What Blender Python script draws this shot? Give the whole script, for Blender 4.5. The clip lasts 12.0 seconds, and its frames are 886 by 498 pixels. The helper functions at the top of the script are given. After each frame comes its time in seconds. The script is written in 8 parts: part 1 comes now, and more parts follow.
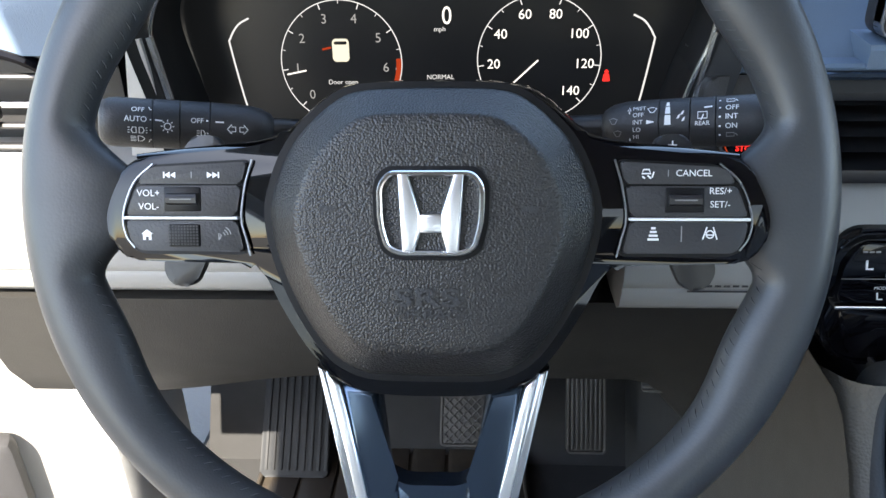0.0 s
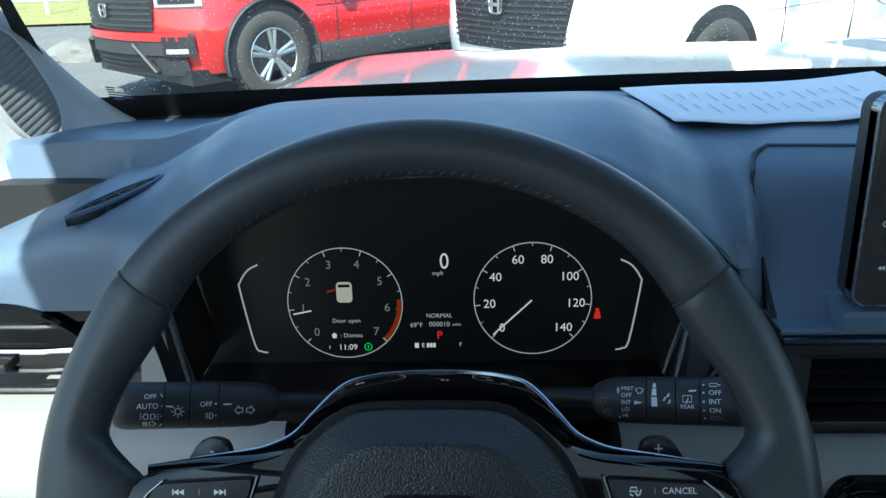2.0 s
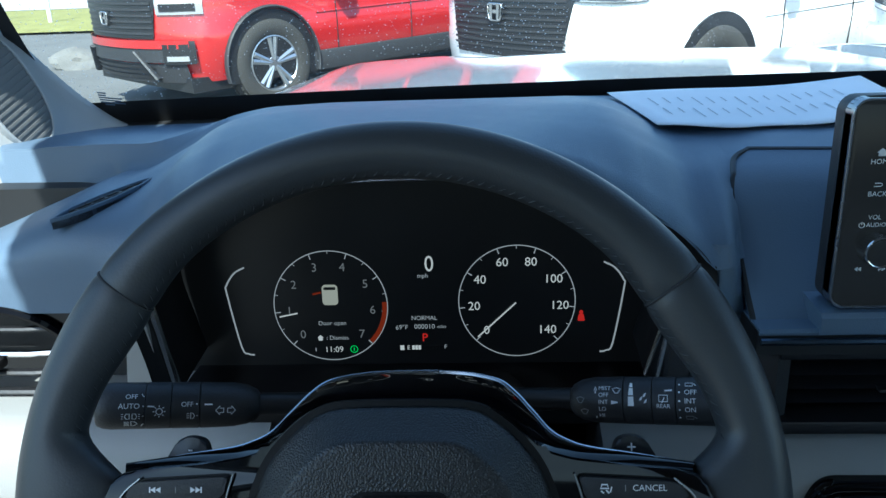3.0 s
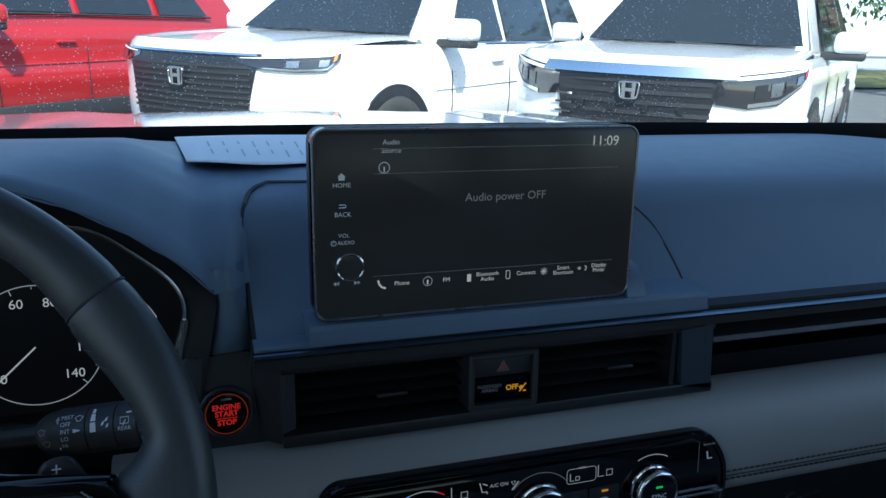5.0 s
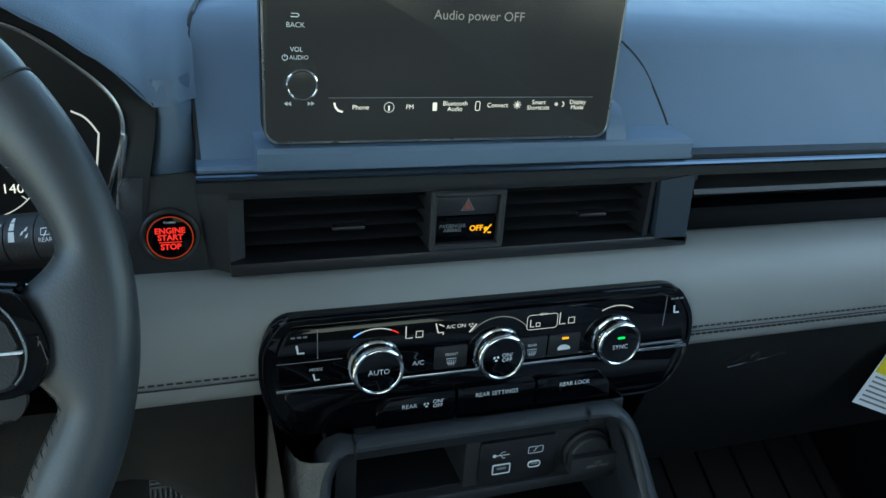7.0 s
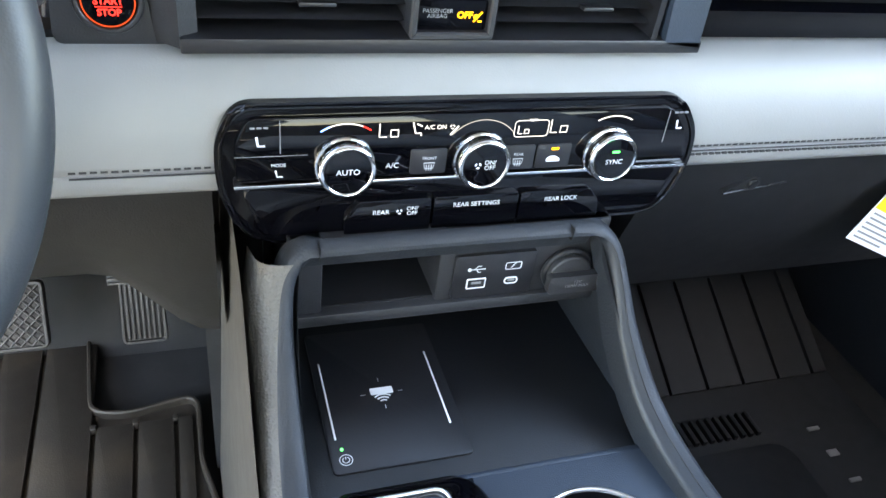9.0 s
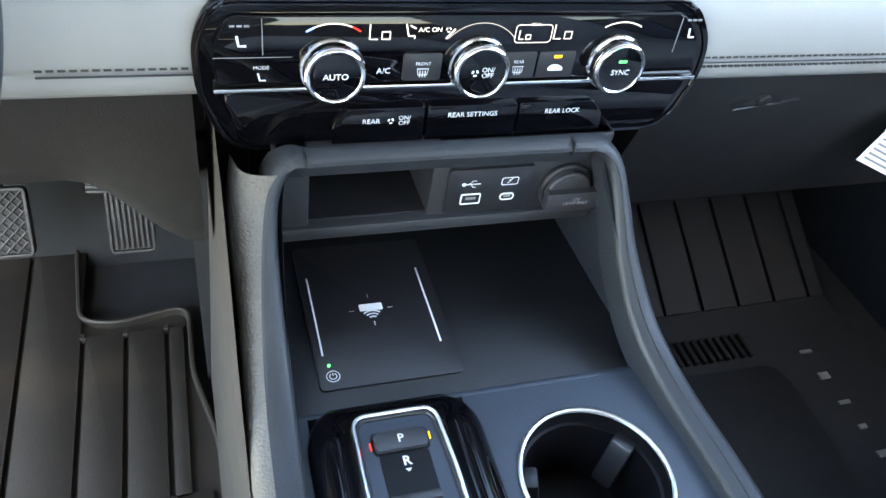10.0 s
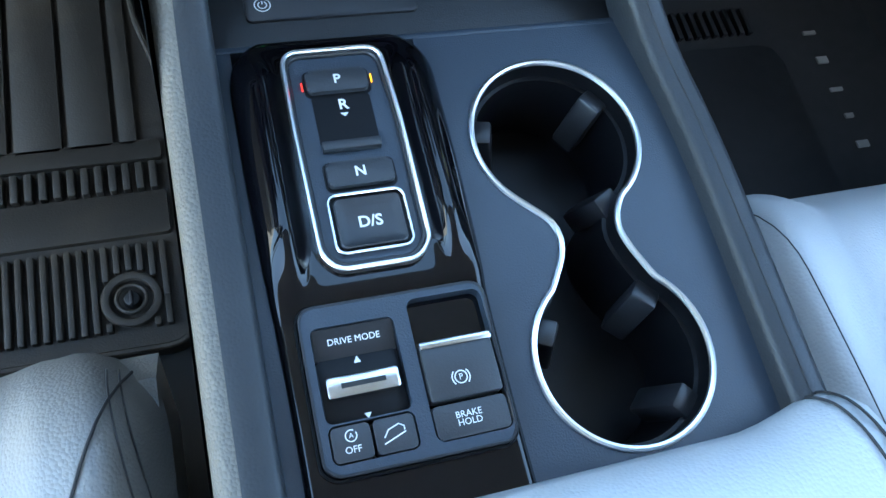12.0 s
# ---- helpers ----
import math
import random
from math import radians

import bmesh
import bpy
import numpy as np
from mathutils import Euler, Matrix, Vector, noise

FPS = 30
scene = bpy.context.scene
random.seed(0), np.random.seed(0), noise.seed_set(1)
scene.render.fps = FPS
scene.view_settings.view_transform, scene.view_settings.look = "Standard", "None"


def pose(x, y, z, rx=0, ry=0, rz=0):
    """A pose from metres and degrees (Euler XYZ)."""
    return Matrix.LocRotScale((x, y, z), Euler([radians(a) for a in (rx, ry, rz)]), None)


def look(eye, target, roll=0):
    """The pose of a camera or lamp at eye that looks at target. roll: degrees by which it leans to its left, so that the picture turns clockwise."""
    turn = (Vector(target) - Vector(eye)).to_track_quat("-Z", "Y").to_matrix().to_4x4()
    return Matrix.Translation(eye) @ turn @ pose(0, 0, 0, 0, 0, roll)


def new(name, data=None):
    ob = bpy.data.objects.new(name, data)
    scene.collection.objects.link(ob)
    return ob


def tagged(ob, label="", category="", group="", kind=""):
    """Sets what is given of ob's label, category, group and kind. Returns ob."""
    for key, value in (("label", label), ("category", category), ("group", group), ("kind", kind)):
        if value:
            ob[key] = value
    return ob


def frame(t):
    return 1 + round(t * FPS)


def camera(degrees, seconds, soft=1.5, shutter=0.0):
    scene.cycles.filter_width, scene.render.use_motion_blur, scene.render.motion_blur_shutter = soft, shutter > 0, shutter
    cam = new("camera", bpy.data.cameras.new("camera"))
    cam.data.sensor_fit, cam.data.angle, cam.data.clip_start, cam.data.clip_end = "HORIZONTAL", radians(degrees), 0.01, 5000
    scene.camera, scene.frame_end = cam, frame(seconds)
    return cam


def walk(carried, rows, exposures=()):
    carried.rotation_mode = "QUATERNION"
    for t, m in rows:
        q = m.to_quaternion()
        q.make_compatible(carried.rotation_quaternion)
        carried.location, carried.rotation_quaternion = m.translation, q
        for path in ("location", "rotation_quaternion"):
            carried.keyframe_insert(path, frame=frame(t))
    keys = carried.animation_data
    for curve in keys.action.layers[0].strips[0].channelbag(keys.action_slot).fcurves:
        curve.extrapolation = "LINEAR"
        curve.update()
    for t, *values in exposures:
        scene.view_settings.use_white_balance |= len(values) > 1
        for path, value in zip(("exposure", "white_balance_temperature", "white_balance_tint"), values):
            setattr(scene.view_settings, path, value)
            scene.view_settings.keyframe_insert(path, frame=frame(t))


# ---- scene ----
cam = camera(60.0, 12.0)
PATH = [
    (0, (0.015, 0.045, 1.263), (-0.084, 1.812, 0.331), -1.2),
    (0.5, (0.017, 0.041, 1.279), (-0.081, 1.855, 0.445), -1.2),
    (1, (0.017, 0.045, 1.301), (-0.084, 1.884, 0.523), -1.4),
    (1.5, (0.021, 0.051, 1.337), (-0.083, 1.924, 0.645), -1.9),
    (2, (0.021, 0.062, 1.358), (-0.088, 1.951, 0.71), -2.0),
    (2.5, (0.019, 0.061, 1.36), (-0.095, 1.951, 0.716), -1.9),
    (3, (0.035, 0.057, 1.356), (-0.078, 1.951, 0.725), -2.1),
    (3.5, (0.09, 0.042, 1.344), (0.21, 1.944, 0.738), -0.2),
    (3.7, (0.116, 0.034, 1.342), (0.361, 1.929, 0.749), 0.3),
    (5.3, (0.183, 0.015, 1.331), (0.807, 1.858, 0.869), 0.9),
    (5.5, (0.186, 0.016, 1.331), (0.812, 1.859, 0.868), 0.9),
    (6, (0.199, 0.026, 1.324), (0.812, 1.843, 0.756), 1.1),
    (6.5, (0.209, 0.031, 1.315), (0.808, 1.809, 0.622), 2.3),
    (7, (0.213, 0.036, 1.3), (0.815, 1.765, 0.493), 4.2),
    (8.8, (0.235, 0.064, 1.266), (0.832, 1.591, 0.12), 8.2),
    (9, (0.235, 0.069, 1.259), (0.833, 1.562, 0.07), 8.7),
    (9.5, (0.242, 0.081, 1.249), (0.831, 1.49, -0.042), 9.9),
    (10, (0.246, 0.085, 1.244), (0.83, 1.435, -0.112), 10.9),
    (10.5, (0.259, 0.088, 1.223), (0.818, 1.26, -0.298), 13.1),
    (11, (0.269, 0.093, 1.208), (0.804, 1.081, -0.446), 16.4),
    (11.5, (0.279, 0.094, 1.193), (0.8, 0.921, -0.552), 20.4),
    (12, (0.286, 0.095, 1.179), (0.802, 0.776, -0.629), 25.5),
]
EXPOSURES = [(0.0, 3.25, 7100, 10), (0.5, 2.75, 7000, 5), (1.0, 1.5, 6800, 0), (1.5, 1.85, 6300, -5), (2.0, 1.6, 5900, -5), (2.5, 1.4, 5600, -4), (3.7, 1.38, 5500, -5), (5.5, 0.85, 5600, 2), (6.0, 1.5, 5600, -5), (6.5, 2.55, 5900, -9), (7.2, 2.55, 6900, -8), (8.8, 4.75, 7600, 8), (9.5, 4.7, 7700, 8), (10.5, 4.83, 6950, 3), (11.2, 4.88, 6500, 0), (12.0, 4.35, 6200, -3)]
walk(cam, [(t, look(eye, target, roll)) for t, eye, target, roll in PATH], EXPOSURES)

# ---- world, sun ----
world = bpy.data.worlds.new("sky")
scene.world = world
world.use_nodes = True
SUN_EL, SUN_AZ = 46.0, 183.0       # azimuth clockwise from ahead: high behind the car
_wn = world.node_tree.nodes
_sky = _wn.new("ShaderNodeTexSky")
_sky.sky_type = "NISHITA"
_sky.sun_disc = False
_sky.sun_elevation = radians(SUN_EL)
_sky.sun_rotation = radians(SUN_AZ)
_wn["Background"].inputs["Strength"].default_value = 0.15
world.node_tree.links.new(_sky.outputs["Color"], _wn["Background"].inputs["Color"])

_s = bpy.data.lights.new("sun", "SUN")
_s.energy, _s.angle, _s.color = 5.0, radians(0.6), (1.0, 0.95, 0.87)
sun = new("sun", _s)
_d = Vector((math.sin(radians(SUN_AZ)) * math.cos(radians(SUN_EL)), math.cos(radians(SUN_AZ)) * math.cos(radians(SUN_EL)), math.sin(radians(SUN_EL))))
sun.matrix_world = look(_d * 30, (0, 0, 0))


# ---- materials ----
def material(name, colour, rough=0.5, metal=0.0, grain=0.0, scale=400.0, vary=0.12, vscale=6.0, coat=0.0, emit=0.0,
             spec=0.5, leather=0.0, lscale=260.0, sheen=0.0, spots=0.0, spotscale=30.0, spotcol=(0.5, 0.5, 0.48)):
    """A surface with large soft variation, fine grain relief, and pebbled relief for leather and moulded plastic."""
    m = bpy.data.materials.new(name)
    m.use_nodes = True
    nt = m.node_tree
    b = nt.nodes["Principled BSDF"]
    b.inputs["Metallic"].default_value = metal
    b.inputs["Coat Weight"].default_value = coat
    b.inputs["Coat Roughness"].default_value = 0.03
    b.inputs["Specular IOR Level"].default_value = spec
    b.inputs["Sheen Weight"].default_value = sheen
    L = nt.links.new
    tc = nt.nodes.new("ShaderNodeTexCoord")
    n1 = nt.nodes.new("ShaderNodeTexNoise")
    n1.inputs["Scale"].default_value = vscale
    n1.inputs["Detail"].default_value = 6
    L(tc.outputs["Object"], n1.inputs["Vector"])
    mix = nt.nodes.new("ShaderNodeMix")
    mix.data_type = "RGBA"
    mix.inputs["A"].default_value = (*[c * (1 - vary) for c in colour], 1)
    mix.inputs["B"].default_value = (*[min(1, c * (1 + vary)) for c in colour], 1)
    L(n1.outputs["Fac"], mix.inputs["Factor"])
    out = mix.outputs["Result"]
    if spots:
        n3 = nt.nodes.new("ShaderNodeTexNoise")
        n3.inputs["Scale"].default_value = spotscale
        n3.inputs["Detail"].default_value = 8
        L(tc.outputs["Object"], n3.inputs["Vector"])
        rmp = nt.nodes.new("ShaderNodeValToRGB")
        rmp.color_ramp.elements[0].position, rmp.color_ramp.elements[1].position = 0.52, 0.75
        L(n3.outputs["Fac"], rmp.inputs["Fac"])
        mul = nt.nodes.new("ShaderNodeMath")
        mul.operation = "MULTIPLY"
        mul.inputs[1].default_value = spots
        L(rmp.outputs["Color"], mul.inputs[0])
        mx2 = nt.nodes.new("ShaderNodeMix")
        mx2.data_type = "RGBA"
        mx2.inputs["B"].default_value = (*spotcol, 1)
        L(mul.outputs[0], mx2.inputs["Factor"])
        L(out, mx2.inputs["A"])
        out = mx2.outputs["Result"]
    L(out, b.inputs["Base Color"])
    n2 = nt.nodes.new("ShaderNodeTexNoise")
    n2.inputs["Scale"].default_value = vscale * 7
    n2.inputs["Detail"].default_value = 4
    L(tc.outputs["Object"], n2.inputs["Vector"])
    mr = nt.nodes.new("ShaderNodeMapRange")
    mr.inputs["To Min"].default_value = max(0.0, rough * (0.85 if rough > 0.2 else 0.7))
    mr.inputs["To Max"].default_value = min(1.0, rough * (1.15 if rough > 0.2 else 1.4))
    L(n2.outputs["Fac"], mr.inputs["Value"])
    L(mr.outputs["Result"], b.inputs["Roughness"])
    if grain or leather:
        bump = nt.nodes.new("ShaderNodeBump")
        if leather:
            v = nt.nodes.new("ShaderNodeTexVoronoi")
            v.feature = "F1"
            v.inputs["Scale"].default_value = lscale
            v.inputs["Randomness"].default_value = 0.9
            L(tc.outputs["Object"], v.inputs["Vector"])
            L(v.outputs["Distance"], bump.inputs["Height"])
            bump.invert = True
            bump.inputs["Strength"].default_value = leather
            bump.inputs["Distance"].default_value = 0.0006
        else:
            g = nt.nodes.new("ShaderNodeTexNoise")
            g.inputs["Scale"].default_value = scale
            g.inputs["Detail"].default_value = 3
            L(tc.outputs["Object"], g.inputs["Vector"])
            L(g.outputs["Fac"], bump.inputs["Height"])
            bump.inputs["Strength"].default_value = grain
            bump.inputs["Distance"].default_value = 0.001
        L(bump.outputs["Normal"], b.inputs["Normal"])
    if emit:
        nt.links.remove(b.inputs["Base Color"].links[0])
        b.inputs["Base Color"].default_value = (0, 0, 0, 1)
        b.inputs["Specular IOR Level"].default_value = 0.0
        b.inputs["Emission Color"].default_value = (*colour, 1)
        b.inputs["Emission Strength"].default_value = emit
    return m


def glass(name, tint=(0.93, 0.96, 0.95), dust=0.0):
    """A thin clear pane, with dried splashes and dust where dust is set."""
    m = bpy.data.materials.new(name)
    m.use_nodes = True
    nt = m.node_tree
    L = nt.links.new
    nt.nodes.remove(nt.nodes["Principled BSDF"])
    out = nt.nodes["Material Output"]
    tr = nt.nodes.new("ShaderNodeBsdfTransparent")
    tr.inputs["Color"].default_value = (*tint, 1)
    gl = nt.nodes.new("ShaderNodeBsdfGlossy")
    gl.inputs["Roughness"].default_value = 0.01
    lw = nt.nodes.new("ShaderNodeLayerWeight")
    pw = nt.nodes.new("ShaderNodeMath")
    pw.operation = "POWER"
    pw.inputs[1].default_value = 5.0
    L(lw.outputs["Facing"], pw.inputs[0])
    ma = nt.nodes.new("ShaderNodeMath")
    ma.operation = "MULTIPLY_ADD"
    ma.inputs[1].default_value, ma.inputs[2].default_value = 0.9, 0.035
    L(pw.outputs[0], ma.inputs[0])
    mx = nt.nodes.new("ShaderNodeMixShader")
    L(ma.outputs[0], mx.inputs["Fac"])
    L(tr.outputs[0], mx.inputs[1])
    L(gl.outputs[0], mx.inputs[2])
    last = mx.outputs[0]
    if dust:
        df = nt.nodes.new("ShaderNodeBsdfTranslucent")
        df.inputs["Color"].default_value = (0.75, 0.75, 0.73, 1)
        tc = nt.nodes.new("ShaderNodeTexCoord")
        v = nt.nodes.new("ShaderNodeTexVoronoi")
        v.inputs["Scale"].default_value = 230
        L(tc.outputs["Object"], v.inputs["Vector"])
        n = nt.nodes.new("ShaderNodeTexNoise")
        n.inputs["Scale"].default_value = 9
        n.inputs["Detail"].default_value = 5
        L(tc.outputs["Object"], n.inputs["Vector"])
        lt = nt.nodes.new("ShaderNodeMapRange")
        lt.inputs["From Min"].default_value, lt.inputs["From Max"].default_value = 0.22, 0.12
        L(v.outputs["Distance"], lt.inputs["Value"])
        gt = nt.nodes.new("ShaderNodeMapRange")
        gt.inputs["From Min"].default_value, gt.inputs["From Max"].default_value = 0.34, 0.56
        L(n.outputs["Fac"], gt.inputs["Value"])
        mu = nt.nodes.new("ShaderNodeMath")
        mu.operation = "MULTIPLY"
        L(lt.outputs["Result"], mu.inputs[0])
        L(gt.outputs["Result"], mu.inputs[1])
        ad = nt.nodes.new("ShaderNodeMath")
        ad.operation = "MULTIPLY_ADD"
        ad.inputs[1].default_value, ad.inputs[2].default_value = dust, 0.012
        L(mu.outputs[0], ad.inputs[0])
        mx2 = nt.nodes.new("ShaderNodeMixShader")
        L(ad.outputs[0], mx2.inputs["Fac"])
        L(last, mx2.inputs[1])
        L(df.outputs[0], mx2.inputs[2])
        last = mx2.outputs[0]
    L(last, out.inputs["Surface"])
    return m


# Charcoal trim; the blue of the sky is put into its base colour.
DASH = material("sky_tinted_dash_charcoal", (0.106, 0.15, 0.214), 0.44, grain=0.25, scale=900, spec=0.5)
PLASTIC = material("moulded_plastic_black", (0.022, 0.022, 0.024), 0.5, grain=0.3, scale=700)
SATIN = material("satin_plastic_black", (0.014, 0.014, 0.016), 0.38, grain=0.1, scale=500)
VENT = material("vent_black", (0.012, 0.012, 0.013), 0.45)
GLOSS = material("piano_black", (0.002, 0.002, 0.003), 0.04, vary=0.05, spec=0.09)
PIANO = material("piano_black_console", (0.002, 0.002, 0.003), 0.03, vary=0.05, spec=0.34)
LINING = material("matt_black_lining", (0.006, 0.006, 0.007), 0.6, spec=0.3)
CUPBLACK = material("cup_black", (0.004, 0.004, 0.005), 0.42, spec=0.22)
SATINCHROME = material("bright_satin_chrome", (0.92, 0.92, 0.93), 0.30, metal=1.0, vary=0.03)
MATMARK = material("dull_mat_lettering", (0.16, 0.16, 0.155), 0.7)
SMOKE = material("smoked_lens", (0.02, 0.02, 0.022), 0.1, coat=1.0)
SCREEN = material("screen_glass_black", (0.006, 0.006, 0.007), 0.22, vary=0.05, spec=0.25)
GAUGE = material("gauge_face_black", (0.004, 0.004, 0.005), 0.3, spec=0.25)
RIMLEATHER = material("wheel_leather_black", (0.035, 0.038, 0.042), 0.40, leather=0.1, lscale=700)
PEBBLE = material("pebbled_airbag_cover", (0.019, 0.018, 0.018), 0.33, leather=0.65, lscale=900, spec=0.5)
PADGREY = material("grey_leather_pad", (0.245, 0.243, 0.238), 0.48, leather=0.12, lscale=700)
# The knee panel's grey, lightened in colour for light from the door.
SIDEWALL = material("door_lit_grey_side", (0.050, 0.046, 0.041), 0.6, grain=0.3, scale=700)
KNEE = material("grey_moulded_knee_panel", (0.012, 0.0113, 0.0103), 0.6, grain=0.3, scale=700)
# Pebbled grey; warm light from the doorway is put into its tan.
RAILSIDE = material("warm_lit_pebbled_side", (0.115, 0.103, 0.087), 0.6, leather=0.9, lscale=480)
RAIL = material("charcoal_console_rail", (0.018, 0.02, 0.0235), 0.5, leather=0.3, lscale=500)
# Charcoal as well, with blue skylight mixed into the colour.
CONSOLE = material("sky_tinted_console_charcoal", (0.025, 0.034, 0.048), 0.38, grain=0.25, scale=900)
SHELF = material("rubber_tray_black", (0.006, 0.0065, 0.008), 0.42, grain=0.2, scale=900)
CHROME = material("chrome", (0.82, 0.82, 0.83), 0.08, metal=1.0, vary=0.03)
SILVER = material("satin_silver", (0.62, 0.63, 0.65), 0.22, metal=1.0, vary=0.04)
DARKSILVER = material("dark_silver", (0.25, 0.26, 0.28), 0.28, metal=0.9, vary=0.04)
INK = material("white_ink", (0.75, 0.75, 0.75), 0.6, vary=0.02)
DIMINK = material("grey_ink", (0.22, 0.22, 0.22), 0.6, vary=0.02)
PALEINK = material("faded_print", (0.45, 0.47, 0.50), 0.7, vary=0.02)
GLOW = material("white_lit_marking", (1.0, 0.98, 0.94), 0.6, emit=0.18, vary=0.0)
GLOWDIM = material("dim_lit_marking", (0.9, 0.92, 0.95), 0.6, emit=0.12, vary=0.0)
GLOWFAINT = material("faint_lit_marking", (0.85, 0.86, 0.88), 0.6, emit=0.055, vary=0.0)
GLOWRED = material("red_lit_marking", (1.0, 0.035, 0.03), 0.6, emit=0.17, vary=0.0)
GLOWDARKRED = material("red_band_dim", (0.55, 0.06, 0.02), 0.6, emit=0.10, vary=0.0)
GLOWAMBER = material("amber_lit_marking", (1.0, 0.42, 0.02), 0.6, emit=0.22, vary=0.0)
GLOWGREEN = material("green_lit_marking", (0.05, 0.85, 0.15), 0.6, emit=0.25, vary=0.0)
GLOWIVORY = material("ivory_lit_shape", (0.85, 0.82, 0.68), 0.6, emit=0.14, vary=0.0)
# Black rubber; warm light from the open door is tinted in as brown.
WARMRUBBER = material("warm_lit_rubber_mat", (0.0230, 0.0182, 0.0132), 0.6, grain=0.25, scale=500, vary=0.3, vscale=9, spots=0.25, spotcol=(0.11, 0.078, 0.045), spotscale=9, spec=0.45)
RUBBER = material("rubber_mat_black", (0.0095, 0.0105, 0.012), 0.62, grain=0.25, scale=500, vary=0.3, vscale=9, spec=0.25)
CARPET = material("carpet_black", (0.011, 0.011, 0.0115), 0.95, grain=0.9, scale=1500)
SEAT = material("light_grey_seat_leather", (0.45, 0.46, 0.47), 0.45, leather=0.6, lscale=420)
THREAD = material("grey_black_thread", (0.055, 0.058, 0.062), 0.7)
SEAMTHREAD = material("dark_thread", (0.03, 0.03, 0.032), 0.8)
PAPER = material("white_paper", (0.78, 0.80, 0.83), 0.7, vary=0.03)
HEADLINE = material("headliner_grey", (0.30, 0.295, 0.29), 0.9, grain=0.3, scale=900)
PILLAR = material("pillar_trim_grey", (0.36, 0.367, 0.375), 0.7, grain=0.25, scale=900)
PEDAL = material("pedal_rubber", (0.032, 0.029, 0.026), 0.55, grain=0.2)
PAINTWHITE = material("white_car_paint", (0.80, 0.80, 0.80), 0.3, coat=1.0, vary=0.02)
PAINTRED = material("red_car_paint", (0.38, 0.012, 0.012), 0.3, coat=1.0, vary=0.05)
HOODPAINT = material("silver_hood_paint", (0.36, 0.36, 0.36), 0.25, metal=0.35, coat=1.0, vary=0.05, spots=0.15, spotscale=200)
TYRE = material("tyre_rubber", (0.035, 0.033, 0.03), 0.85, grain=0.6, scale=120)
ALLOY = material("alloy_wheel", (0.45, 0.46, 0.48), 0.3, metal=0.9)
TRIMBLACK = material("black_body_trim", (0.025, 0.025, 0.027), 0.6, grain=0.3, scale=300)
LAMP = material("headlamp_lens", (0.55, 0.55, 0.55), 0.12, metal=0.6, coat=1.0)
CARGLASS = material("dark_car_glass", (0.02, 0.024, 0.026), 0.06, coat=0.5)
ASPHALT = material("asphalt", (0.11, 0.107, 0.10), 0.95, grain=0.8, scale=90, vary=0.3, vscale=1.5)
CONCRETE = material("pale_road", (0.38, 0.37, 0.35), 0.9, grain=0.3, scale=60, vary=0.15, vscale=1.0)
GRASS = material("grass", (0.2, 0.19, 0.055), 0.95, grain=1.0, scale=60, vary=0.4, vscale=3)
REARDIM = glass("rear_dimming_glass", (0.38, 0.39, 0.39))
# Same light grey leather, darkened in colour for shade on the driver's seat.
SEATSHADED = material("shaded_grey_seat_leather", (0.2, 0.196, 0.19), 0.42, leather=0.6, lscale=420)
# Carries the same painted sky blue as the dash.
DARKDASH = material("sky_tinted_plinth", (0.106, 0.15, 0.214), 0.45, grain=0.25, scale=900)
SPEAKER = material("speaker_mesh_grey", (0.13, 0.13, 0.13), 0.6, grain=0.5, scale=300)
DARKCHROME = material("dark_chrome", (0.06, 0.085, 0.12), 0.16, metal=0.85, vary=0.04)
WINDSCREEN = glass("windscreen_glass", dust=0.6)
HOODPAINT.node_tree.nodes["Principled BSDF"].inputs["Coat Roughness"].default_value = 0.05
# Faint glow: backlight, with reflected light put in as emission too.
for display, level in ((SCREEN, 0.0042), (GAUGE, 0.0007)):
    shader = display.node_tree.nodes["Principled BSDF"]
    shader.inputs["Emission Color"].default_value = (0.80, 0.90, 1.0, 1)
    shader.inputs["Emission Strength"].default_value = level


# ---- helpers for building ----
def part(name, bm, mat, parent, label="", smooth=35):
    """Links a bmesh as one mesh object under a thing or a part."""
    me = bpy.data.meshes.new(name)
    bmesh.ops.recalc_face_normals(bm, faces=bm.faces)
    bm.to_mesh(me)
    bm.free()
    me.materials.append(mat)
    if smooth:
        me.shade_smooth()
        me.set_sharp_from_angle(angle=radians(smooth))
    ob = new(name, me)
    if parent is not None:
        ob.parent = parent
    if label:
        tagged(ob, label)
    return ob


def thing(name, m, label, category, group="", kind=""):
    e = new(name)
    e.empty_display_size = 0.02
    e.matrix_world = m
    return tagged(e, label, category, group, kind)


def flat(outline, z0, z1, bevel=0.0, seg=2, bm=None):
    """A plate from an outline in x, y, from z0 up to z1, its upper rim rounded."""
    bm = bm or bmesh.new()
    lo = [bm.verts.new((x, y, z0)) for x, y in outline]
    hi = [bm.verts.new((x, y, z1)) for x, y in outline]
    n = len(outline)
    bm.faces.new(lo[::-1])
    top = bm.faces.new(hi)
    for i in range(n):
        bm.faces.new((lo[i], lo[(i + 1) % n], hi[(i + 1) % n], hi[i]))
    if bevel:
        bmesh.ops.bevel(bm, geom=list(top.edges), offset=bevel, segments=seg, profile=0.5, affect="EDGES", clamp_overlap=True)
    return bm


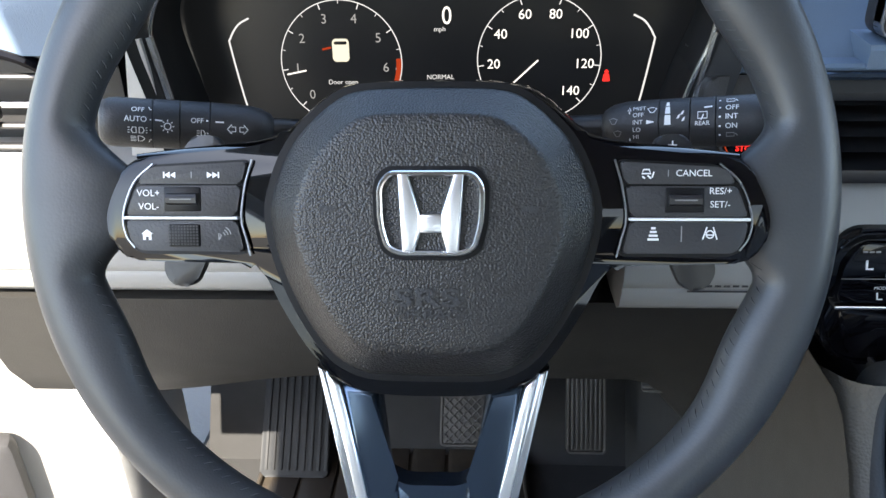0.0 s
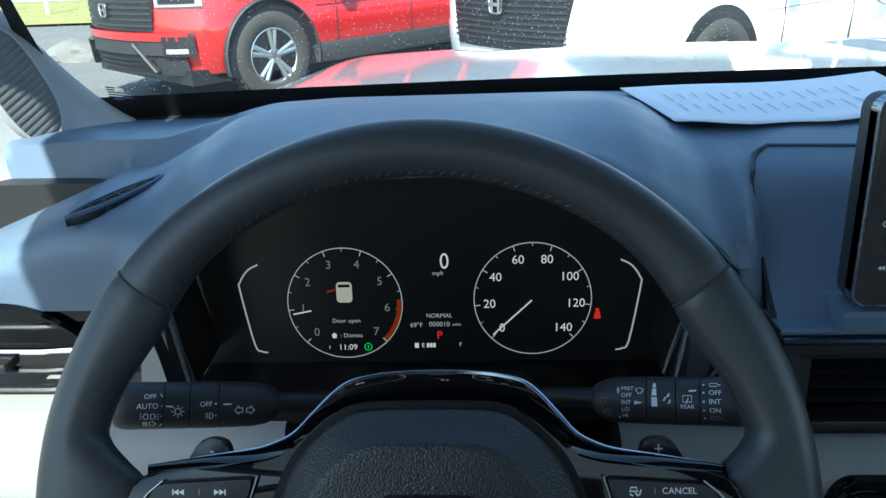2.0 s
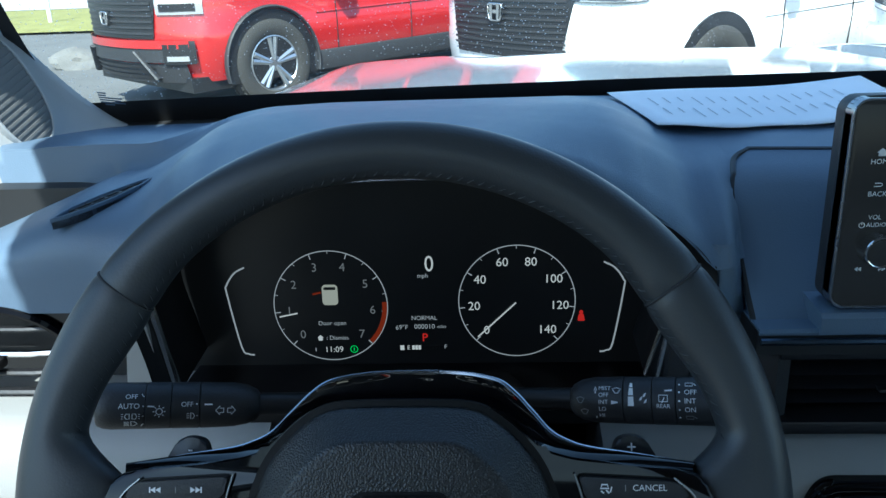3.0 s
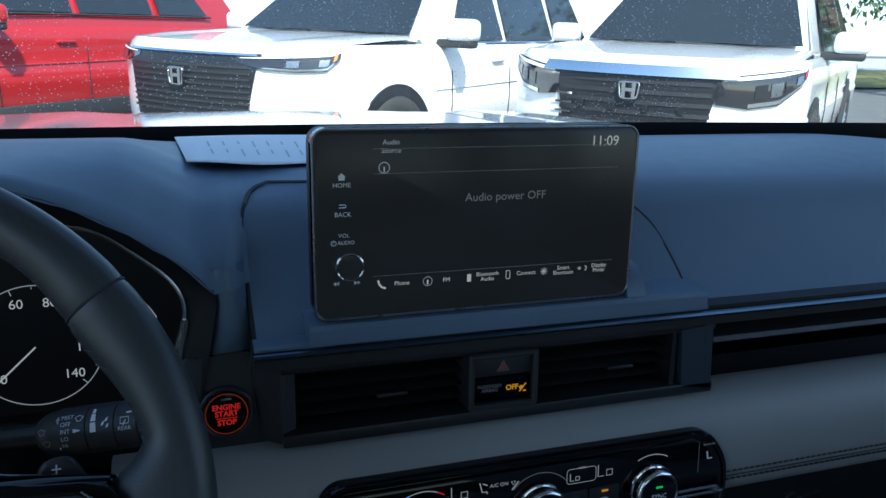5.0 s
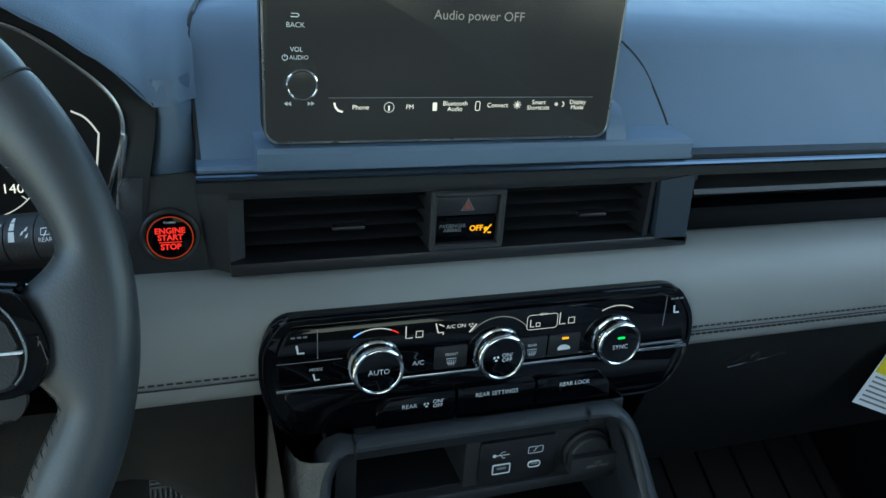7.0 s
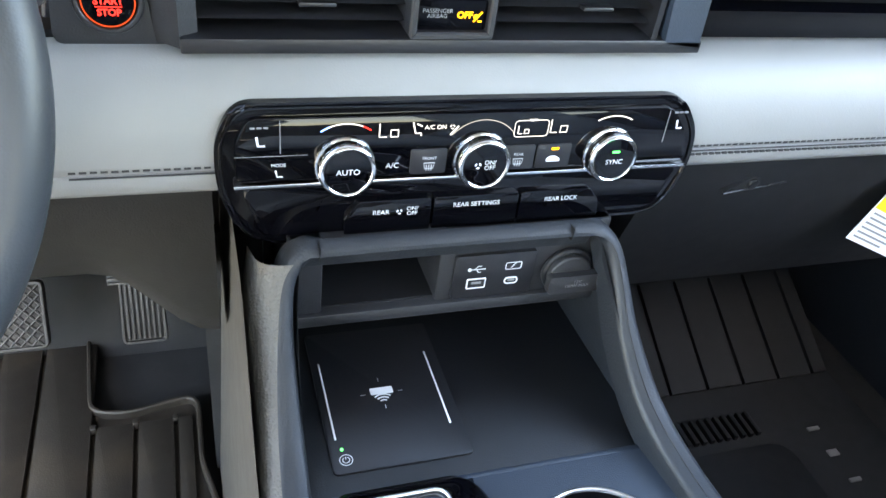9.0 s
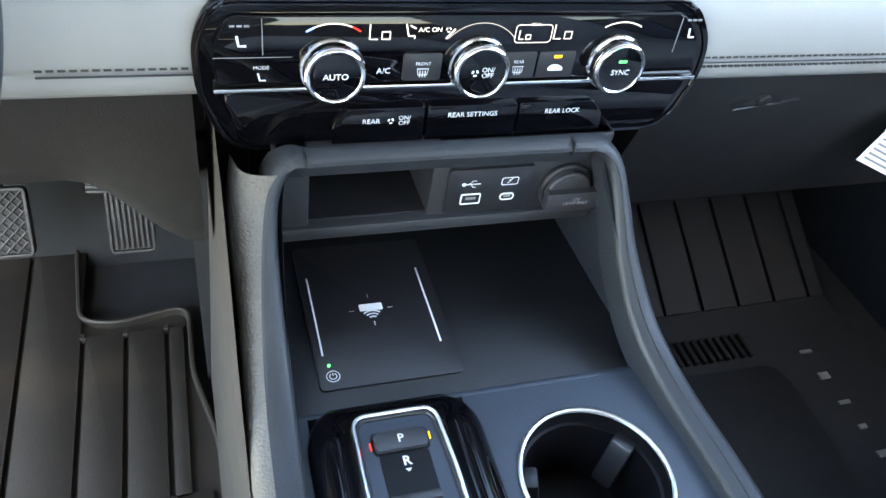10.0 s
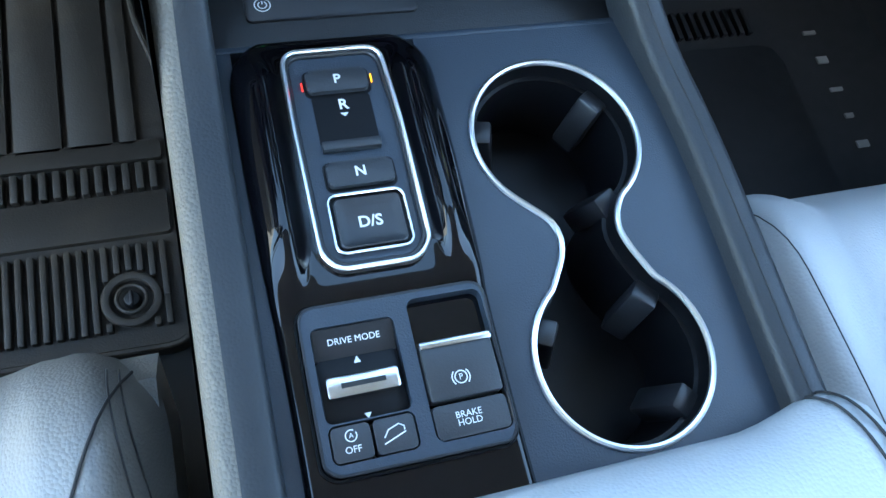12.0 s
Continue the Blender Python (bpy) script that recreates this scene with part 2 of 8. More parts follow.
def rrect(x0, x1, y0, y1, r=0.004, n=5):
    """A rectangle with round corners, as an outline."""
    r = min(r, (x1 - x0) / 2.01, (y1 - y0) / 2.01)
    pts = []
    for cx, cy, a in ((x1 - r, y1 - r, 0), (x0 + r, y1 - r, 90), (x0 + r, y0 + r, 180), (x1 - r, y0 + r, 270)):
        for k in range(n + 1):
            t = radians(a + 90 * k / n)
            pts.append((cx + r * math.cos(t), cy + r * math.sin(t)))
    return pts


def rounded(pts, r=0.006, n=4):
    """An outline whose corners are rounded by r."""
    out = []
    m = len(pts)
    for i in range(m):
        p, a, b = Vector(pts[i]), Vector(pts[i - 1]), Vector(pts[(i + 1) % m])
        da, db = (a - p), (b - p)
        k = min(r, da.length * 0.45, db.length * 0.45)
        s, e = p + da.normalized() * k, p + db.normalized() * k
        for j in range(n + 1):
            t = j / n
            q = s * (1 - t) ** 2 + p * (2 * t * (1 - t)) + e * t * t
            out.append((q.x, q.y))
    return out


def box(x0, x1, y0, y1, z0, z1, bevel=0.0, seg=2, bm=None):
    bm = bm or bmesh.new()
    made = bmesh.ops.create_cube(bm, size=1.0, matrix=Matrix.Translation(((x0 + x1) / 2, (y0 + y1) / 2, (z0 + z1) / 2)) @ Matrix.Diagonal((x1 - x0, y1 - y0, z1 - z0, 1)))
    if bevel:
        edges = list({e for v in made["verts"] for e in v.link_edges})
        bmesh.ops.bevel(bm, geom=edges, offset=bevel, segments=seg, profile=0.5, affect="EDGES", clamp_overlap=True)
    return bm


def cyl(x, y, z0, z1, r0, r1=None, seg=40, bevel=0.0, bm=None):
    """An upright round peg or disc."""
    bm = bm or bmesh.new()
    r1 = r0 if r1 is None else r1
    made = bmesh.ops.create_cone(bm, cap_ends=True, segments=seg, radius1=r0, radius2=r1, depth=z1 - z0, matrix=Matrix.Translation((x, y, (z0 + z1) / 2)))
    if bevel:
        tops = [e for e in {e for v in made["verts"] for e in v.link_edges} if all(abs(v.co.z - z1) < 1e-6 for v in e.verts)]
        bmesh.ops.bevel(bm, geom=tops, offset=bevel, segments=3, profile=0.5, affect="EDGES")
    return bm


def ring(x, y, z, R, r, seg=64, k=10, squash=1.0, bm=None):
    bm = bm or bmesh.new()
    rows = []
    for i in range(seg):
        a = 2 * math.pi * i / seg
        rows.append([bm.verts.new((x + (R + r * math.cos(t)) * math.cos(a), y + (R + r * math.cos(t)) * math.sin(a), z + r * squash * math.sin(t)))
                     for t in (2 * math.pi * j / k for j in range(k))])
    for i in range(seg):
        for j in range(k):
            bm.faces.new((rows[i][j], rows[(i + 1) % seg][j], rows[(i + 1) % seg][(j + 1) % k], rows[i][(j + 1) % k]))
    return bm


def tube(path, r, k=10, closed=False, flatten=1.0, bm=None):
    """A round bar along a path; r may be a number or one per point."""
    bm = bm or bmesh.new()
    P = [Vector(p) for p in path]
    n = len(P)
    rr = r if isinstance(r, (list, tuple)) else [r] * n
    rows = []
    side = None
    for i in range(n):
        if closed:
            d = P[(i + 1) % n] - P[i - 1]
        else:
            d = P[min(i + 1, n - 1)] - P[max(i - 1, 0)]
        d.normalize()
        if side is None:
            side = d.cross(Vector((0, 0, 1)))
            if side.length < 1e-3:
                side = d.cross(Vector((0, 1, 0)))
        side = (side - d * side.dot(d)).normalized()
        up = side.cross(d)
        rows.append([bm.verts.new(P[i] + side * (rr[i] * math.cos(t)) + up * (rr[i] * flatten * math.sin(t))) for t in (2 * math.pi * j / k for j in range(k))])
    for i in range(n if closed else n - 1):
        for j in range(k):
            bm.faces.new((rows[i][j], rows[(i + 1) % n][j], rows[(i + 1) % n][(j + 1) % k], rows[i][(j + 1) % k]))
    if not closed:
        bm.faces.new(rows[0][::-1])
        bm.faces.new(rows[-1])
    return bm


def loft(rows, closed=False, caps=False, bm=None):
    """A skin over rows of points of one length."""
    bm = bm or bmesh.new()
    V = [[bm.verts.new(p) for p in row] for row in rows]
    k = len(V[0])
    for i in range(len(V) - 1):
        for j in range(k if closed else k - 1):
            bm.faces.new((V[i][j], V[i + 1][j], V[i + 1][(j + 1) % k], V[i][(j + 1) % k]))
    if caps:
        bm.faces.new(V[0][::-1])
        bm.faces.new(V[-1])
    return bm


def smoothpath(pts, n=6, closed=False):
    """A soft line through points (Catmull-Rom)."""
    P = [Vector(p) for p in pts]
    m = len(P)
    out = []
    for i in range(m if closed else m - 1):
        a, b = P[i], P[(i + 1) % m]
        p0 = P[i - 1] if (closed or i) else a * 2 - b
        p3 = P[(i + 2) % m] if (closed or i + 2 < m) else b * 2 - a
        for j in range(n):
            t = j / n
            out.append(0.5 * ((2 * a) + (b - p0) * t + (2 * p0 - 5 * a + 4 * b - p3) * t * t + (3 * a - p0 - 3 * b + p3) * t ** 3))
    if not closed:
        out.append(P[-1])
    return out


def profile_x(yz, x0, x1, nx=2, bm=None, shape=None):
    """A closed outline in y, z drawn along x; shape(x, y, z) may move its points."""
    rows = []
    for i in range(nx):
        x = x0 + (x1 - x0) * i / (nx - 1)
        rows.append([shape(x, y, z) if shape else (x, y, z) for y, z in yz])
    return loft(rows, closed=True, caps=True, bm=bm)


def hollow(outline, wall, z0, z1, bm=None, flare=0.0):
    """A frame that follows an outline: an outer and an inner wall, open in the middle."""
    bm = bm or bmesh.new()
    n = len(outline)
    P = [Vector(p) for p in outline]
    inner = []
    for i in range(n):
        d = (P[(i + 1) % n] - P[i - 1]).normalized()
        inner.append(P[i] + Vector((-d.y, d.x)) * wall)
    rows = [[bm.verts.new((p.x, p.y, z0)) for p in P], [bm.verts.new((p.x, p.y, z1 - wall * 0.3)) for p in P],
            [bm.verts.new((*(p * 0.75 + q * 0.25), z1)) for p, q in zip(P, inner)], [bm.verts.new((*(p * 0.25 + q * 0.75), z1 - flare)) for p, q in zip(P, inner)],
            [bm.verts.new((q.x, q.y, z1 - wall * 0.3 - flare)) for q in inner], [bm.verts.new((q.x, q.y, z0)) for q in inner]]
    for a, b in zip(rows, rows[1:] + rows[:1]):
        for i in range(n):
            bm.faces.new((a[i], a[(i + 1) % n], b[(i + 1) % n], b[i]))
    return bm


def words(body, size, x, y, z, mat, parent, name="lettering", align="CENTER", rot=0.0, wide=1.0, thick=0.0):
    """Raised lettering in the plane of its thing, in Blender's own font."""
    cu = bpy.data.curves.new("text", "FONT")
    cu.body, cu.size, cu.align_x, cu.align_y, cu.resolution_u = body, size, align, "CENTER", 3
    cu.offset = thick
    cu.space_line = 0.85
    ob = bpy.data.objects.new("text", cu)
    me = bpy.data.meshes.new_from_object(ob)
    bpy.data.objects.remove(ob)
    bpy.data.curves.remove(cu)
    me.transform(Matrix.Translation((x, y, z)) @ pose(0, 0, 0, 0, 0, rot) @ Matrix.Diagonal((wide, 1, 1, 1)))
    me.materials.append(mat)
    o = new(name, me)
    o.parent = parent
    return o


def stroke(parent, pts, w, z, mat, name="marking", closed=False):
    """A drawn line of width w on a plate."""
    bm = bmesh.new()
    P = [Vector(p) for p in pts]
    n = len(P)
    a, b = [], []
    for i in range(n):
        d = (P[(i + 1) % n] - P[i - 1]) if closed else (P[min(i + 1, n - 1)] - P[max(i - 1, 0)])
        d.normalize()
        s = Vector((-d.y, d.x)) * (w / 2)
        a.append(bm.verts.new((*(P[i] + s), z)))
        b.append(bm.verts.new((*(P[i] - s), z)))
    for i in range(n if closed else n - 1):
        j = (i + 1) % n
        bm.faces.new((a[i], b[i], b[j], a[j]))
    return part(name, bm, mat, parent, smooth=0)


def arc(cx, cy, r, a0, a1, n=32):
    return [(cx + r * math.cos(radians(a0 + (a1 - a0) * i / n)), cy + r * math.sin(radians(a0 + (a1 - a0) * i / n))) for i in range(n + 1)]


def wpart(name, bm, mat, parent, label="", smooth=35):
    """A part given in the car's own coordinates."""
    ob = part(name, bm, mat, parent, label, smooth)
    ob.matrix_parent_inverse = parent.matrix_basis.inverted()
    return ob


def step(x, a, b):
    t = min(1.0, max(0.0, (x - a) / (b - a)))
    return t * t * (3 - 2 * t)


# ---- ground: rises ahead of the car, slope set to fit the camera's view ----
SLOPE = 0.055


def ground_z(y):
    return SLOPE * y if y > 0 else 0.0


bm = bmesh.new()
rows = []
for y in (-900, -60, -6, 0, 4, 8, 16, 40, 120, 900):
    z = ground_z(y) if y < 41 else ground_z(40) + 0.006 * (y - 40)
    rows.append([(x, y, z) for x in (-900, -60, -12, 0, 12, 60, 900)])
tagged(part("ground", loft(rows, bm=bm), ASPHALT, None, "grey asphalt car park, slightly rising"), category="ground", kind="structure")
bm = bmesh.new()
loft([[(-60, 15.5, ground_z(15.5) + 0.05), (40, 15.5, ground_z(15.5) + 0.05)], [(-60, 15.9, ground_z(15.9) + 0.09), (40, 15.9, ground_z(15.9) + 0.09)],
      [(-60, 22, ground_z(22) + 0.10), (40, 22, ground_z(22) + 0.10)]], bm=bm)
tagged(part("verge", bm, GRASS, None, "strip of short sunlit grass beyond the car park"), category="grass", kind="structure")
bm = bmesh.new()
loft([[(-80, 22, ground_z(22) + 0.11), (60, 22, ground_z(22) + 0.11)], [(-80, 34, ground_z(34) + 0.08), (60, 34, ground_z(34) + 0.08)]], bm=bm)
tagged(part("road", bm, CONCRETE, None, "pale concrete road beyond the grass"), category="road", kind="structure")

# ---- the car's shell round the camera ----
shell = thing("car_body", pose(0.43, 0, 0.4), "silver car body round the cabin, driver's door open", "car body", kind="structure")
# floor pan
wpart("floor_pan", box(-0.42, 1.28, -1.6, 1.05, 0.38, 0.436), CARPET, shell)
wpart("bulkhead", box(-0.42, 1.28, 1.05, 1.10, 0.38, 1.18), CARPET, shell)
wpart("toe_board", profile_x([(0.92, 0.436), (1.05, 0.66), (1.05, 0.436)], -0.40, 1.26), CARPET, shell)
# roof with headliner, unseen; its edges are set to bound the sun on the dash
wpart("roof_skin", box(-0.352, 1.212, -1.9, 0.55, 1.78, 1.82, 0.015), HOODPAINT, shell)
wpart("headliner", box(-0.342, 1.202, -1.9, 0.55, 1.74, 1.775, 0.01), HEADLINE, shell)
# rear wall and side walls below the windows
wpart("rear_wall", box(-0.45, 1.31, -1.95, -1.9, 0.38, 1.15), HEADLINE, shell)
wpart("passenger_door", box(1.24, 1.32, -0.35, 1.0, 0.36, 1.16, 0.02), PLASTIC, shell)
wpart("rear_side_panel", box(1.24, 1.32, -1.9, -0.36, 0.36, 1.16, 0.02), DASH, shell)
wpart("rear_side_panel", box(-0.46, -0.38, -1.9, -0.42, 0.36, 1.16, 0.02), DASH, shell)
for sx, bx in ((1, 1.27), (-1, -0.42)):
    tx = 0.43 + sx * 0.72
    wpart("pillar_b", tube([(bx, -0.40, 1.10), (tx, -0.45, 1.76)], 0.05, 8), PILLAR, shell)
    wpart("pillar_c", tube([(bx, -1.4, 1.10), (tx, -1.4, 1.76)], 0.06, 8), PILLAR, shell)
    wpart("pillar_d", tube([(bx, -1.9, 1.10), (tx, -1.9, 1.76)], 0.09, 8), PILLAR, shell)
# unseen tinted panes behind the front seats, added to dim light from the rear
for nm, quad in (("rear_window", [(-0.40, -1.90, 1.15), (1.26, -1.90, 1.15), (1.15, -1.88, 1.745), (-0.29, -1.88, 1.745)]),
                 ("rear_side_window", [(-0.42, -0.42, 1.15), (-0.42, -1.88, 1.15), (-0.30, -1.88, 1.745), (-0.30, -0.46, 1.745)]),
                 ("rear_side_window", [(1.28, -0.42, 1.15), (1.28, -1.88, 1.15), (1.16, -1.88, 1.745), (1.16, -0.46, 1.745)])):
    bm = bmesh.new()
    bm.faces.new([bm.verts.new(q) for q in quad])
    wpart(nm, bm, REARDIM, shell, "unseen dark pane, dims light from behind", smooth=0)
# windscreen pillars: wide trim towards the cabin
def pillar_a(sx):
    edge = smoothpath([(-0.340, 0.896, 1.212), (-0.367, 0.890, 1.229), (-0.382, 0.880, 1.242), (-0.398, 0.858, 1.266), (-0.411, 0.835, 1.293), (-0.421, 0.811, 1.320), (-0.430, 0.786, 1.347), (-0.440, 0.70, 1.45), (-0.430, 0.62, 1.55), (-0.395, 0.50, 1.73)], 5)
    rows = []
    for i, p in enumerate(edge):
        k = i / (len(edge) - 1)
        sec = [(0.002, 0.012, 0.0), (0.0, 0.0, 0.0), (-0.006, -0.006, -0.004), (-0.020, -0.060, -0.016), (-0.034, -0.115, -0.03), (-0.048, -0.155 + 0.04 * k, -0.045), (-0.062, -0.172 + 0.05 * k, -0.06), (-0.066, -0.190 + 0.05 * k, -0.12 + 0.04 * k), (-0.068, -0.20 + 0.05 * k, -0.25 + 0.15 * k), (-0.070, -0.20 + 0.05 * k, -0.40 + 0.28 * k)]
        rows.append([((p.x + a) if sx < 0 else 0.86 - (p.x + a), p.y + b, p.z + c) for a, b, c in sec])
    return loft(rows)


wpart("pillar_trim", pillar_a(-1), PILLAR, shell, "grey A-pillar trim", smooth=60)
wpart("pillar_trim", pillar_a(1), PILLAR, shell, "grey A-pillar trim", smooth=60)
# unseen rail, added and bent so its shadow covers the pillar trim
wpart("cant_rail", tube([(-0.432, 0.66, 1.52), (-0.415, 0.54, 1.665), (-0.390, 0.36, 1.735), (-0.360, 0.20, 1.750), (-0.315, 0.05, 1.755)], [0.044, 0.050, 0.046, 0.044, 0.028], 12), PILLAR, shell, "unseen rail, added to shade the pillar and dash end")
# ribbed speaker cover let into the pillar trim
SPK = Matrix.Translation((-0.4193, 0.7833, 1.2806)) @ Vector((0.95, -0.28, 0.12)).to_track_quat("Z", "Y").to_matrix().to_4x4() @ pose(0, 0, 0, 0, 0, 24)
spk = [(0.030 * math.copysign(abs(math.cos(a)) ** 0.8, math.cos(a)), 0.058 * math.copysign(abs(math.sin(a)) ** 0.8, math.sin(a))) for a in (2 * math.pi * i / 40 for i in range(40))]
b = flat(spk, -0.012, 0.0005)
b.transform(SPK)
cover_ = wpart("speaker_cover", b, SPEAKER, shell, "oval ribbed speaker cover")
b = hollow([(x * 1.08, y * 1.05) for x, y in spk], 0.003, -0.012, 0.0022)
b.transform(SPK)
part("speaker_rim", b, PILLAR, cover_).matrix_parent_inverse = Matrix()
for i in range(17):
    y = -0.052 + i * 0.0065
    w = 0.029 * (1 - (abs(y) / 0.058) ** 2.5) ** 0.4
    b = box(-w, w, y, y + 0.0028, 0.0, 0.0016)
    b.transform(SPK)
    part("speaker_rib", b, SPEAKER, cover_).matrix_parent_inverse = Matrix()
# driver's sill, in the open doorway
wpart("sill", box(-0.47, -0.40, -0.45, 0.75, 0.36, 0.47, 0.02), PILLAR, shell, "pale door sill trim")
wpart("front_door_post", box(-0.47, -0.425, 0.74, 0.95, 0.36, 1.16, 0.02), PILLAR, shell)

# bonnet, seen through the windscreen
def bonnet(x, y):
    u = (x - 0.43) / 0.90
    v = (y - 1.0) / 1.2
    edge = max(0.0, abs(u) - 0.80)
    z = 1.222 - 0.012 * v - 0.030 * u * u - 1.1 * edge * edge - 0.55 * max(0.0, v - 0.86) ** 2 * 6
    z += 0.010 * (step(abs(u), 0.45, 0.60) - 0.4)
    return z


rows = []
for i in range(33):
    y = 1.0 + 1.28 * i / 32
    rows.append([(0.43 + 0.90 * u * (1 - 0.06 * i / 32), y, bonnet(0.43 + 0.90 * u, y)) for u in (j / 24 - 1 for j in range(49))])
wpart("bonnet", loft(rows), HOODPAINT, shell, "glossy silver bonnet mirroring the parked cars", smooth=60)
wpart("front_end", box(-0.44, 1.30, 1.3, 2.22, 0.45, 1.02, 0.05), HOODPAINT, shell)
# cowl strip with fine holes below the windscreen
wpart("cowl", profile_x([(0.93, 1.225), (1.02, 1.232), (1.03, 1.16), (0.93, 1.16)], -0.40, 1.26, 16, shape=lambda x, y, z: (x, y - 0.10 * ((x - 0.43) / 0.83) ** 2 + 0.02, z)), TRIMBLACK, shell)

# windscreen: black printed border and clear pane
def screen_pt(s, t):
    """s across -1..1, t up 0..1."""
    bow = s * s
    y = 1.01 - 0.10 * bow - 0.47 * t
    z = 1.215 + 0.53 * t
    x = 0.43 + s * (0.885 - 0.13 * t)
    return (x, y, z)


ws = wpart("windscreen", loft([[screen_pt(j / 12 - 1, i / 10) for j in range(25)] for i in range(11)]), WINDSCREEN, shell, "dusty windscreen with dried splashes", smooth=60)
ws.visible_shadow = False
fr = bmesh.new()
for i in range(16):
    t0, t1 = i / 16, (i + 1) / 16
    for sx in (-1, 1):
        a = [screen_pt(sx * 1.0, t0), screen_pt(sx * (0.990 - 0.045 * (1 - t0) ** 8), t0), screen_pt(sx * (0.990 - 0.045 * (1 - t1) ** 8), t1), screen_pt(sx * 1.0, t1)]
        fr.faces.new([fr.verts.new((x, y - 0.004, z)) for x, y, z in a])
for j in range(24):
    s0, s1 = j / 12 - 1, (j + 1) / 12 - 1
    a = [screen_pt(s0, 0.0), screen_pt(s1, 0.0), screen_pt(s1, 0.078), screen_pt(s0, 0.078)]
    fr.faces.new([fr.verts.new((x, y - 0.004, z)) for x, y, z in a])
wpart("windscreen_border", fr, VENT, shell, "black dotted border printed on the glass", smooth=0)

# ---- dashboard ----
dash = thing("dashboard", pose(0.35, 0.7, 0.95), "charcoal soft-touch dashboard with light grey leather band", "dashboard", kind="structure")


def hump(x):
    return step(x, -0.285, -0.165) * (1 - step(x, 0.115, 0.205))


LIP = [(-0.018, 1.262), (0.030, 1.2605), (0.065, 1.2555), (0.100, 1.2435), (0.132, 1.2265), (0.160, 1.2075), (0.180, 1.190), (0.1895, 1.176), (0.191, 1.163), (0.1865, 1.137), (0.1795, 1.103), (0.1745, 1.066)]
LIPLINE = smoothpath([(x, 0.550, z) for x, z in LIP], 5)
LIPLINE = [Vector((-0.036 - p.x, p.y, p.z)) for p in reversed(LIPLINE[1:])] + LIPLINE


def lip_z(x):
    """Height of the hood's edge over the gauges."""
    x = abs(x + 0.018) - 0.018
    for a, b in zip(LIP[:8], LIP[1:8]):
        if x <= b[0]:
            return a[1] + (b[1] - a[1]) * step(x, a[0], b[0]) * 0.35 + (b[1] - a[1]) * 0.65 * max(0.0, (x - a[0]) / (b[0] - a[0]))
    return LIP[7][1]


def along(pts, n):
    """A line of points spread evenly into n."""
    P = [Vector(p) for p in pts]
    d = [0.0]
    for a, b in zip(P, P[1:]):
        d.append(d[-1] + (b - a).length)
    out, i = [], 0
    for k in range(n):
        t = d[-1] * k / (n - 1)
        while i < len(P) - 2 and d[i + 1] < t:
            i += 1
        out.append(tuple(P[i].lerp(P[i + 1], min(1.0, max(0.0, (t - d[i]) / max(1e-9, d[i + 1] - d[i]))))))
    return out


def driver_pad(x):
    h = hump(x)
    low = step(-x, 0.12, 0.22)
    back = [(0.99, 1.235, 1.216), (0.90, 1.243, 1.228), (0.80, 1.243, 1.233), (0.752, 1.2405, 1.2335), (0.741, 1.240, 1.2115), (0.72, 1.239, 1.2135), (0.70, 1.238, 1.2145)]
    up = [0, 0.004, 0.016, 0.022, 0.0235, 0.026, 0.028]
    pts = []
    for (y, za, zb), u in zip(back, up):
        drop = 0.40 * max(0.0, -0.29 - x) if y < 0.745 else 0.0
        pts.append((x, y, za + (zb - za) * low * (1 - h * 0.7) + u * h - drop))
    z = lip_z(x)
    z0 = pts[-1][2]
    hood = [(x, y, z0 + (z + 0.0010 - z0) * k) for y, k in ((0.66, 0.10), (0.62, 0.30), (0.59, 0.58), (0.568, 0.86))]
    hood += [(x, 0.556, z + 0.0006), (x, 0.5515, z - 0.0010), (x, 0.550, z - 0.0035), (x, 0.5525, z - 0.0060)]
    if x > 0:
        k = step(x, 0.176, 0.198)
        end = [(x, y, q) for y, q in ((0.65, 1.232), (0.62, 1.226), (0.59, 1.212), (0.568, 1.197), (0.5575, 1.184), (0.5535, 1.176), (0.5530, 1.173))]
        blend = [(x, y, q) for y, q in ((0.66, 1.2325), (0.645, 1.2305), (0.622, 1.2225), (0.608, 1.2085), (0.598, 1.1945), (0.588, 1.1805), (0.580, 1.172))]
        j = step(x, 0.200, 0.2175)
        end = [tuple(Vector(p).lerp(Vector(q), j)) for p, q in zip(end, blend)]
    else:
        k = step(-x, 0.195, 0.270)
        fall = 0.40 * max(0.0, -0.29 - x)
        end = [(x, y, q - fall) for y, q in ((0.66, 1.2140), (0.62, 1.2105), (0.594, 1.2055), (0.580, 1.198), (0.5745, 1.186))]
        end += [(x, y, min(q, 1.186 - fall)) for y, q in ((0.577, 1.165), (0.582, 1.148), (0.584, 1.134))]
    return [tuple(Vector(p).lerp(Vector(q), k)) for p, q in zip(along(pts + hood, 34), along(pts + end, 34))]


wpart("upper_pad", loft([driver_pad(-0.47 + 0.69 * i / 92) for i in range(93)]), DASH, dash, "charcoal hood over the gauges", smooth=60)
# legs of the hood, down either side of the gauges
rows = []
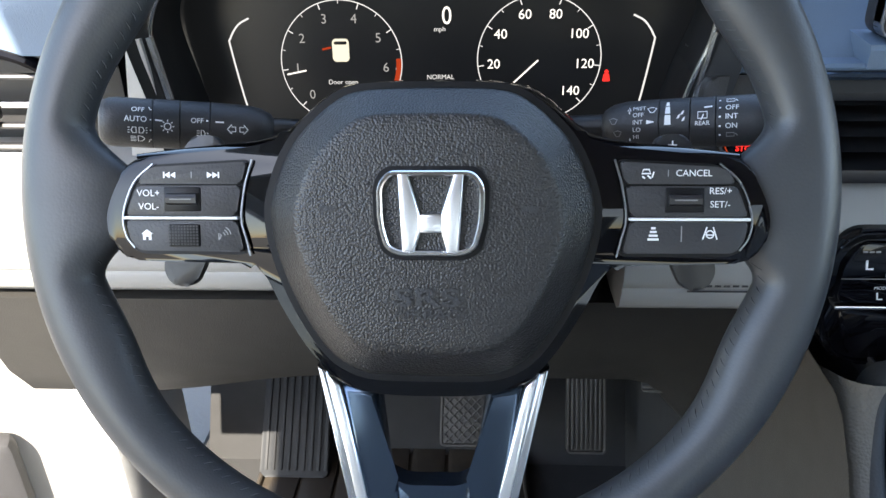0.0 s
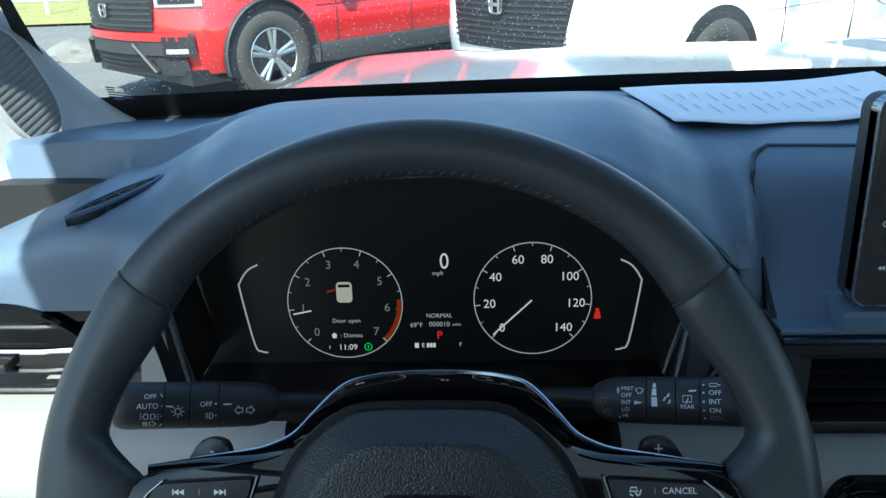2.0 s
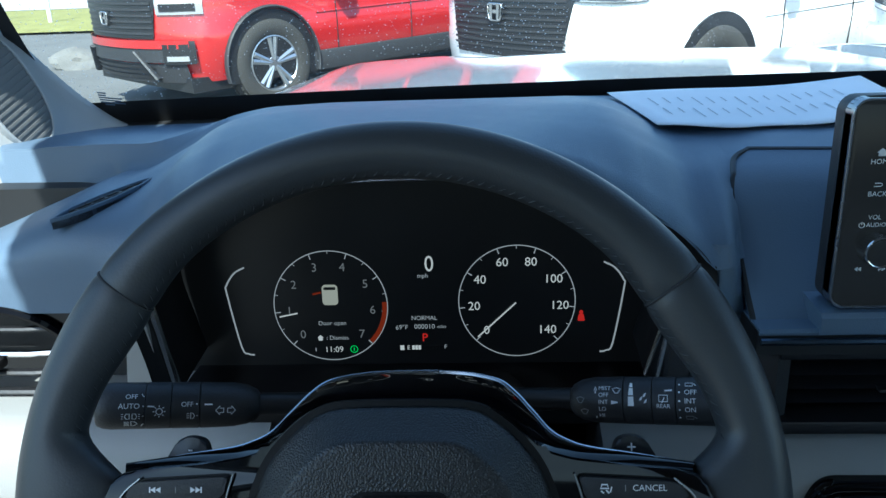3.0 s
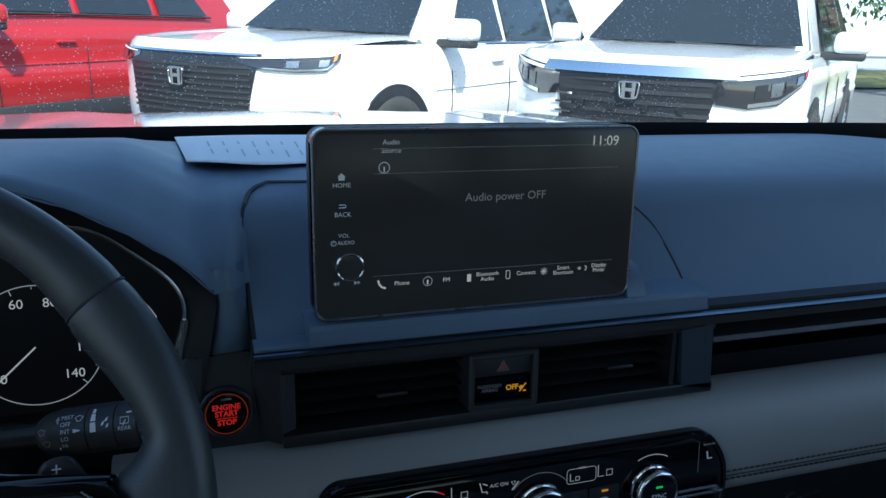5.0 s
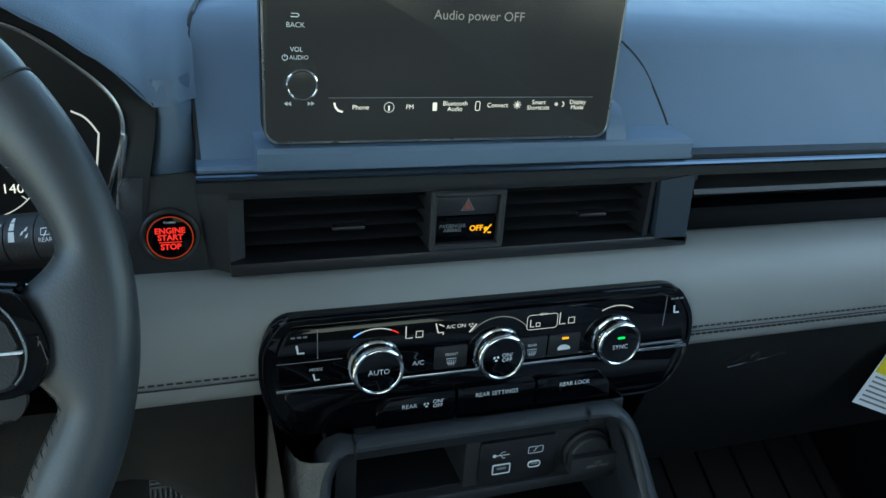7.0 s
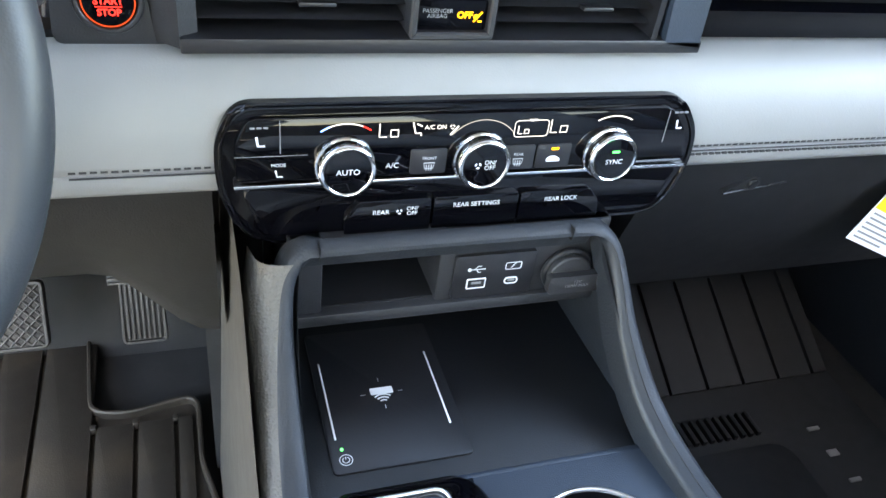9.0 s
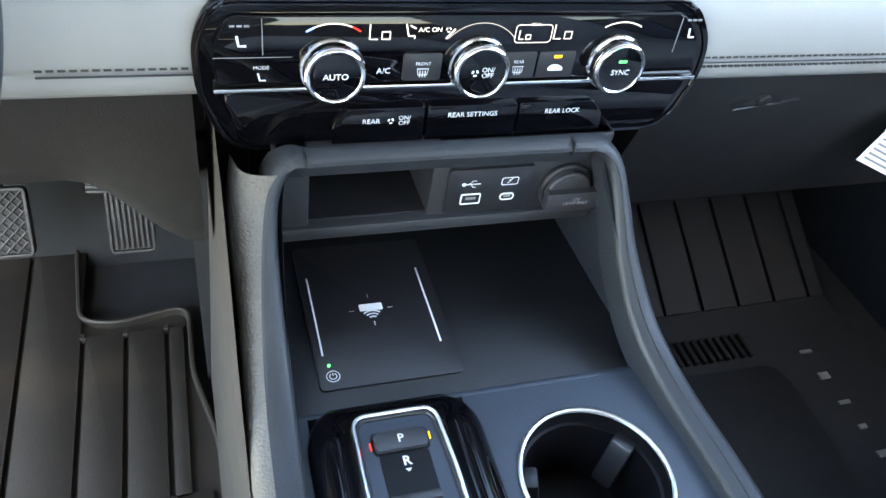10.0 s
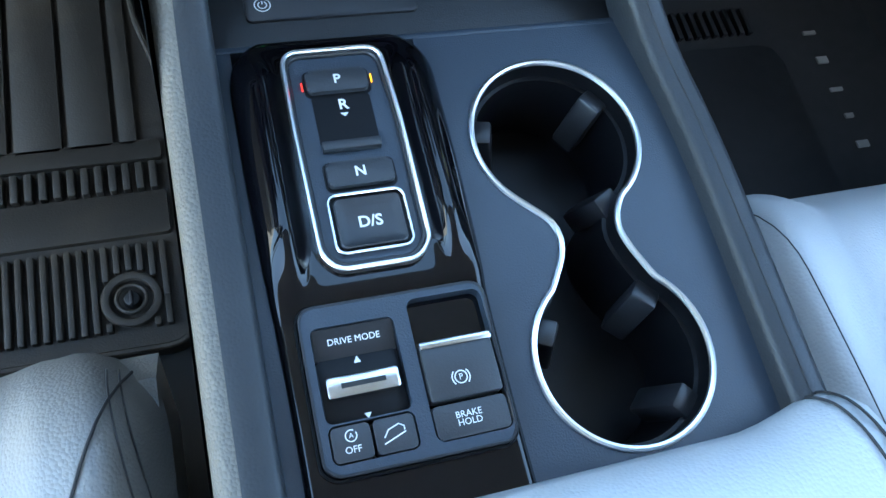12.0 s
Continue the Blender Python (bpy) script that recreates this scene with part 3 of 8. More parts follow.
for y, z in ((0.5600, 1.188), (0.5560, 1.178), (0.5550, 1.164), (0.5580, 1.140), (0.5630, 1.112), (0.5660, 1.105), (0.58, 1.103)):
    x0 = 0.1880 if z > 1.177 else min((abs(p.z - z), p.x) for p in LIPLINE if p.x > 0)[1]
    back_ = step(z, 1.140, 1.186)
    rows.append([(x0, y + 0.010, z), (x0 + 0.0006, y + 0.002, z), (x0 + 0.004, y, z), (x0 + 0.012, y, z), (0.2070, y + 0.0015 + 0.010 * back_, z), (0.2140, y + 0.005 + 0.024 * back_, z), (0.2175, y + 0.034, z)])
wpart("hood_leg", loft(rows), DASH, dash, "charcoal leg of the gauge hood", smooth=60)
EDGE = [(-0.200, 1.075), (-0.205, 1.100), (-0.213, 1.140), (-0.210, 1.163), (-0.194, 1.186), (-0.165, 1.207), (-0.137, 1.2235), (-0.110, 1.2315), (-0.064, 1.235), (-0.018, 1.236), (0.028, 1.235), (0.066, 1.230), (0.099, 1.222), (0.120, 1.214), (0.142, 1.1975), (0.160, 1.181), (0.1685, 1.165), (0.1685, 1.147), (0.160, 1.121), (0.150, 1.085)]
EDGELINE = smoothpath([(x, 0.572, z) for x, z in EDGE], 5)
a_, b_ = along(LIPLINE, 120), along(EDGELINE, 120)
c_ = [((x + 0.018) * 1.02 - 0.018, 0.641, 1.15 + (z - 1.15) * 0.97) for x, y, z in b_]
wpart("hood_liner", loft([[(x, y + 0.003, z - 0.005 if z > 1.18 else z) for x, y, z in a_], [tuple(Vector(p).lerp(Vector(q), 0.5) + Vector((0, 0.004, 0.002))) for p, q in zip(a_, b_)], b_, c_]), LINING, dash, "black lining under the hood", smooth=60)
side = [(0.99, 1.235), (0.90, 1.243), (0.80, 1.243), (0.70, 1.238), (0.645, 1.230), (0.622, 1.222), (0.608, 1.208), (0.588, 1.18), (0.562, 1.150), (0.548, 1.137), (0.56, 1.128), (0.99, 1.0)]
wpart("passenger_pad", profile_x(side, 0.2185, 1.24, 30, shape=lambda x, y, z: (x, y - 0.05 * step(x, 0.95, 1.24), z - 0.012 * step(x, 1.0, 1.24))), DASH, dash, "charcoal passenger airbag pad", smooth=50)
# panel behind the screen, with a seam round it
pod_left = [(0.216, 1.1365), (0.214, 1.190), (0.2150, 1.214), (0.2230, 1.2285), (0.2380, 1.2335)]
pod_right = [(0.530, 1.2290), (0.5520, 1.2120), (0.5700, 1.1920), (0.5785, 1.1650), (0.5820, 1.1365)]
pod = [(p.x, p.y) for p in smoothpath([(x, z, 0) for x, z in pod_left], 20)] + [(p.x, p.y) for p in smoothpath([(x, z, 0) for x, z in pod_right], 6)]


def pod_y(z):
    """The face of the dash behind the screen."""
    prof = [(1.130, 0.5440), (1.137, 0.5480), (1.150, 0.562), (1.18, 0.588), (1.208, 0.608), (1.222, 0.622), (1.230, 0.645), (1.240, 0.68)]
    for (z0, y0), (z1, y1) in zip(prof, prof[1:]):
        if z <= z1:
            return y0 + (y1 - y0) * max(0.0, (z - z0) / (z1 - z0))
    return prof[-1][1]


rows = []
zs = [1.1365 + 0.0970 * k / 16 for k in range(17)]
def pod_x(line, z):
    L_ = [(p.x, p.y) for p in smoothpath([(x, q, 0) for x, q in line], 24)]
    return min((abs(q - z), x) for x, q in L_)[1]


for z in zs:
    xa, xb = pod_x(pod_left, z), pod_x(pod_right, min(z, 1.2288))
    rows.append([(xa + 0.0005, pod_y(z) + 0.012, z)] + [(xa + (xb - xa) * k / 10, pod_y(z) - 0.0035, z) for k in range(11)] + [(xb - 0.0005, pod_y(z) + 0.012, z)])
wpart("screen_surround", loft(rows), DASH, dash, "slightly paler panel behind the screen", smooth=50)
wpart("panel_gap", tube([(x, pod_y(z) - 0.0012, z) for x, z in pod] , 0.0022, 6), VENT, dash, "dark joint round the panel")
wpart("screen_ledge", profile_x([(0.5270, 1.1355), (0.5268, 1.1470), (0.5290, 1.1500), (0.60, 1.1560), (0.60, 1.1355)], 0.252, 0.583), DARKDASH, dash, "dark plinth below the screen")
wpart("screen_ledge", profile_x([(0.5285, 1.1345), (0.5280, 1.1365), (0.5300, 1.1385), (0.58, 1.1385), (0.58, 1.1345)], 0.214, 0.5855), DARKDASH, dash, "ledge under the panel")
wpart("screen_bracket", profile_x([(0.5310, 1.149), (0.5330, 1.1560), (0.5480, 1.1720), (0.575, 1.178), (0.60, 1.149)], 0.5090, 0.5260), DARKDASH, dash, "moulded bracket beside the screen")
# bright strip along the dash
wpart("trim_strip", tube([(x, 0.523, 1.1325) for x in (0.213, 0.5, 0.8, 1.05)] + [(1.24, 0.50, 1.125)], 0.0026, 8), DARKCHROME, dash, "thin satin silver strip")
# solid black bar in place of the shaded gap below the strip
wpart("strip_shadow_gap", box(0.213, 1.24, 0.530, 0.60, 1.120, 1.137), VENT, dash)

# grey leather band
band = [(0.62, 1.056), (0.550, 1.056), (0.534, 1.050), (0.522, 1.034), (0.516, 1.010), (0.515, 0.990), (0.517, 0.984), (0.5195, 0.982), (0.518, 0.979), (0.522, 0.966), (0.532, 0.958), (0.56, 0.956), (0.62, 0.957)]
wpart("leather_band", profile_x(band, 0.115, 1.24, 24, shape=lambda x, y, z: (x, y - 0.03 * step(x, 0.95, 1.24), z)), PADGREY, dash, "light grey stitched leather band", smooth=60)
wpart("leather_band", profile_x([(y + 0.02, z) for y, z in band], -0.46, -0.13, 8), PADGREY, dash, "light grey stitched leather band", smooth=60)
bm = bmesh.new()
x = 0.16
while x < 1.2:
    box(x, x + 0.0042, 0.5158 - 0.03 * step(x, 0.95, 1.24), 0.5178 - 0.03 * step(x, 0.95, 1.24), 0.9855, 0.9870, bm=bm)
    if x > 0.3:
        box(x, x + 0.0042, 0.5164 - 0.03 * step(x, 0.95, 1.24), 0.5190 - 0.03 * step(x, 0.95, 1.24), 0.9772, 0.9786, bm=bm)
    x += 0.0062
wpart("band_welt", tube([(0.16, 0.5160, 0.9818), (0.94, 0.5160, 0.9818), (1.03, 0.509, 0.9818), (1.24, 0.486, 0.9818)], 0.0007, 5), SEAMTHREAD, dash, "dark welt line")
wpart("band_stitching", bm, SEAMTHREAD, dash, "row of dark stitches", smooth=0)

# knee panel, glove box
knee = [(0.60, 0.957), (0.545, 0.954), (0.552, 0.93), (0.575, 0.88), (0.598, 0.842), (0.622, 0.828), (0.70, 0.84), (0.70, 0.95)]
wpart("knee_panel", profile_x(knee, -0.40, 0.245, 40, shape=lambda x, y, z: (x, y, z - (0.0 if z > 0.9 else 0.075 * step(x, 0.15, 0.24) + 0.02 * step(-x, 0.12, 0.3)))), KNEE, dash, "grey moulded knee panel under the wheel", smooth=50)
glove = [(0.64, 0.957), (0.545, 0.952), (0.55, 0.93), (0.575, 0.85), (0.63, 0.74), (0.72, 0.72), (0.72, 0.95)]
wpart("glove_box", profile_x(glove, 0.615, 1.24, 4), VENT, dash, "black glove box lid", smooth=50)
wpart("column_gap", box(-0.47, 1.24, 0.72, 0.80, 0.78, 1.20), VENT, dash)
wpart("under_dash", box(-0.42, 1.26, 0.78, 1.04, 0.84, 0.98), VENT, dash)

# ---- steering wheel ----
WHEEL = pose(-0.008, 0.376, 1.111, 90 - 22, 0, 0)
wheel = thing("steering_wheel", WHEEL, "black leather steering wheel with gloss black spokes and chrome badge", "steering wheel")
RIM_R = 0.182
RIM = pose(-0.0059, 0.0040, -0.0074, -1.85, 0, 0)


def both(pts):
    """An outline that runs down the right side, closed by its mirror image."""
    return list(pts) + [(-x, y) for x, y in reversed(pts) if abs(x) > 1e-6]


def rim_section(deg):
    """Radius of the rim, and how far it swells inwards at the thumb rests."""
    d = deg % 360
    d = 180 - d if 90 < d <= 270 else (d - 360 if d > 270 else d)
    swell = 1 + 0.42 * math.exp(-((d - 32) / 11) ** 2) + 0.42 * math.exp(-((d + 24) / 11) ** 2) + 1.75 * (1 - step(abs(d + 0.8), 4.0, 13.5))
    return 0.0152 - 0.0003 * step(-d, 30, 60), swell


def rim_point(deg, t, lift=0.0):
    r, swell = rim_section(deg)
    r += lift
    a, c = radians(deg), math.cos(t)
    q = RIM_R + r * c * (swell if c < 0 else 1.0)
    return (q * math.cos(a), q * math.sin(a), 0.96 * r * math.sin(t))


def rim_arc(a0, a1, n):
    rows = []
    for i in range(n + 1):
        d = a0 + (a1 - a0) * i / n
        lift = (-0.0007, -0.0002, 0.0)[min(i, n - i, 2)]
        rows.append([rim_point(d, 2 * math.pi * j / 28, lift) for j in range(28)])
    b = loft(rows, closed=True, caps=True)
    b.transform(RIM)
    return b


seams = (37.0, 142.6)
part("rim", rim_arc(37.25, 142.35, 84), RIMLEATHER, wheel, "smooth black leather upper rim", smooth=60)
part("rim", rim_arc(142.85, 396.75, 330), RIMLEATHER, wheel, "smooth black leather lower rim", smooth=60)
for s in seams:
    b = tube([rim_point(s, 2 * math.pi * j / 28, -0.0006) for j in range(28)], 0.0008, 6, closed=True)
    b.transform(RIM)
    part("rim_seam", b, SEAMTHREAD, wheel)
b = bmesh.new()
for i in range(190):
    d = 360 * i / 190
    if abs((d + 90) % 180 - 90) < 11:
        continue
    tube([rim_point(d + 0.9 * (k - 0.5), radians(150 + 15 * k), 0.0003 if k == 0.5 else -0.0001) for k in (0, 0.5, 1)], 0.00036, 4, bm=b)
b.transform(RIM)
tagged(part("rim_stitching", b, THREAD, wheel, "cross stitching inside the rim"), kind="stuff")
# airbag cover: a domed shield with a broad chamfer
cov = [(p.x, p.y) for p in smoothpath([(x, y, 0) for x, y in both([(0, 0.0546), (0.018, 0.0544), (0.033, 0.0534), (0.0435, 0.0493), (0.0553, 0.0397), (0.0645, 0.0288), (0.0706, 0.0162), (0.0744, 0.0033), (0.0748, -0.0062), (0.0729, -0.0182), (0.0676, -0.0345), (0.0588, -0.0523), (0.0484, -0.0672), (0.0378, -0.0751), (0.0265, -0.0784), (0.012, -0.0790)])], 3, True)]


def shrink(o, k, dy=0.0):
    return [(x * k, (y + 0.010) * k - 0.010 + dy) for x, y in o]


rows = []
for k, z, dy in ((1.0, 0.002, 0), (1.0, 0.0095, 0), (0.990, 0.0130, 0), (0.968, 0.0155, 0), (0.92, 0.0196, 0), (0.86, 0.0250, 0), (0.80, 0.0303, 0.0005), (0.785, 0.0314, 0.001), (0.765, 0.0321, 0.001), (0.72, 0.0325, 0.001), (0.5, 0.0332, 0.001), (0.2, 0.0338, 0.001)):
    rows.append([(x, y, z) for x, y in shrink(cov, k, dy)])
airbag = part("airbag_cover", loft(rows, closed=True, caps=True), PEBBLE, wheel, "pebbled charcoal airbag cover", smooth=70)
words("SRS", 0.0112, -0.0005, -0.0385, 0.0344, PLASTIC, airbag, "embossed_lettering", wide=1.75, thick=0.0002)
words("AIRBAG", 0.0062, -0.0005, -0.0457, 0.0342, PLASTIC, airbag, "embossed_lettering", wide=1.40)
for sx in (-1, 1):
    o = [(sx * 0.0480, 0.0020), (sx * 0.0400, 0.0016), (sx * 0.0405, -0.0006), (sx * 0.0440, 0.0000), (sx * 0.0455, -0.0010), (sx * 0.0470, -0.0010)]
    part("horn_mark", flat(o[::sx], 0.0310, 0.0332), PLASTIC, airbag)
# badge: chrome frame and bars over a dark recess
badge_o = [(x + 0.0014, y) for x, y in rounded(both([(0.0185, 0.0172), (0.0232, 0.0108), (0.0228, -0.0055), (0.0197, -0.0164), (0.0135, -0.0194)]), 0.006, 5)]
part("badge_recess", flat([((x - 0.0014) * 1.09 + 0.0014, y * 1.11) for x, y in badge_o][::-1], 0.030, 0.0343), CUPBLACK, airbag)
part("badge_bed", flat(badge_o[::-1], 0.030, 0.0350), PEBBLE, airbag)
part("badge_frame", hollow(badge_o[::-1], 0.0023, 0.033, 0.0385), CHROME, airbag, "chrome badge frame")
for sx in (-1, 1):
    o = [(0.0014 + sx * x, y) for x, y in ((0.0142, 0.0160), (0.0100, 0.0160), (0.0046, -0.0010), (0.0046, -0.0098), (0.0070, -0.0178), (0.0122, -0.0178))]
    part("badge_bar", flat(o[::-sx], 0.0350, 0.0388, 0.0011, 3), SATINCHROME, airbag, "chrome badge bar")
part("badge_bar", flat([(-0.0036, -0.0014), (0.0064, -0.0014), (0.0064, -0.0094), (-0.0036, -0.0094)], 0.0351, 0.0382, 0.0009, 3), SATINCHROME, airbag, "chrome badge bar")

# gloss black surround and spokes
sur = both([(0, 0.0565), (0.0285, 0.0557), (0.042, 0.0536), (0.0506, 0.0489), (0.0598, 0.0408), (0.069, 0.0330), (0.079, 0.0294), (0.0885, 0.0277), (0.110, 0.0256), (0.140, 0.0222), (0.1474, 0.0126), (0.1527, 0.0008), (0.1538, -0.0085), (0.1514, -0.0177), (0.145, -0.0237), (0.133, -0.0255), (0.090, -0.0264), (0.0836, -0.0277), (0.0776, -0.0337), (0.0706, -0.0478), (0.0603, -0.0647), (0.0504, -0.0770), (0.0444, -0.0832), (0.027, -0.0880), (0.010, -0.0893)])
sur_o = [(p.x, p.y) for p in smoothpath([(x, y, 0) for x, y in sur], 3, True)]
part("spoke_surround", flat(sur_o[::-1], -0.010, 0.0095, 0.0042, 4), PIANO, wheel, "gloss black spoke frame", smooth=60)
part("cover_gap", flat(shrink(cov, 1.045)[::-1], 0.004, 0.0100), CUPBLACK, wheel)
for sx in (-1, 1):
    # the hub runs back from the spokes to a lip that catches the light from the windscreen
    front, back = [], []
    for x, y, z in ((0.1400, 0.0222, -0.006), (0.1097, 0.0258, -0.012), (0.0885, 0.0277, -0.018), (0.0789, 0.0294, -0.023), (0.0690, 0.0330, -0.030), (0.0598, 0.0410, -0.038), (0.0506, 0.0489, -0.046), (0.0420, 0.0536, -0.053), (0.0285, 0.0555, -0.060), (0.0140, 0.0561, -0.0635), (0, 0.0563, -0.064)):
        k = 1 + (0.008 - z) / 0.38
        front.append((sx * x, y - 0.0016, 0.0060))
        back.append((sx * x * k, 0.016 + (y - 0.016) * k, z))
    front, back = smoothpath(front, 5), smoothpath(back, 5)
    part("hub_shell", loft([[tuple(p.lerp(q, t) + Vector((0, 0.0035 * math.sin(math.pi * t), 0))) for t in (j / 8 for j in range(9))] for p, q in zip(front, back)]), PIANO, wheel, "gloss black hub behind the airbag cover", smooth=70)
    # silver line laid on the black lip in place of its sky highlight
    part("spoke_edge", tube([p + Vector((0, 0.0004, 0)) for p in back], 0.0009, 6), SILVER, wheel, "silver line for the lip's highlight")
    # lower leg: dark chrome blade with a satin outer trim
    leg = [(sx * x, y) for x, y in ((0.0445, -0.0850), (0.0330, -0.1370), (0.0255, -0.1720), (0.0120, -0.1720), (0.0150, -0.1370), (0.0195, -0.1330), (0.0215, -0.1270), (0.0262, -0.0880))]
    part("lower_spoke", flat(leg[::sx], -0.012, 0.0060, 0.0035, 4), DARKCHROME, wheel, "dark chrome lower spoke", smooth=60)
    o = [(sx * x, y) for x, y in ((0.0505, -0.0790), (0.0368, -0.1410), (0.0300, -0.1720), (0.0250, -0.1720), (0.0318, -0.1410), (0.0440, -0.0850))]
    part("spoke_trim", flat(o[::sx], -0.010, 0.0078, 0.0022, 3), SATINCHROME, wheel, "satin silver spoke trim", smooth=60)
    o = [(sx * x, y) for x, y in ((0.0560, -0.0765), (0.0415, -0.1410), (0.0345, -0.1720), (0.0302, -0.1720), (0.0371, -0.1410), (0.0508, -0.0785))]
    part("spoke_trim", flat(o[::sx], -0.016, 0.0050, 0.0030, 3), SILVER, wheel, "bright outer edge of the spoke", smooth=60)
part("lower_spoke_bridge", flat(rounded([(-0.0230, -0.1300), (-0.0130, -0.1352), (0.0130, -0.1352), (0.0230, -0.1300), (0.026, -0.172), (-0.026, -0.172)], 0.004)[::-1], -0.012, 0.0052, 0.0030, 3), DARKCHROME, wheel, "dark chrome bridge", smooth=60)

# switch clusters
def cluster(sx):
    shade = [(sx * x, y) for x, y in ((0.0838, 0.0225), (0.1300, 0.0200), (0.1400, 0.0110), (0.1458, -0.0045), (0.1425, -0.0190), (0.1360, -0.0222), (0.0855, -0.0222), (0.0895, -0.0050))]
    part("switch_well", flat(rounded(shade, 0.004)[::-sx], 0.006, 0.0100), CUPBLACK, wheel)
    top = [(sx * x, y) for x, y in ((0.0852, 0.0213), (0.1292, 0.0188), (0.1340, 0.0165), (0.1372, 0.0110), (0.0880, 0.0110))]
    mid = [(sx * x, y) for x, y in ((0.0881, 0.0102), (0.1376, 0.0102), (0.1430, -0.0037), (0.0906, -0.0037))]
    low = [(sx * x, y) for x, y in ((0.0905, -0.0060), (0.1432, -0.0060), (0.1410, -0.0168), (0.1365, -0.0202), (0.0872, -0.0206))]
    made = [part("switch_plate", flat(rounded(o, 0.0022)[::-sx], 0.008, 0.0130, 0.0009, 3), PLASTIC, wheel, "matt black switch plate") for o in (top, mid, low)]
    part("switch_line", box(*sorted((sx * 0.0900, sx * 0.1440)), -0.0055, -0.0042, 0.008, 0.0135, 0.0003), INK, wheel, "pale line between the switches")
    # dark silver lines drawn for glints on the gloss black switch frame
    edge = [(sx * x, y, 0.0112) for x, y in ((0.1300, 0.0203), (0.1395, 0.0115), (0.1450, -0.0030), (0.1440, -0.0130), (0.1400, -0.0190))]
    part("switch_edge", tube(smoothpath(edge, 4), 0.0006, 6), DARKSILVER, wheel, "silver line for the glint on the switch bank's edge")
    edge = [(sx * x, y, 0.0112) for x, y in ((0.0832, 0.0222), (0.0868, 0.0100), (0.0888, -0.0045), (0.0868, -0.0140), (0.0848, -0.0225))]
    part("switch_edge", tube(smoothpath(edge, 4), 0.0006, 6), DARKSILVER, wheel, "silver line for the glint on the switch bank's edge")
    c = sx * (0.1145 if sx > 0 else 0.1158)
    r = part("roller", box(c - 0.0088, c + 0.0088, -0.0018, 0.0096, 0.0100, 0.0136, 0.0008), CUPBLACK, made[1], "sunk roller switch")
    part("rocker", profile_x([(0.0072, 0.0120), (0.0062, 0.0150), (0.0046, 0.0158), (0.0022, 0.0154), (0.0006, 0.0125)], c - 0.0072, c + 0.0072), SATIN, r)
    part("rocker_line", box(c - 0.0050, c + 0.0050, 0.0037, 0.0042, 0.0153, 0.0160), DIMINK, r)
    return made


la, lm, lb = cluster(-1)
ra, rm_, rb = cluster(1)
ZI = 0.01325
words("VOL+", 0.0044, -0.1318, 0.0066, ZI, INK, lm)
words("VOL-", 0.0044, -0.1318, 0.0004, ZI, INK, lm)
words("CANCEL", 0.0042, 0.1182, 0.0159, ZI, INK, ra)
words("RES/+", 0.0042, 0.1302, 0.0079, ZI, INK, rm_)
words("SET/-", 0.0042, 0.1302, 0.0019, ZI, INK, rm_)
for cx, s in ((-0.1213, -1), (-0.1013, 1)):
    for k in (-0.5, 0.5):
        x = cx + k * 0.0026
        part("skip_mark", flat([(x - s * 0.0012, 0.0165), (x - s * 0.0012, 0.0137), (x + s * 0.0013, 0.0151)][::s], ZI - 0.0008, ZI), INK, la)
    part("skip_mark", box(cx + s * 0.0029 - 0.0003, cx + s * 0.0029 + 0.0003, 0.0137, 0.0165, ZI - 0.0008, ZI), INK, la)
stroke(la, [(-0.1112, 0.0166), (-0.1112, 0.0136)], 0.0004, ZI, DIMINK)
stroke(ra, [(0.1068, 0.0175), (0.1068, 0.0145)], 0.0004, ZI, DIMINK)
# home, texture pad, voice
part("home_mark", flat([(-0.1359, -0.0124), (-0.1331, -0.0102), (-0.1303, -0.0124), (-0.1311, -0.0124), (-0.1311, -0.0152), (-0.1324, -0.0152), (-0.1324, -0.0136), (-0.1338, -0.0136), (-0.1338, -0.0152), (-0.1351, -0.0152), (-0.1351, -0.0124)][::-1], ZI - 0.0008, ZI), INK, lb)
pad = part("texture_pad", box(-0.1228, -0.1078, -0.0182, -0.0078, 0.0115, 0.0140, 0.0008), CUPBLACK, lb)
b = bmesh.new()
for i in range(10):
    for j in range(7):
        box(-0.1221 + i * 0.00142, -0.1221 + i * 0.00142 + 0.0008, -0.0175 + j * 0.00142, -0.0175 + j * 0.00142 + 0.0008, 0.0139, 0.0144, bm=b)
part("pad_dots", b, PLASTIC, pad)
stroke(lb, [(-0.0990, -0.0150), (-0.0990, -0.0118), (-0.0978, -0.0128), (-0.0984, -0.0140), (-0.0990, -0.0150)], 0.0006, ZI, DIMINK)
for k in (0, 1, 2):
    stroke(lb, arc(-0.0978, -0.0132, 0.0018 + k * 0.0014, 10, 62, 6), 0.0005, ZI, DIMINK)
# assist symbols
for k in range(4):
    stroke(rb, [(0.1008 - 0.0010 - k * 0.0005, -0.0088 - k * 0.0017), (0.1008 + 0.0010 + k * 0.0005, -0.0088 - k * 0.0017)], 0.0010, ZI, INK)
stroke(rb, [(0.1134, -0.0078), (0.1134, -0.0150)], 0.0005, ZI, DIMINK)
for sx in (-1, 1):
    stroke(rb, [(0.1261 + sx * 0.0014, -0.0082), (0.1261 + sx * 0.0032, -0.0138)], 0.0006, ZI, INK)
stroke(rb, arc(0.1261, -0.0115, 0.0017, 0, 360, 14), 0.0006, ZI, INK, closed=True)
stroke(rb, [(0.1248, -0.0118), (0.1274, -0.0118)], 0.0006, ZI, INK)
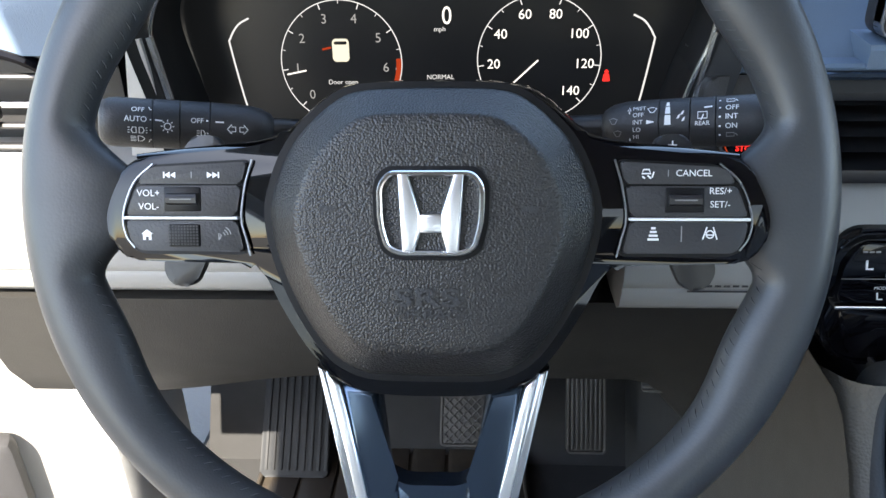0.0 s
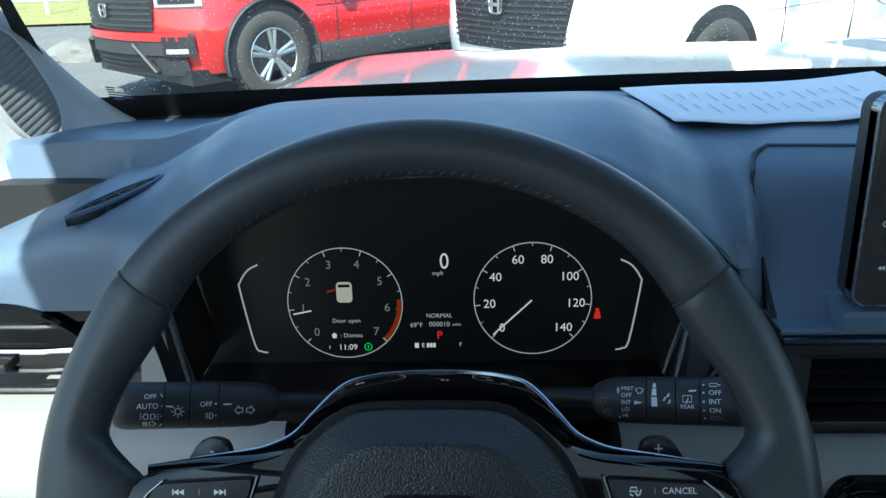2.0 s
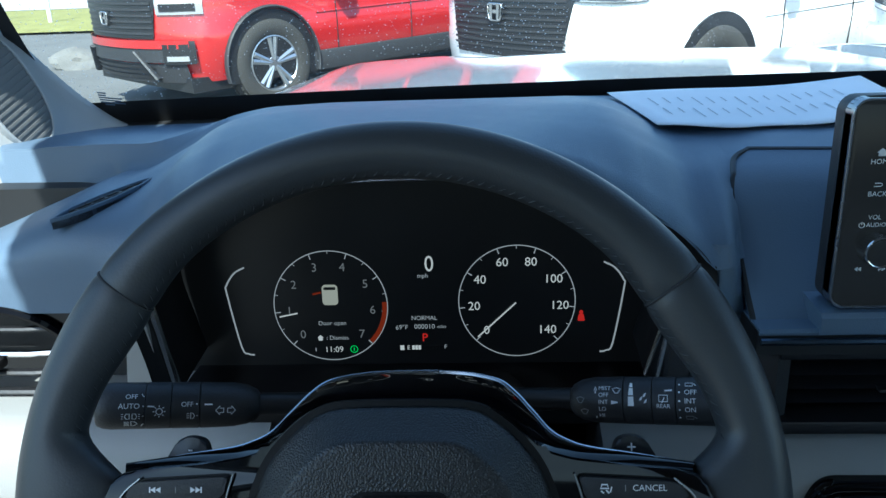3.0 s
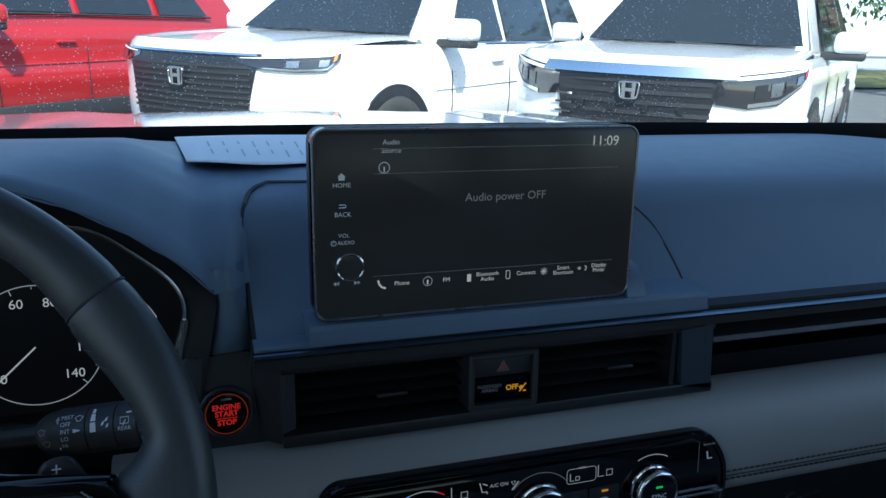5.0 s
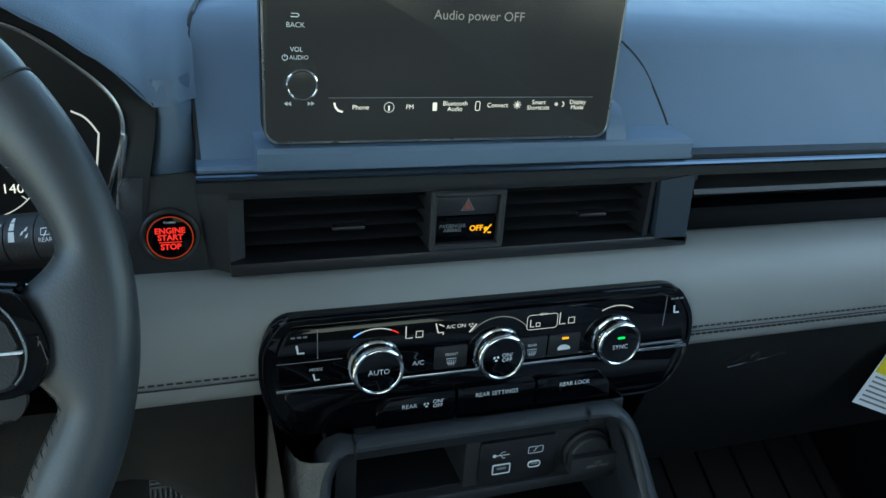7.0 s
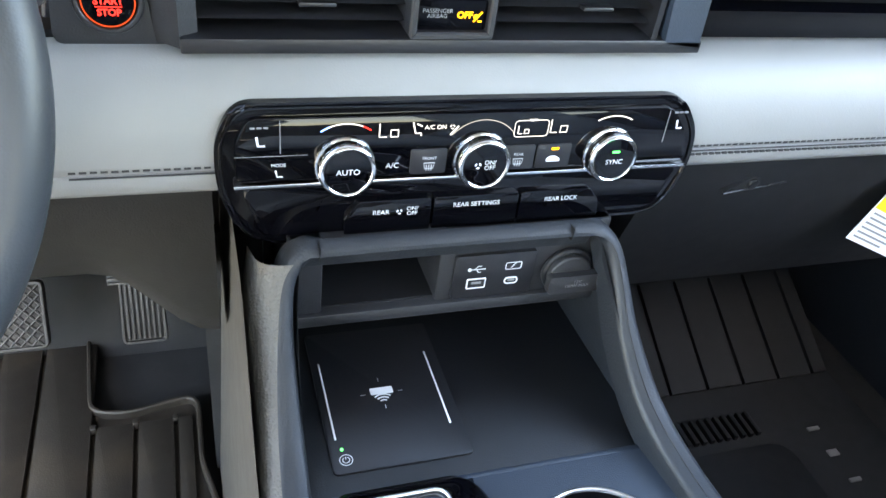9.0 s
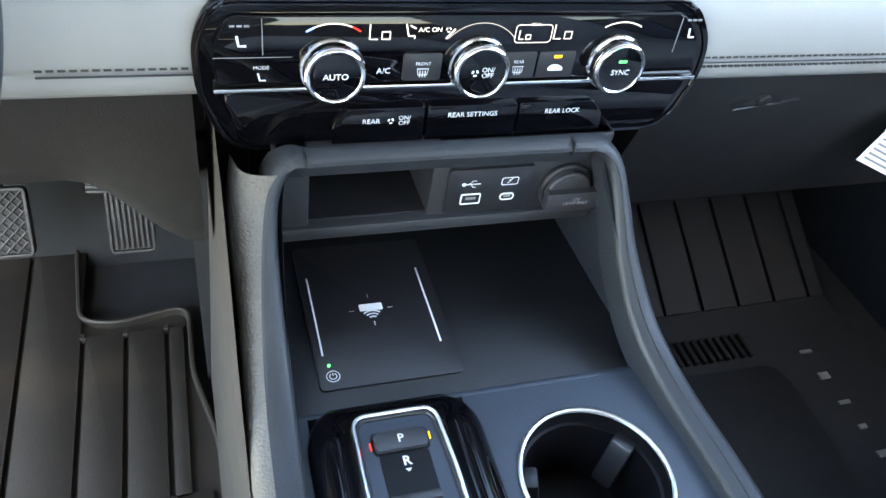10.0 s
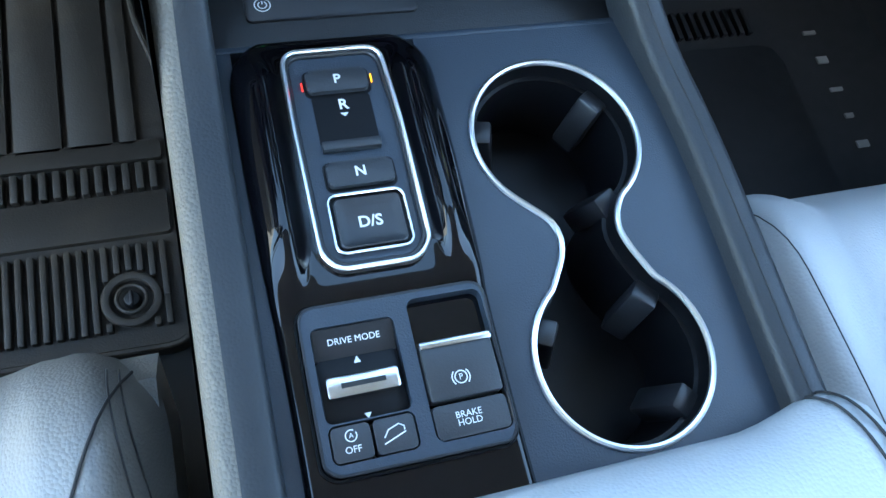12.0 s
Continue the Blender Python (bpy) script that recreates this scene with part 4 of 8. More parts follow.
stroke(ra, [(0.0950, 0.0158), (0.0958, 0.0176), (0.0982, 0.0176), (0.0990, 0.0158)], 0.0007, ZI, INK, closed=True)
stroke(ra, [(0.0952, 0.0146), (0.0966, 0.0136)], 0.0007, ZI, INK)
stroke(ra, [(0.0976, 0.0150), (0.0992, 0.0136)], 0.0007, ZI, INK)
stroke(ra, [(0.1004, 0.0166), (0.0996, 0.0140)], 0.0006, ZI, INK)

# shift paddles behind the spokes
for sx, sign in ((-1, "-"), (1, "+")):
    o = [(sx * x, y) for x, y in ((0.103, 0.016), (0.108, 0.0330), (0.114, 0.0352), (0.122, 0.0345), (0.131, 0.020), (0.1385, -0.0335), (0.1355, -0.0395), (0.130, -0.0425), (0.1225, -0.0410), (0.117, -0.030))]
    p = part("shift_paddle", flat(rounded(o, 0.004)[::-sx], -0.024, -0.017, 0.0015, 3), SATIN, wheel, "black shift paddle")
    words(sign, 0.009, sx * 0.1155, 0.0290, -0.0165, INK, p)
# column shroud
col = thing("steering_column", pose(-0.008, 0.50, 1.02, 90 - 22, 0, 0), "black plastic steering column cover", "column")
part("cover", box(-0.075, 0.075, -0.07, 0.085, -0.15, 0.055, 0.025, 4), CUPBLACK, col)

# ---- stalks ----
STALK_R = 0.0140


def turned(profile, seg=40):
    """A turned part along x from pairs (x, radius)."""
    return loft([[(x, r * math.sin(a), r * math.cos(a)) for a in (2 * math.pi * j / seg for j in range(seg))] for x, r in profile], closed=True, caps=True)


def wrap(ob):
    """Lays flat marks round the stalk."""
    for v in ob.data.vertices:
        a, r = v.co.y / STALK_R, STALK_R + 0.0003 + max(0.0, v.co.z)
        v.co = (v.co.x, r * math.sin(a), r * math.cos(a))
    return ob


def onround(body, size, x, y, parent, mat=INK, align="CENTER"):
    return wrap(words(body, size, x, y, 0, mat, parent, align=align))


def mark(parent, pts, w=0.0006, mat=INK, closed=False):
    return wrap(stroke(parent, pts, w, 0, mat, "mark", closed))


def blob(parent, pts, mat=INK):
    return wrap(part("mark", flat(pts, 0.0, 0.0002), mat, parent, smooth=0))


def stalk(name, m, sx, cuts, tip, foot, label):
    """Barrel in rings with fine gaps, a rounded end and a bullet-shaped foot; cuts run from the end towards the foot."""
    th = thing(name, m, label, "stalk")
    R = STALK_R
    t, f = tip, foot
    part("end_knob", turned([(t, R * 0.70), (t - sx * 0.0012, R * 0.86), (t - sx * 0.0045, R * 0.96), (t - sx * 0.009, R * 1.0), (cuts[0] + sx * 0.0003, R), (cuts[0] + sx * 0.0001, R * 0.96)]), PLASTIC, th, "round end knob", smooth=50)
    made = []
    for a, b in zip(cuts, cuts[1:]):
        made.append(part("switch_ring", turned([(a, R * 0.96), (a - sx * 0.0004, R), (b + sx * 0.0004, R), (b, R * 0.96)]), PLASTIC, th, smooth=50))
    d = cuts[-1] - f
    made.append(part("foot", turned([(cuts[-1], R * 0.96), (cuts[-1] - sx * 0.0004, R), (cuts[-1] - d * 0.55, R * 0.97), (cuts[-1] - d * 0.78, R * 0.86), (cuts[-1] - d * 0.93, R * 0.66), (f, R * 0.42)]), PLASTIC, th, smooth=50))
    part("core", turned([(t - sx * 0.01, R * 0.95), (f + d * 0.2, R * 0.8)]), VENT, th)
    part("arm", turned([(f + d * 0.1, R * 0.5), (f - sx * 0.05, R * 0.5)]), VENT, th)
    return th, th.children[0], made


sl, c1, (b1, m1, a1) = stalk("light_stalk", pose(-0.150, 0.469, 1.1200) @ pose(0, 0, 0, 0, 9, 17) @ pose(0, 0, 0, 76, 0, 0), -1, (-0.0250, -0.0103, 0.0062), -0.0535, 0.0430, "black lighting stalk with white symbols")
onround("OFF", 0.0040, -0.0326, 0.0086, c1)
onround("AUTO", 0.0043, -0.0337, 0.0030, c1)
for s in (-1, 1):
    mark(c1, [(-0.0326 + s * 0.0008, -0.0014), (-0.0326 + s * 0.0026, -0.0014), (-0.0326 + s * 0.0034, -0.0030), (-0.0326 + s * 0.0026, -0.0046), (-0.0326 + s * 0.0008, -0.0046)], 0.0005, closed=True)
    for k in range(3):
        mark(c1, [(-0.0326 + s * 0.0042, -0.0016 - k * 0.0014), (-0.0326 + s * 0.0052, -0.0016 - k * 0.0014)], 0.0004)
mark(c1, [(-0.0325, -0.0064), (-0.0305, -0.0066), (-0.0290, -0.0082), (-0.0305, -0.0098), (-0.0325, -0.0100)], 0.0005, closed=True)
for k in range(4):
    mark(c1, [(-0.0365, -0.0068 - k * 0.0010), (-0.0335, -0.0068 - k * 0.0010)], 0.0004)
mark(c1, [(-0.0270, 0.0105), (-0.0265, 0.0095), (-0.0265, -0.0095), (-0.0270, -0.0105)], 0.0005)
for i in range(4):
    mark(c1, [(-0.0262, 0.0088 - i * 0.0058), (-0.0254, 0.0088 - i * 0.0058)], 0.0007)
mark(b1, [(-0.0235, 0.0030), (-0.0196, 0.0027)], 0.0008)
mark(b1, arc(-0.0168, -0.0002, 0.0018, 0, 360, 18), 0.0005, closed=True)
for k in range(8):
    a = k * math.pi / 4
    mark(b1, [(-0.0168 + 0.0026 * math.cos(a), -0.0002 + 0.0026 * math.sin(a)), (-0.0168 + 0.0036 * math.cos(a), -0.0002 + 0.0036 * math.sin(a))], 0.0005)
onround("OFF", 0.0040, -0.0010, 0.0037, m1)
mark(m1, [(0.0040, 0.0040), (0.0050, 0.0040)], 0.0008)
mark(m1, [(0.0012, -0.0012), (0.0026, -0.0016), (0.0034, -0.0032), (0.0026, -0.0048), (0.0012, -0.0052)], 0.0005, closed=True)
for k in range(3):
    mark(m1, [(-0.0012, -0.0018 - k * 0.0013), (0.0004, -0.0018 - k * 0.0013)], 0.0004)
mark(m1, [(0.0044, -0.0030), (0.0052, -0.0030)], 0.0006)
mark(a1, [(0.0090, 0.0036), (0.0136, 0.0036)], 0.0008)
for s, x in ((-1, 0.0182), (1, 0.0245)):
    mark(a1, [(x + s * 0.0026, 0), (x + s * 0.0002, 0.0026), (x + s * 0.0002, 0.0013), (x - s * 0.0020, 0.0013), (x - s * 0.0020, -0.0013), (x + s * 0.0002, -0.0013), (x + s * 0.0002, -0.0026)], 0.0005, closed=True)

sr, c2, (b2, m2, a2) = stalk("wiper_stalk", pose(0.130, 0.469, 1.1210) @ pose(0, 0, 0, 0, -8, -17) @ pose(0, 0, 0, 76, 0, 0), 1, (0.0170, 0.0036, -0.0130), 0.0455, -0.0465, "black wiper stalk with white symbols")
for i, tx in enumerate(("MIST", "OFF", "INT", "LO", "HI")):
    onround(tx, 0.0035, -0.0272, 0.0103 - i * 0.0041, a2, align="LEFT")
mark(a2, [(-0.0290, 0.0085), (-0.0290, -0.0085)], 0.0007)
mark(a2, [(-0.0298, 0.0090), (-0.0290, 0.0112), (-0.0282, 0.0090)], 0.0006, closed=True)
for x, y in ((-0.0378, 0.0030), (-0.0356, -0.0040)):
    mark(a2, [(x - 0.0022, y + 0.0012), (x, y + 0.0020), (x + 0.0022, y + 0.0012), (x + 0.0008, y - 0.0014), (x - 0.0008, y - 0.0014)], 0.0005, DIMINK, True)
mark(a2, [(-0.0190, 0.0100), (-0.0166, 0.0108), (-0.0142, 0.0100), (-0.0158, 0.0074), (-0.0174, 0.0074)], 0.0005, closed=True)
blob(a2, [(-0.0196, 0.0032), (-0.0196, 0.0010), (-0.0156, 0.0018), (-0.0156, 0.0024)])
for y0, y1, w0, w1 in ((0.0002, 0.0055, 0.0034, 0.0030), (0.0063, 0.0105, 0.0028, 0.0022), (0.0112, 0.0140, 0.0020, 0.0013)):
    blob(m2, [(-0.0082 - w0 / 2, y0), (-0.0082 + w0 / 2, y0), (-0.0082 + w1 / 2, y1), (-0.0082 - w1 / 2, y1)])
for x, y in ((-0.0024, 0.0045), (-0.0004, 0.0065), (0.0002, 0.0030)):
    blob(m2, [(x - 0.0010, y - 0.0012), (x + 0.0004, y - 0.0008), (x + 0.0010, y + 0.0014), (x - 0.0002, y + 0.0006)])
mark(b2, [(0.0110, 0.0092), (0.0152, 0.0096)], 0.0009)
mark(b2, [(0.0078, 0.0066), (0.0126, 0.0066), (0.0126, 0.0030), (0.0078, 0.0030)], 0.0005, closed=True)
mark(b2, [(0.0094, 0.0022), (0.0108, 0.0052)], 0.0006)
onround("REAR", 0.0033, 0.0101, 0.0003, b2)
for i, tx in enumerate(("", "OFF", "INT", "ON", "")):
    y = 0.0134 - i * 0.0050
    if tx:
        onround(tx, 0.0040, 0.0218, y, c2, align="LEFT")
    else:
        mark(c2, [(0.0225, y + 0.0012), (0.0265, y + 0.0012), (0.0265, y - 0.0010), (0.0225, y - 0.0010)], 0.0005, INK if i == 0 else DIMINK, True)
        mark(c2, [(0.0270, y + 0.0008), (0.0282, y - 0.0006)], 0.0005, INK if i == 0 else DIMINK)
    mark(c2, [(0.0186, y), (0.0196, y)], 0.0009)

# ---- instrument cluster ----
GX = -0.018
gauges = thing("instrument_cluster", pose(GX, 0.642, 1.110, 90 - 4, 0, 0), "black digital instrument cluster with two round dials lit", "instruments")
part("face", flat(rounded([(-0.215, -0.075), (0.195, -0.075), (0.195, 0.060), (0.150, 0.115), (-0.150, 0.115), (-0.215, 0.060)], 0.02), -0.01, 0.0, 0), GAUGE, gauges, "dark display face")
ZG = 0.0012


def clock_pt(cx, cy, r, deg):
    return (cx + r * math.sin(radians(deg)), cy + r * math.cos(radians(deg)))


def dial(cx, cy, r, nums, a0, a1, mat, tick_mat, needle, nm):
    th = part(nm, ring(cx, cy, ZG, r, 0.0004, 96, 4), tick_mat, gauges, "thin lit dial ring")
    n = len(nums)
    for i, tx in enumerate(nums):
        a = a0 + (a1 - a0) * i / (n - 1)
        for k in range(2):
            if i == n - 1 and k:
                continue
            b = a + k * (a1 - a0) / (n - 1) / 2
            p, q = clock_pt(cx, cy, r * (0.90 if k == 0 else 0.94), b), clock_pt(cx, cy, r * 0.995, b)
            stroke(th, [p, q], 0.0008 if k == 0 else 0.0005, ZG, tick_mat, "tick")
        p = clock_pt(cx, cy, r * 0.74, a)
        if tx:
            words(tx, r * 0.215, p[0], p[1], ZG, mat, th, "numeral")
    p, q = clock_pt(cx, cy, r * (0.02 if nm == "speedometer" else 0.60), needle), clock_pt(cx, cy, r * 0.93, needle)
    stroke(th, [p, q], 0.0012, ZG + 0.0012, GLOW, "needle")
    return th


LC, RC = (-0.077, 0.003), (0.077, 0.005)
tach = dial(*LC, 0.0475, ["0", "1", "2", "3", "4", "5", "6", "7"], -135, 135, GLOWFAINT, GLOWDIM, -101, "rev_counter")
stroke(tach, [clock_pt(*LC, 0.0452, a) for a in range(86, 136, 4)], 0.0040, ZG + 0.0004, GLOWDARKRED, "red_band")
speedo = dial(*RC, 0.0475, ["0", "20", "40", "60", "80", "100", "120", "140"], -135, 135, GLOW, GLOWDIM, -133, "speedometer")
part("car_symbol", flat(rrect(LC[0] - 0.0065, LC[0] + 0.0065, 0.004, 0.0215, 0.003), ZG - 0.0006, ZG), GLOWIVORY, tach, "small lit car seen from above")
part("car_symbol_roof", flat(rrect(LC[0] - 0.005, LC[0] + 0.005, 0.0172, 0.0196, 0.001), ZG, ZG + 0.0004), GAUGE, tach)
stroke(tach, [(LC[0] - 0.0075, 0.0150), (LC[0] - 0.0145, 0.0135)], 0.0016, ZG, GLOWDARKRED, "open_door_mark")
words("Door open", 0.0052, LC[0] + 0.0005, -0.0120, ZG, GLOWDIM, tach)
words(": Dismiss", 0.0052, LC[0] + 0.0040, -0.0250, ZG, GLOWDIM, tach)
part("home_mark", flat([(-0.0900, -0.0248), (-0.0875, -0.0225), (-0.0850, -0.0248), (-0.0858, -0.0248), (-0.0858, -0.0272), (-0.0892, -0.0272), (-0.0892, -0.0248)][::-1], ZG - 0.0005, ZG), GLOW, tach)
words("11:09", 0.0072, LC[0] + 0.0005, -0.0355, ZG, GLOW, gauges)
stroke(gauges, arc(LC[0] + 0.0175, -0.0352, 0.0030, 0, 360, 20), 0.0006, ZG, GLOWGREEN, closed=True)
stroke(gauges, [(LC[0] + 0.0175, -0.0338), (LC[0] + 0.0175, -0.0368)], 0.0007, ZG, GLOWGREEN)
stroke(gauges, [(LC[0] - 0.0150, -0.0338), (LC[0] - 0.0150, -0.0368)], 0.0008, ZG, GLOWDIM)
words("0", 0.0190, 0.006, 0.0375, ZG, GLOW, gauges, wide=0.85)
words("mph", 0.0052, 0.0005, 0.0280, ZG, GLOWDIM, gauges)
words("NORMAL", 0.0052, 0.0005, -0.0085, ZG, GLOWDIM, gauges)
words("69°F", 0.0056, -0.0185, -0.0165, ZG, GLOWDIM, gauges)
words("000010", 0.0058, 0.0005, -0.0160, ZG, GLOWDIM, gauges)
words("miles", 0.0036, 0.0148, -0.0162, ZG, GLOWDIM, gauges)
words("P", 0.0098, 0.0005, -0.0258, ZG, GLOWRED, gauges, thick=0.0001)
words("E", 0.0052, -0.0135, -0.0345, ZG, GLOW, gauges)
words("F", 0.0052, 0.0175, -0.0340, ZG, GLOWDIM, gauges)
part("pump_symbol", box(-0.0205, -0.0172, -0.0365, -0.0325, ZG - 0.0005, ZG), GLOW, gauges)
for i in range(10):
    part("fuel_bar", box(-0.0105 + i * 0.0026, -0.0105 + i * 0.0026 + 0.0021, -0.0362, -0.0326, ZG - 0.0005, ZG), GLOW if i < 3 else GAUGE, gauges)
belt = part("belt_warning", flat(rounded([(0.1265, -0.0125), (0.1325, -0.0125), (0.1315, -0.0065), (0.1275, -0.0065)], 0.001)[::-1], ZG - 0.0005, ZG), GLOWRED, gauges, "red seat belt warning")
part("belt_head", cyl(0.1295, -0.0050, ZG - 0.0005, ZG, 0.0016, seg=16), GLOWRED, belt)
# bright brackets either side of the dials
for sx in (-1, 1):
    pts = smoothpath([(sx * 0.147, 0.0375, ZG), (sx * 0.156, 0.0325, ZG), (sx * 0.1630, 0.0225, ZG), (sx * 0.1635, 0.0150, ZG), (sx * 0.1555, -0.0320, ZG), (sx * 0.1500, -0.0385, ZG), (sx * 0.1450, -0.0395, ZG)], 4)
    part("side_bracket", tube(pts, 0.0007, 6), GLOWDIM, gauges, "thin silver bracket")

# recess round the gauges
bez = thing("gauge_recess", pose(GX, 0.60, 1.05), "dark recess round the gauges with silver edges", "bezel")
wpart("recess_floor", box(-0.212, 0.160, 0.560, 0.66, 1.050, 1.0610), CUPBLACK, bez, "black floor of the recess")
wpart("silver_edge", tube([p + Vector((0, -0.0010, -0.0004)) for p in EDGELINE[32:62]], 0.0011, 8), SILVER, bez, "fine silver outline over the gauges")
for run in (EDGELINE[:33], EDGELINE[61:]):
    wpart("silver_edge", tube([p + Vector((0, -0.0012, 0)) for p in run], 0.0017, 8), SILVER, bez, "satin silver outline beside the gauges")
wpart("silver_edge", tube([(-0.2145, 0.5700, 1.150), (-0.2015, 0.5690, 1.066)], 0.0036, 8), SILVER, bez, "satin silver edge strip")
wpart("silver_edge", tube([(0.1700, 0.5700, 1.150), (0.1560, 0.5690, 1.066)], 0.0026, 8), SILVER, bez, "satin silver edge strip")
wpart("cheek", flat([(-0.228, 1.150), (-0.240, 1.066), (-0.208, 1.066), (-0.2175, 1.150)], 0, 0.004), PADGREY, bez, "grey side cheek").matrix_basis = pose(0, 0.566, 0, 90, 0, 0)

# ---- touchscreen ----
SX0, SX1, SZ0, SZ1 = 0.257, 0.509, 1.152, 1.288
scr = thing("touchscreen", pose((SX0 + SX1) / 2, 0.533, (SZ0 + SZ1) / 2, 90, 0, 0), "black tablet-style touchscreen with audio page, switched on", "touchscreen")
HW, HH = (SX1 - SX0) / 2, (SZ1 - SZ0) / 2
part("housing", flat(rrect(-HW, HW, -HH, HH, 0.010), -0.022, -0.001, 0.003), PLASTIC, scr, "black screen housing")
part("edge", hollow(rrect(-HW, HW, -HH, HH, 0.010, 8), 0.0016, -0.010, 0.0012), DARKSILVER, scr, "thin bright edge")
glassy = part("glass", flat(rrect(-HW + 0.0015, HW - 0.0015, -HH + 0.0015, HH - 0.0015, 0.009, 8), -0.004, 0.0006, 0.0005), SCREEN, scr, "black glass")
part("foot", box(-0.10, 0.10, -HH - 0.006, -HH + 0.012, -0.05, -0.012, 0.004), PLASTIC, scr)
CXs, CZs = (SX0 + SX1) / 2, (SZ0 + SZ1) / 2
ZS = 0.0009


def S(x, z):
    return x - CXs, z - CZs


def swords(tx, size, x, z, mat=GLOWDIM, **k):
    return words(tx, size * 0.87, *S(x, z), ZS, mat, glassy, **k)


def sbox(x0, x1, z0, z1, mat=GLOWDIM, name="marking"):
    a, b = S(x0, z0), S(x1, z1)
    return part(name, box(a[0], b[0], a[1], b[1], ZS - 0.0004, ZS), mat, glassy, smooth=0)


for z in (1.2735, 1.2562):
    sbox(0.299, 0.4925, z, z + 0.0004, DIMINK)
sbox(0.299, 0.4925, 1.1825, 1.1829, DIMINK)
swords("Audio", 0.0058, 0.3125, 1.2780)
swords("Source", 0.0058, 0.3125, 1.2725 - 0.0002)
swords("11:09", 0.0125, 0.4795, 1.2762, GLOW)
swords("Audio power OFF", 0.0100, 0.400, 1.2370, GLOWFAINT)
stroke(glassy, [S(*p) for p in arc(0.3075, 1.2605, 0.0038, 0, 360, 20)], 0.0006, ZS, GLOWDIM, closed=True)
sbox(0.3070, 0.3080, 1.2575, 1.2612)
words_bottom = (("Phone", 0.3205, 1.1762), ("FM", 0.3545, 1.1762), ("Bluetooth\nAudio", 0.3870, 1.1765), ("Connect", 0.4185, 1.1770), ("Smart\nShortcuts", 0.4500, 1.1770), ("Display\nMode", 0.4810, 1.1770))
for tx, x, z in words_bottom:
    swords(tx, 0.0052, x, z, GLOW)
stroke(glassy, [S(*p) for p in ((0.3028, 1.1795), (0.3036, 1.1765), (0.3055, 1.1742), (0.3085, 1.1733))], 0.0014, ZS, GLOW)
stroke(glassy, [S(*p) for p in arc(0.3400, 1.1762, 0.0034, 0, 360, 18)], 0.0005, ZS, GLOWDIM, closed=True)
sbox(0.3395, 0.3405, 1.1738, 1.1772, GLOW)
sbox(0.3708, 0.3738, 1.1735, 1.1792, GLOW)
stroke(glassy, [S(*p) for p in rrect(0.4020, 0.4052, 1.1735, 1.1798, 0.0008, 2)], 0.0005, ZS, GLOW, closed=True)
for k in range(4):
    a = k * 45
    stroke(glassy, [S(0.4335 - 0.003 * math.cos(radians(a)), 1.1772 - 0.003 * math.sin(radians(a))), S(0.4335 + 0.003 * math.cos(radians(a)), 1.1772 + 0.003 * math.sin(radians(a)))], 0.0005, ZS, GLOW)
part("mode_mark", cyl(*S(0.4640, 1.1775), ZS - 0.0004, ZS, 0.0013, seg=14), GLOWDIM, glassy)
stroke(glassy, [S(*p) for p in arc(0.4682, 1.1775, 0.0018, -80, 80, 8)], 0.0007, ZS, GLOW)
# hard keys and volume knob
swords("HOME", 0.0052, 0.2775, 1.2490, INK)
part("home_mark", flat([S(*p) for p in ((0.2745, 1.2548), (0.2775, 1.2575), (0.2805, 1.2548), (0.2796, 1.2548), (0.2796, 1.2525), (0.2754, 1.2525), (0.2754, 1.2548))][::-1], ZS - 0.0004, ZS), INK, glassy)
swords("BACK", 0.0052, 0.2780, 1.2285, INK)
stroke(glassy, [S(*p) for p in ((0.2752, 1.2335), (0.2795, 1.2335), (0.2803, 1.2345), (0.2795, 1.2355), (0.2755, 1.2355))], 0.0006, ZS, INK)
swords("VOL", 0.0048, 0.2785, 1.2135, INK)
swords("AUDIO", 0.0044, 0.2800, 1.2085, INK)
stroke(glassy, [S(*p) for p in arc(0.2712, 1.2085, 0.0017, 110, 430, 14)], 0.0005, ZS, INK)
sbox(0.2710, 0.2714, 1.2086, 1.2106, INK)
for x, s in ((0.2715, -1), (0.2865, 1)):
    for k in (0, 1):
        c = x + k * 0.0022
        part("skip_mark", flat([S(c - s * 0.0010, 1.1805), S(c - s * 0.0010, 1.1775), S(c + s * 0.0011, 1.1790)][::s], ZS - 0.0004, ZS), INK, glassy)
kn = part("volume_knob", cyl(*S(0.2805, 1.1935), 0.0, 0.0125, 0.0104, 0.0092, seg=48, bevel=0.001), SCREEN, scr, "round volume knob")
part("knob_ring", ring(*S(0.2805, 1.1935), 0.0115, 0.0094, 0.0009, 48, 8), CHROME, kn, "chrome ring")
bm = bmesh.new()
for k in range(40):
    a = radians(9 * k)
    x, z = S(0.2805, 1.1935)
    tube([(x + 0.0104 * math.cos(a), z + 0.0104 * math.sin(a), 0.001), (x + 0.0096 * math.cos(a), z + 0.0096 * math.sin(a), 0.0108)], 0.00035, 4, bm=bm)
part("knob_ribs", bm, SILVER, kn)

# ---- centre vents and hazard switch ----
vents = thing("centre_vents", pose(0.41, 0.545, 1.06), "black centre air vents with horizontal slats", "air vent")
wpart("back", box(0.165, 0.62, 0.615, 0.625, 1.05, 1.13), VENT, vents)
# thin plate added to darken the end piece's inner face
wpart("vent_cheek", box(0.5600, 0.5645, 0.538, 0.60, 1.064, 1.116), SATIN, vents)
wpart("top_bar", box(0.232, 0.602, 0.536, 0.60, 1.1125, 1.1215, 0.0015), SATIN, vents)
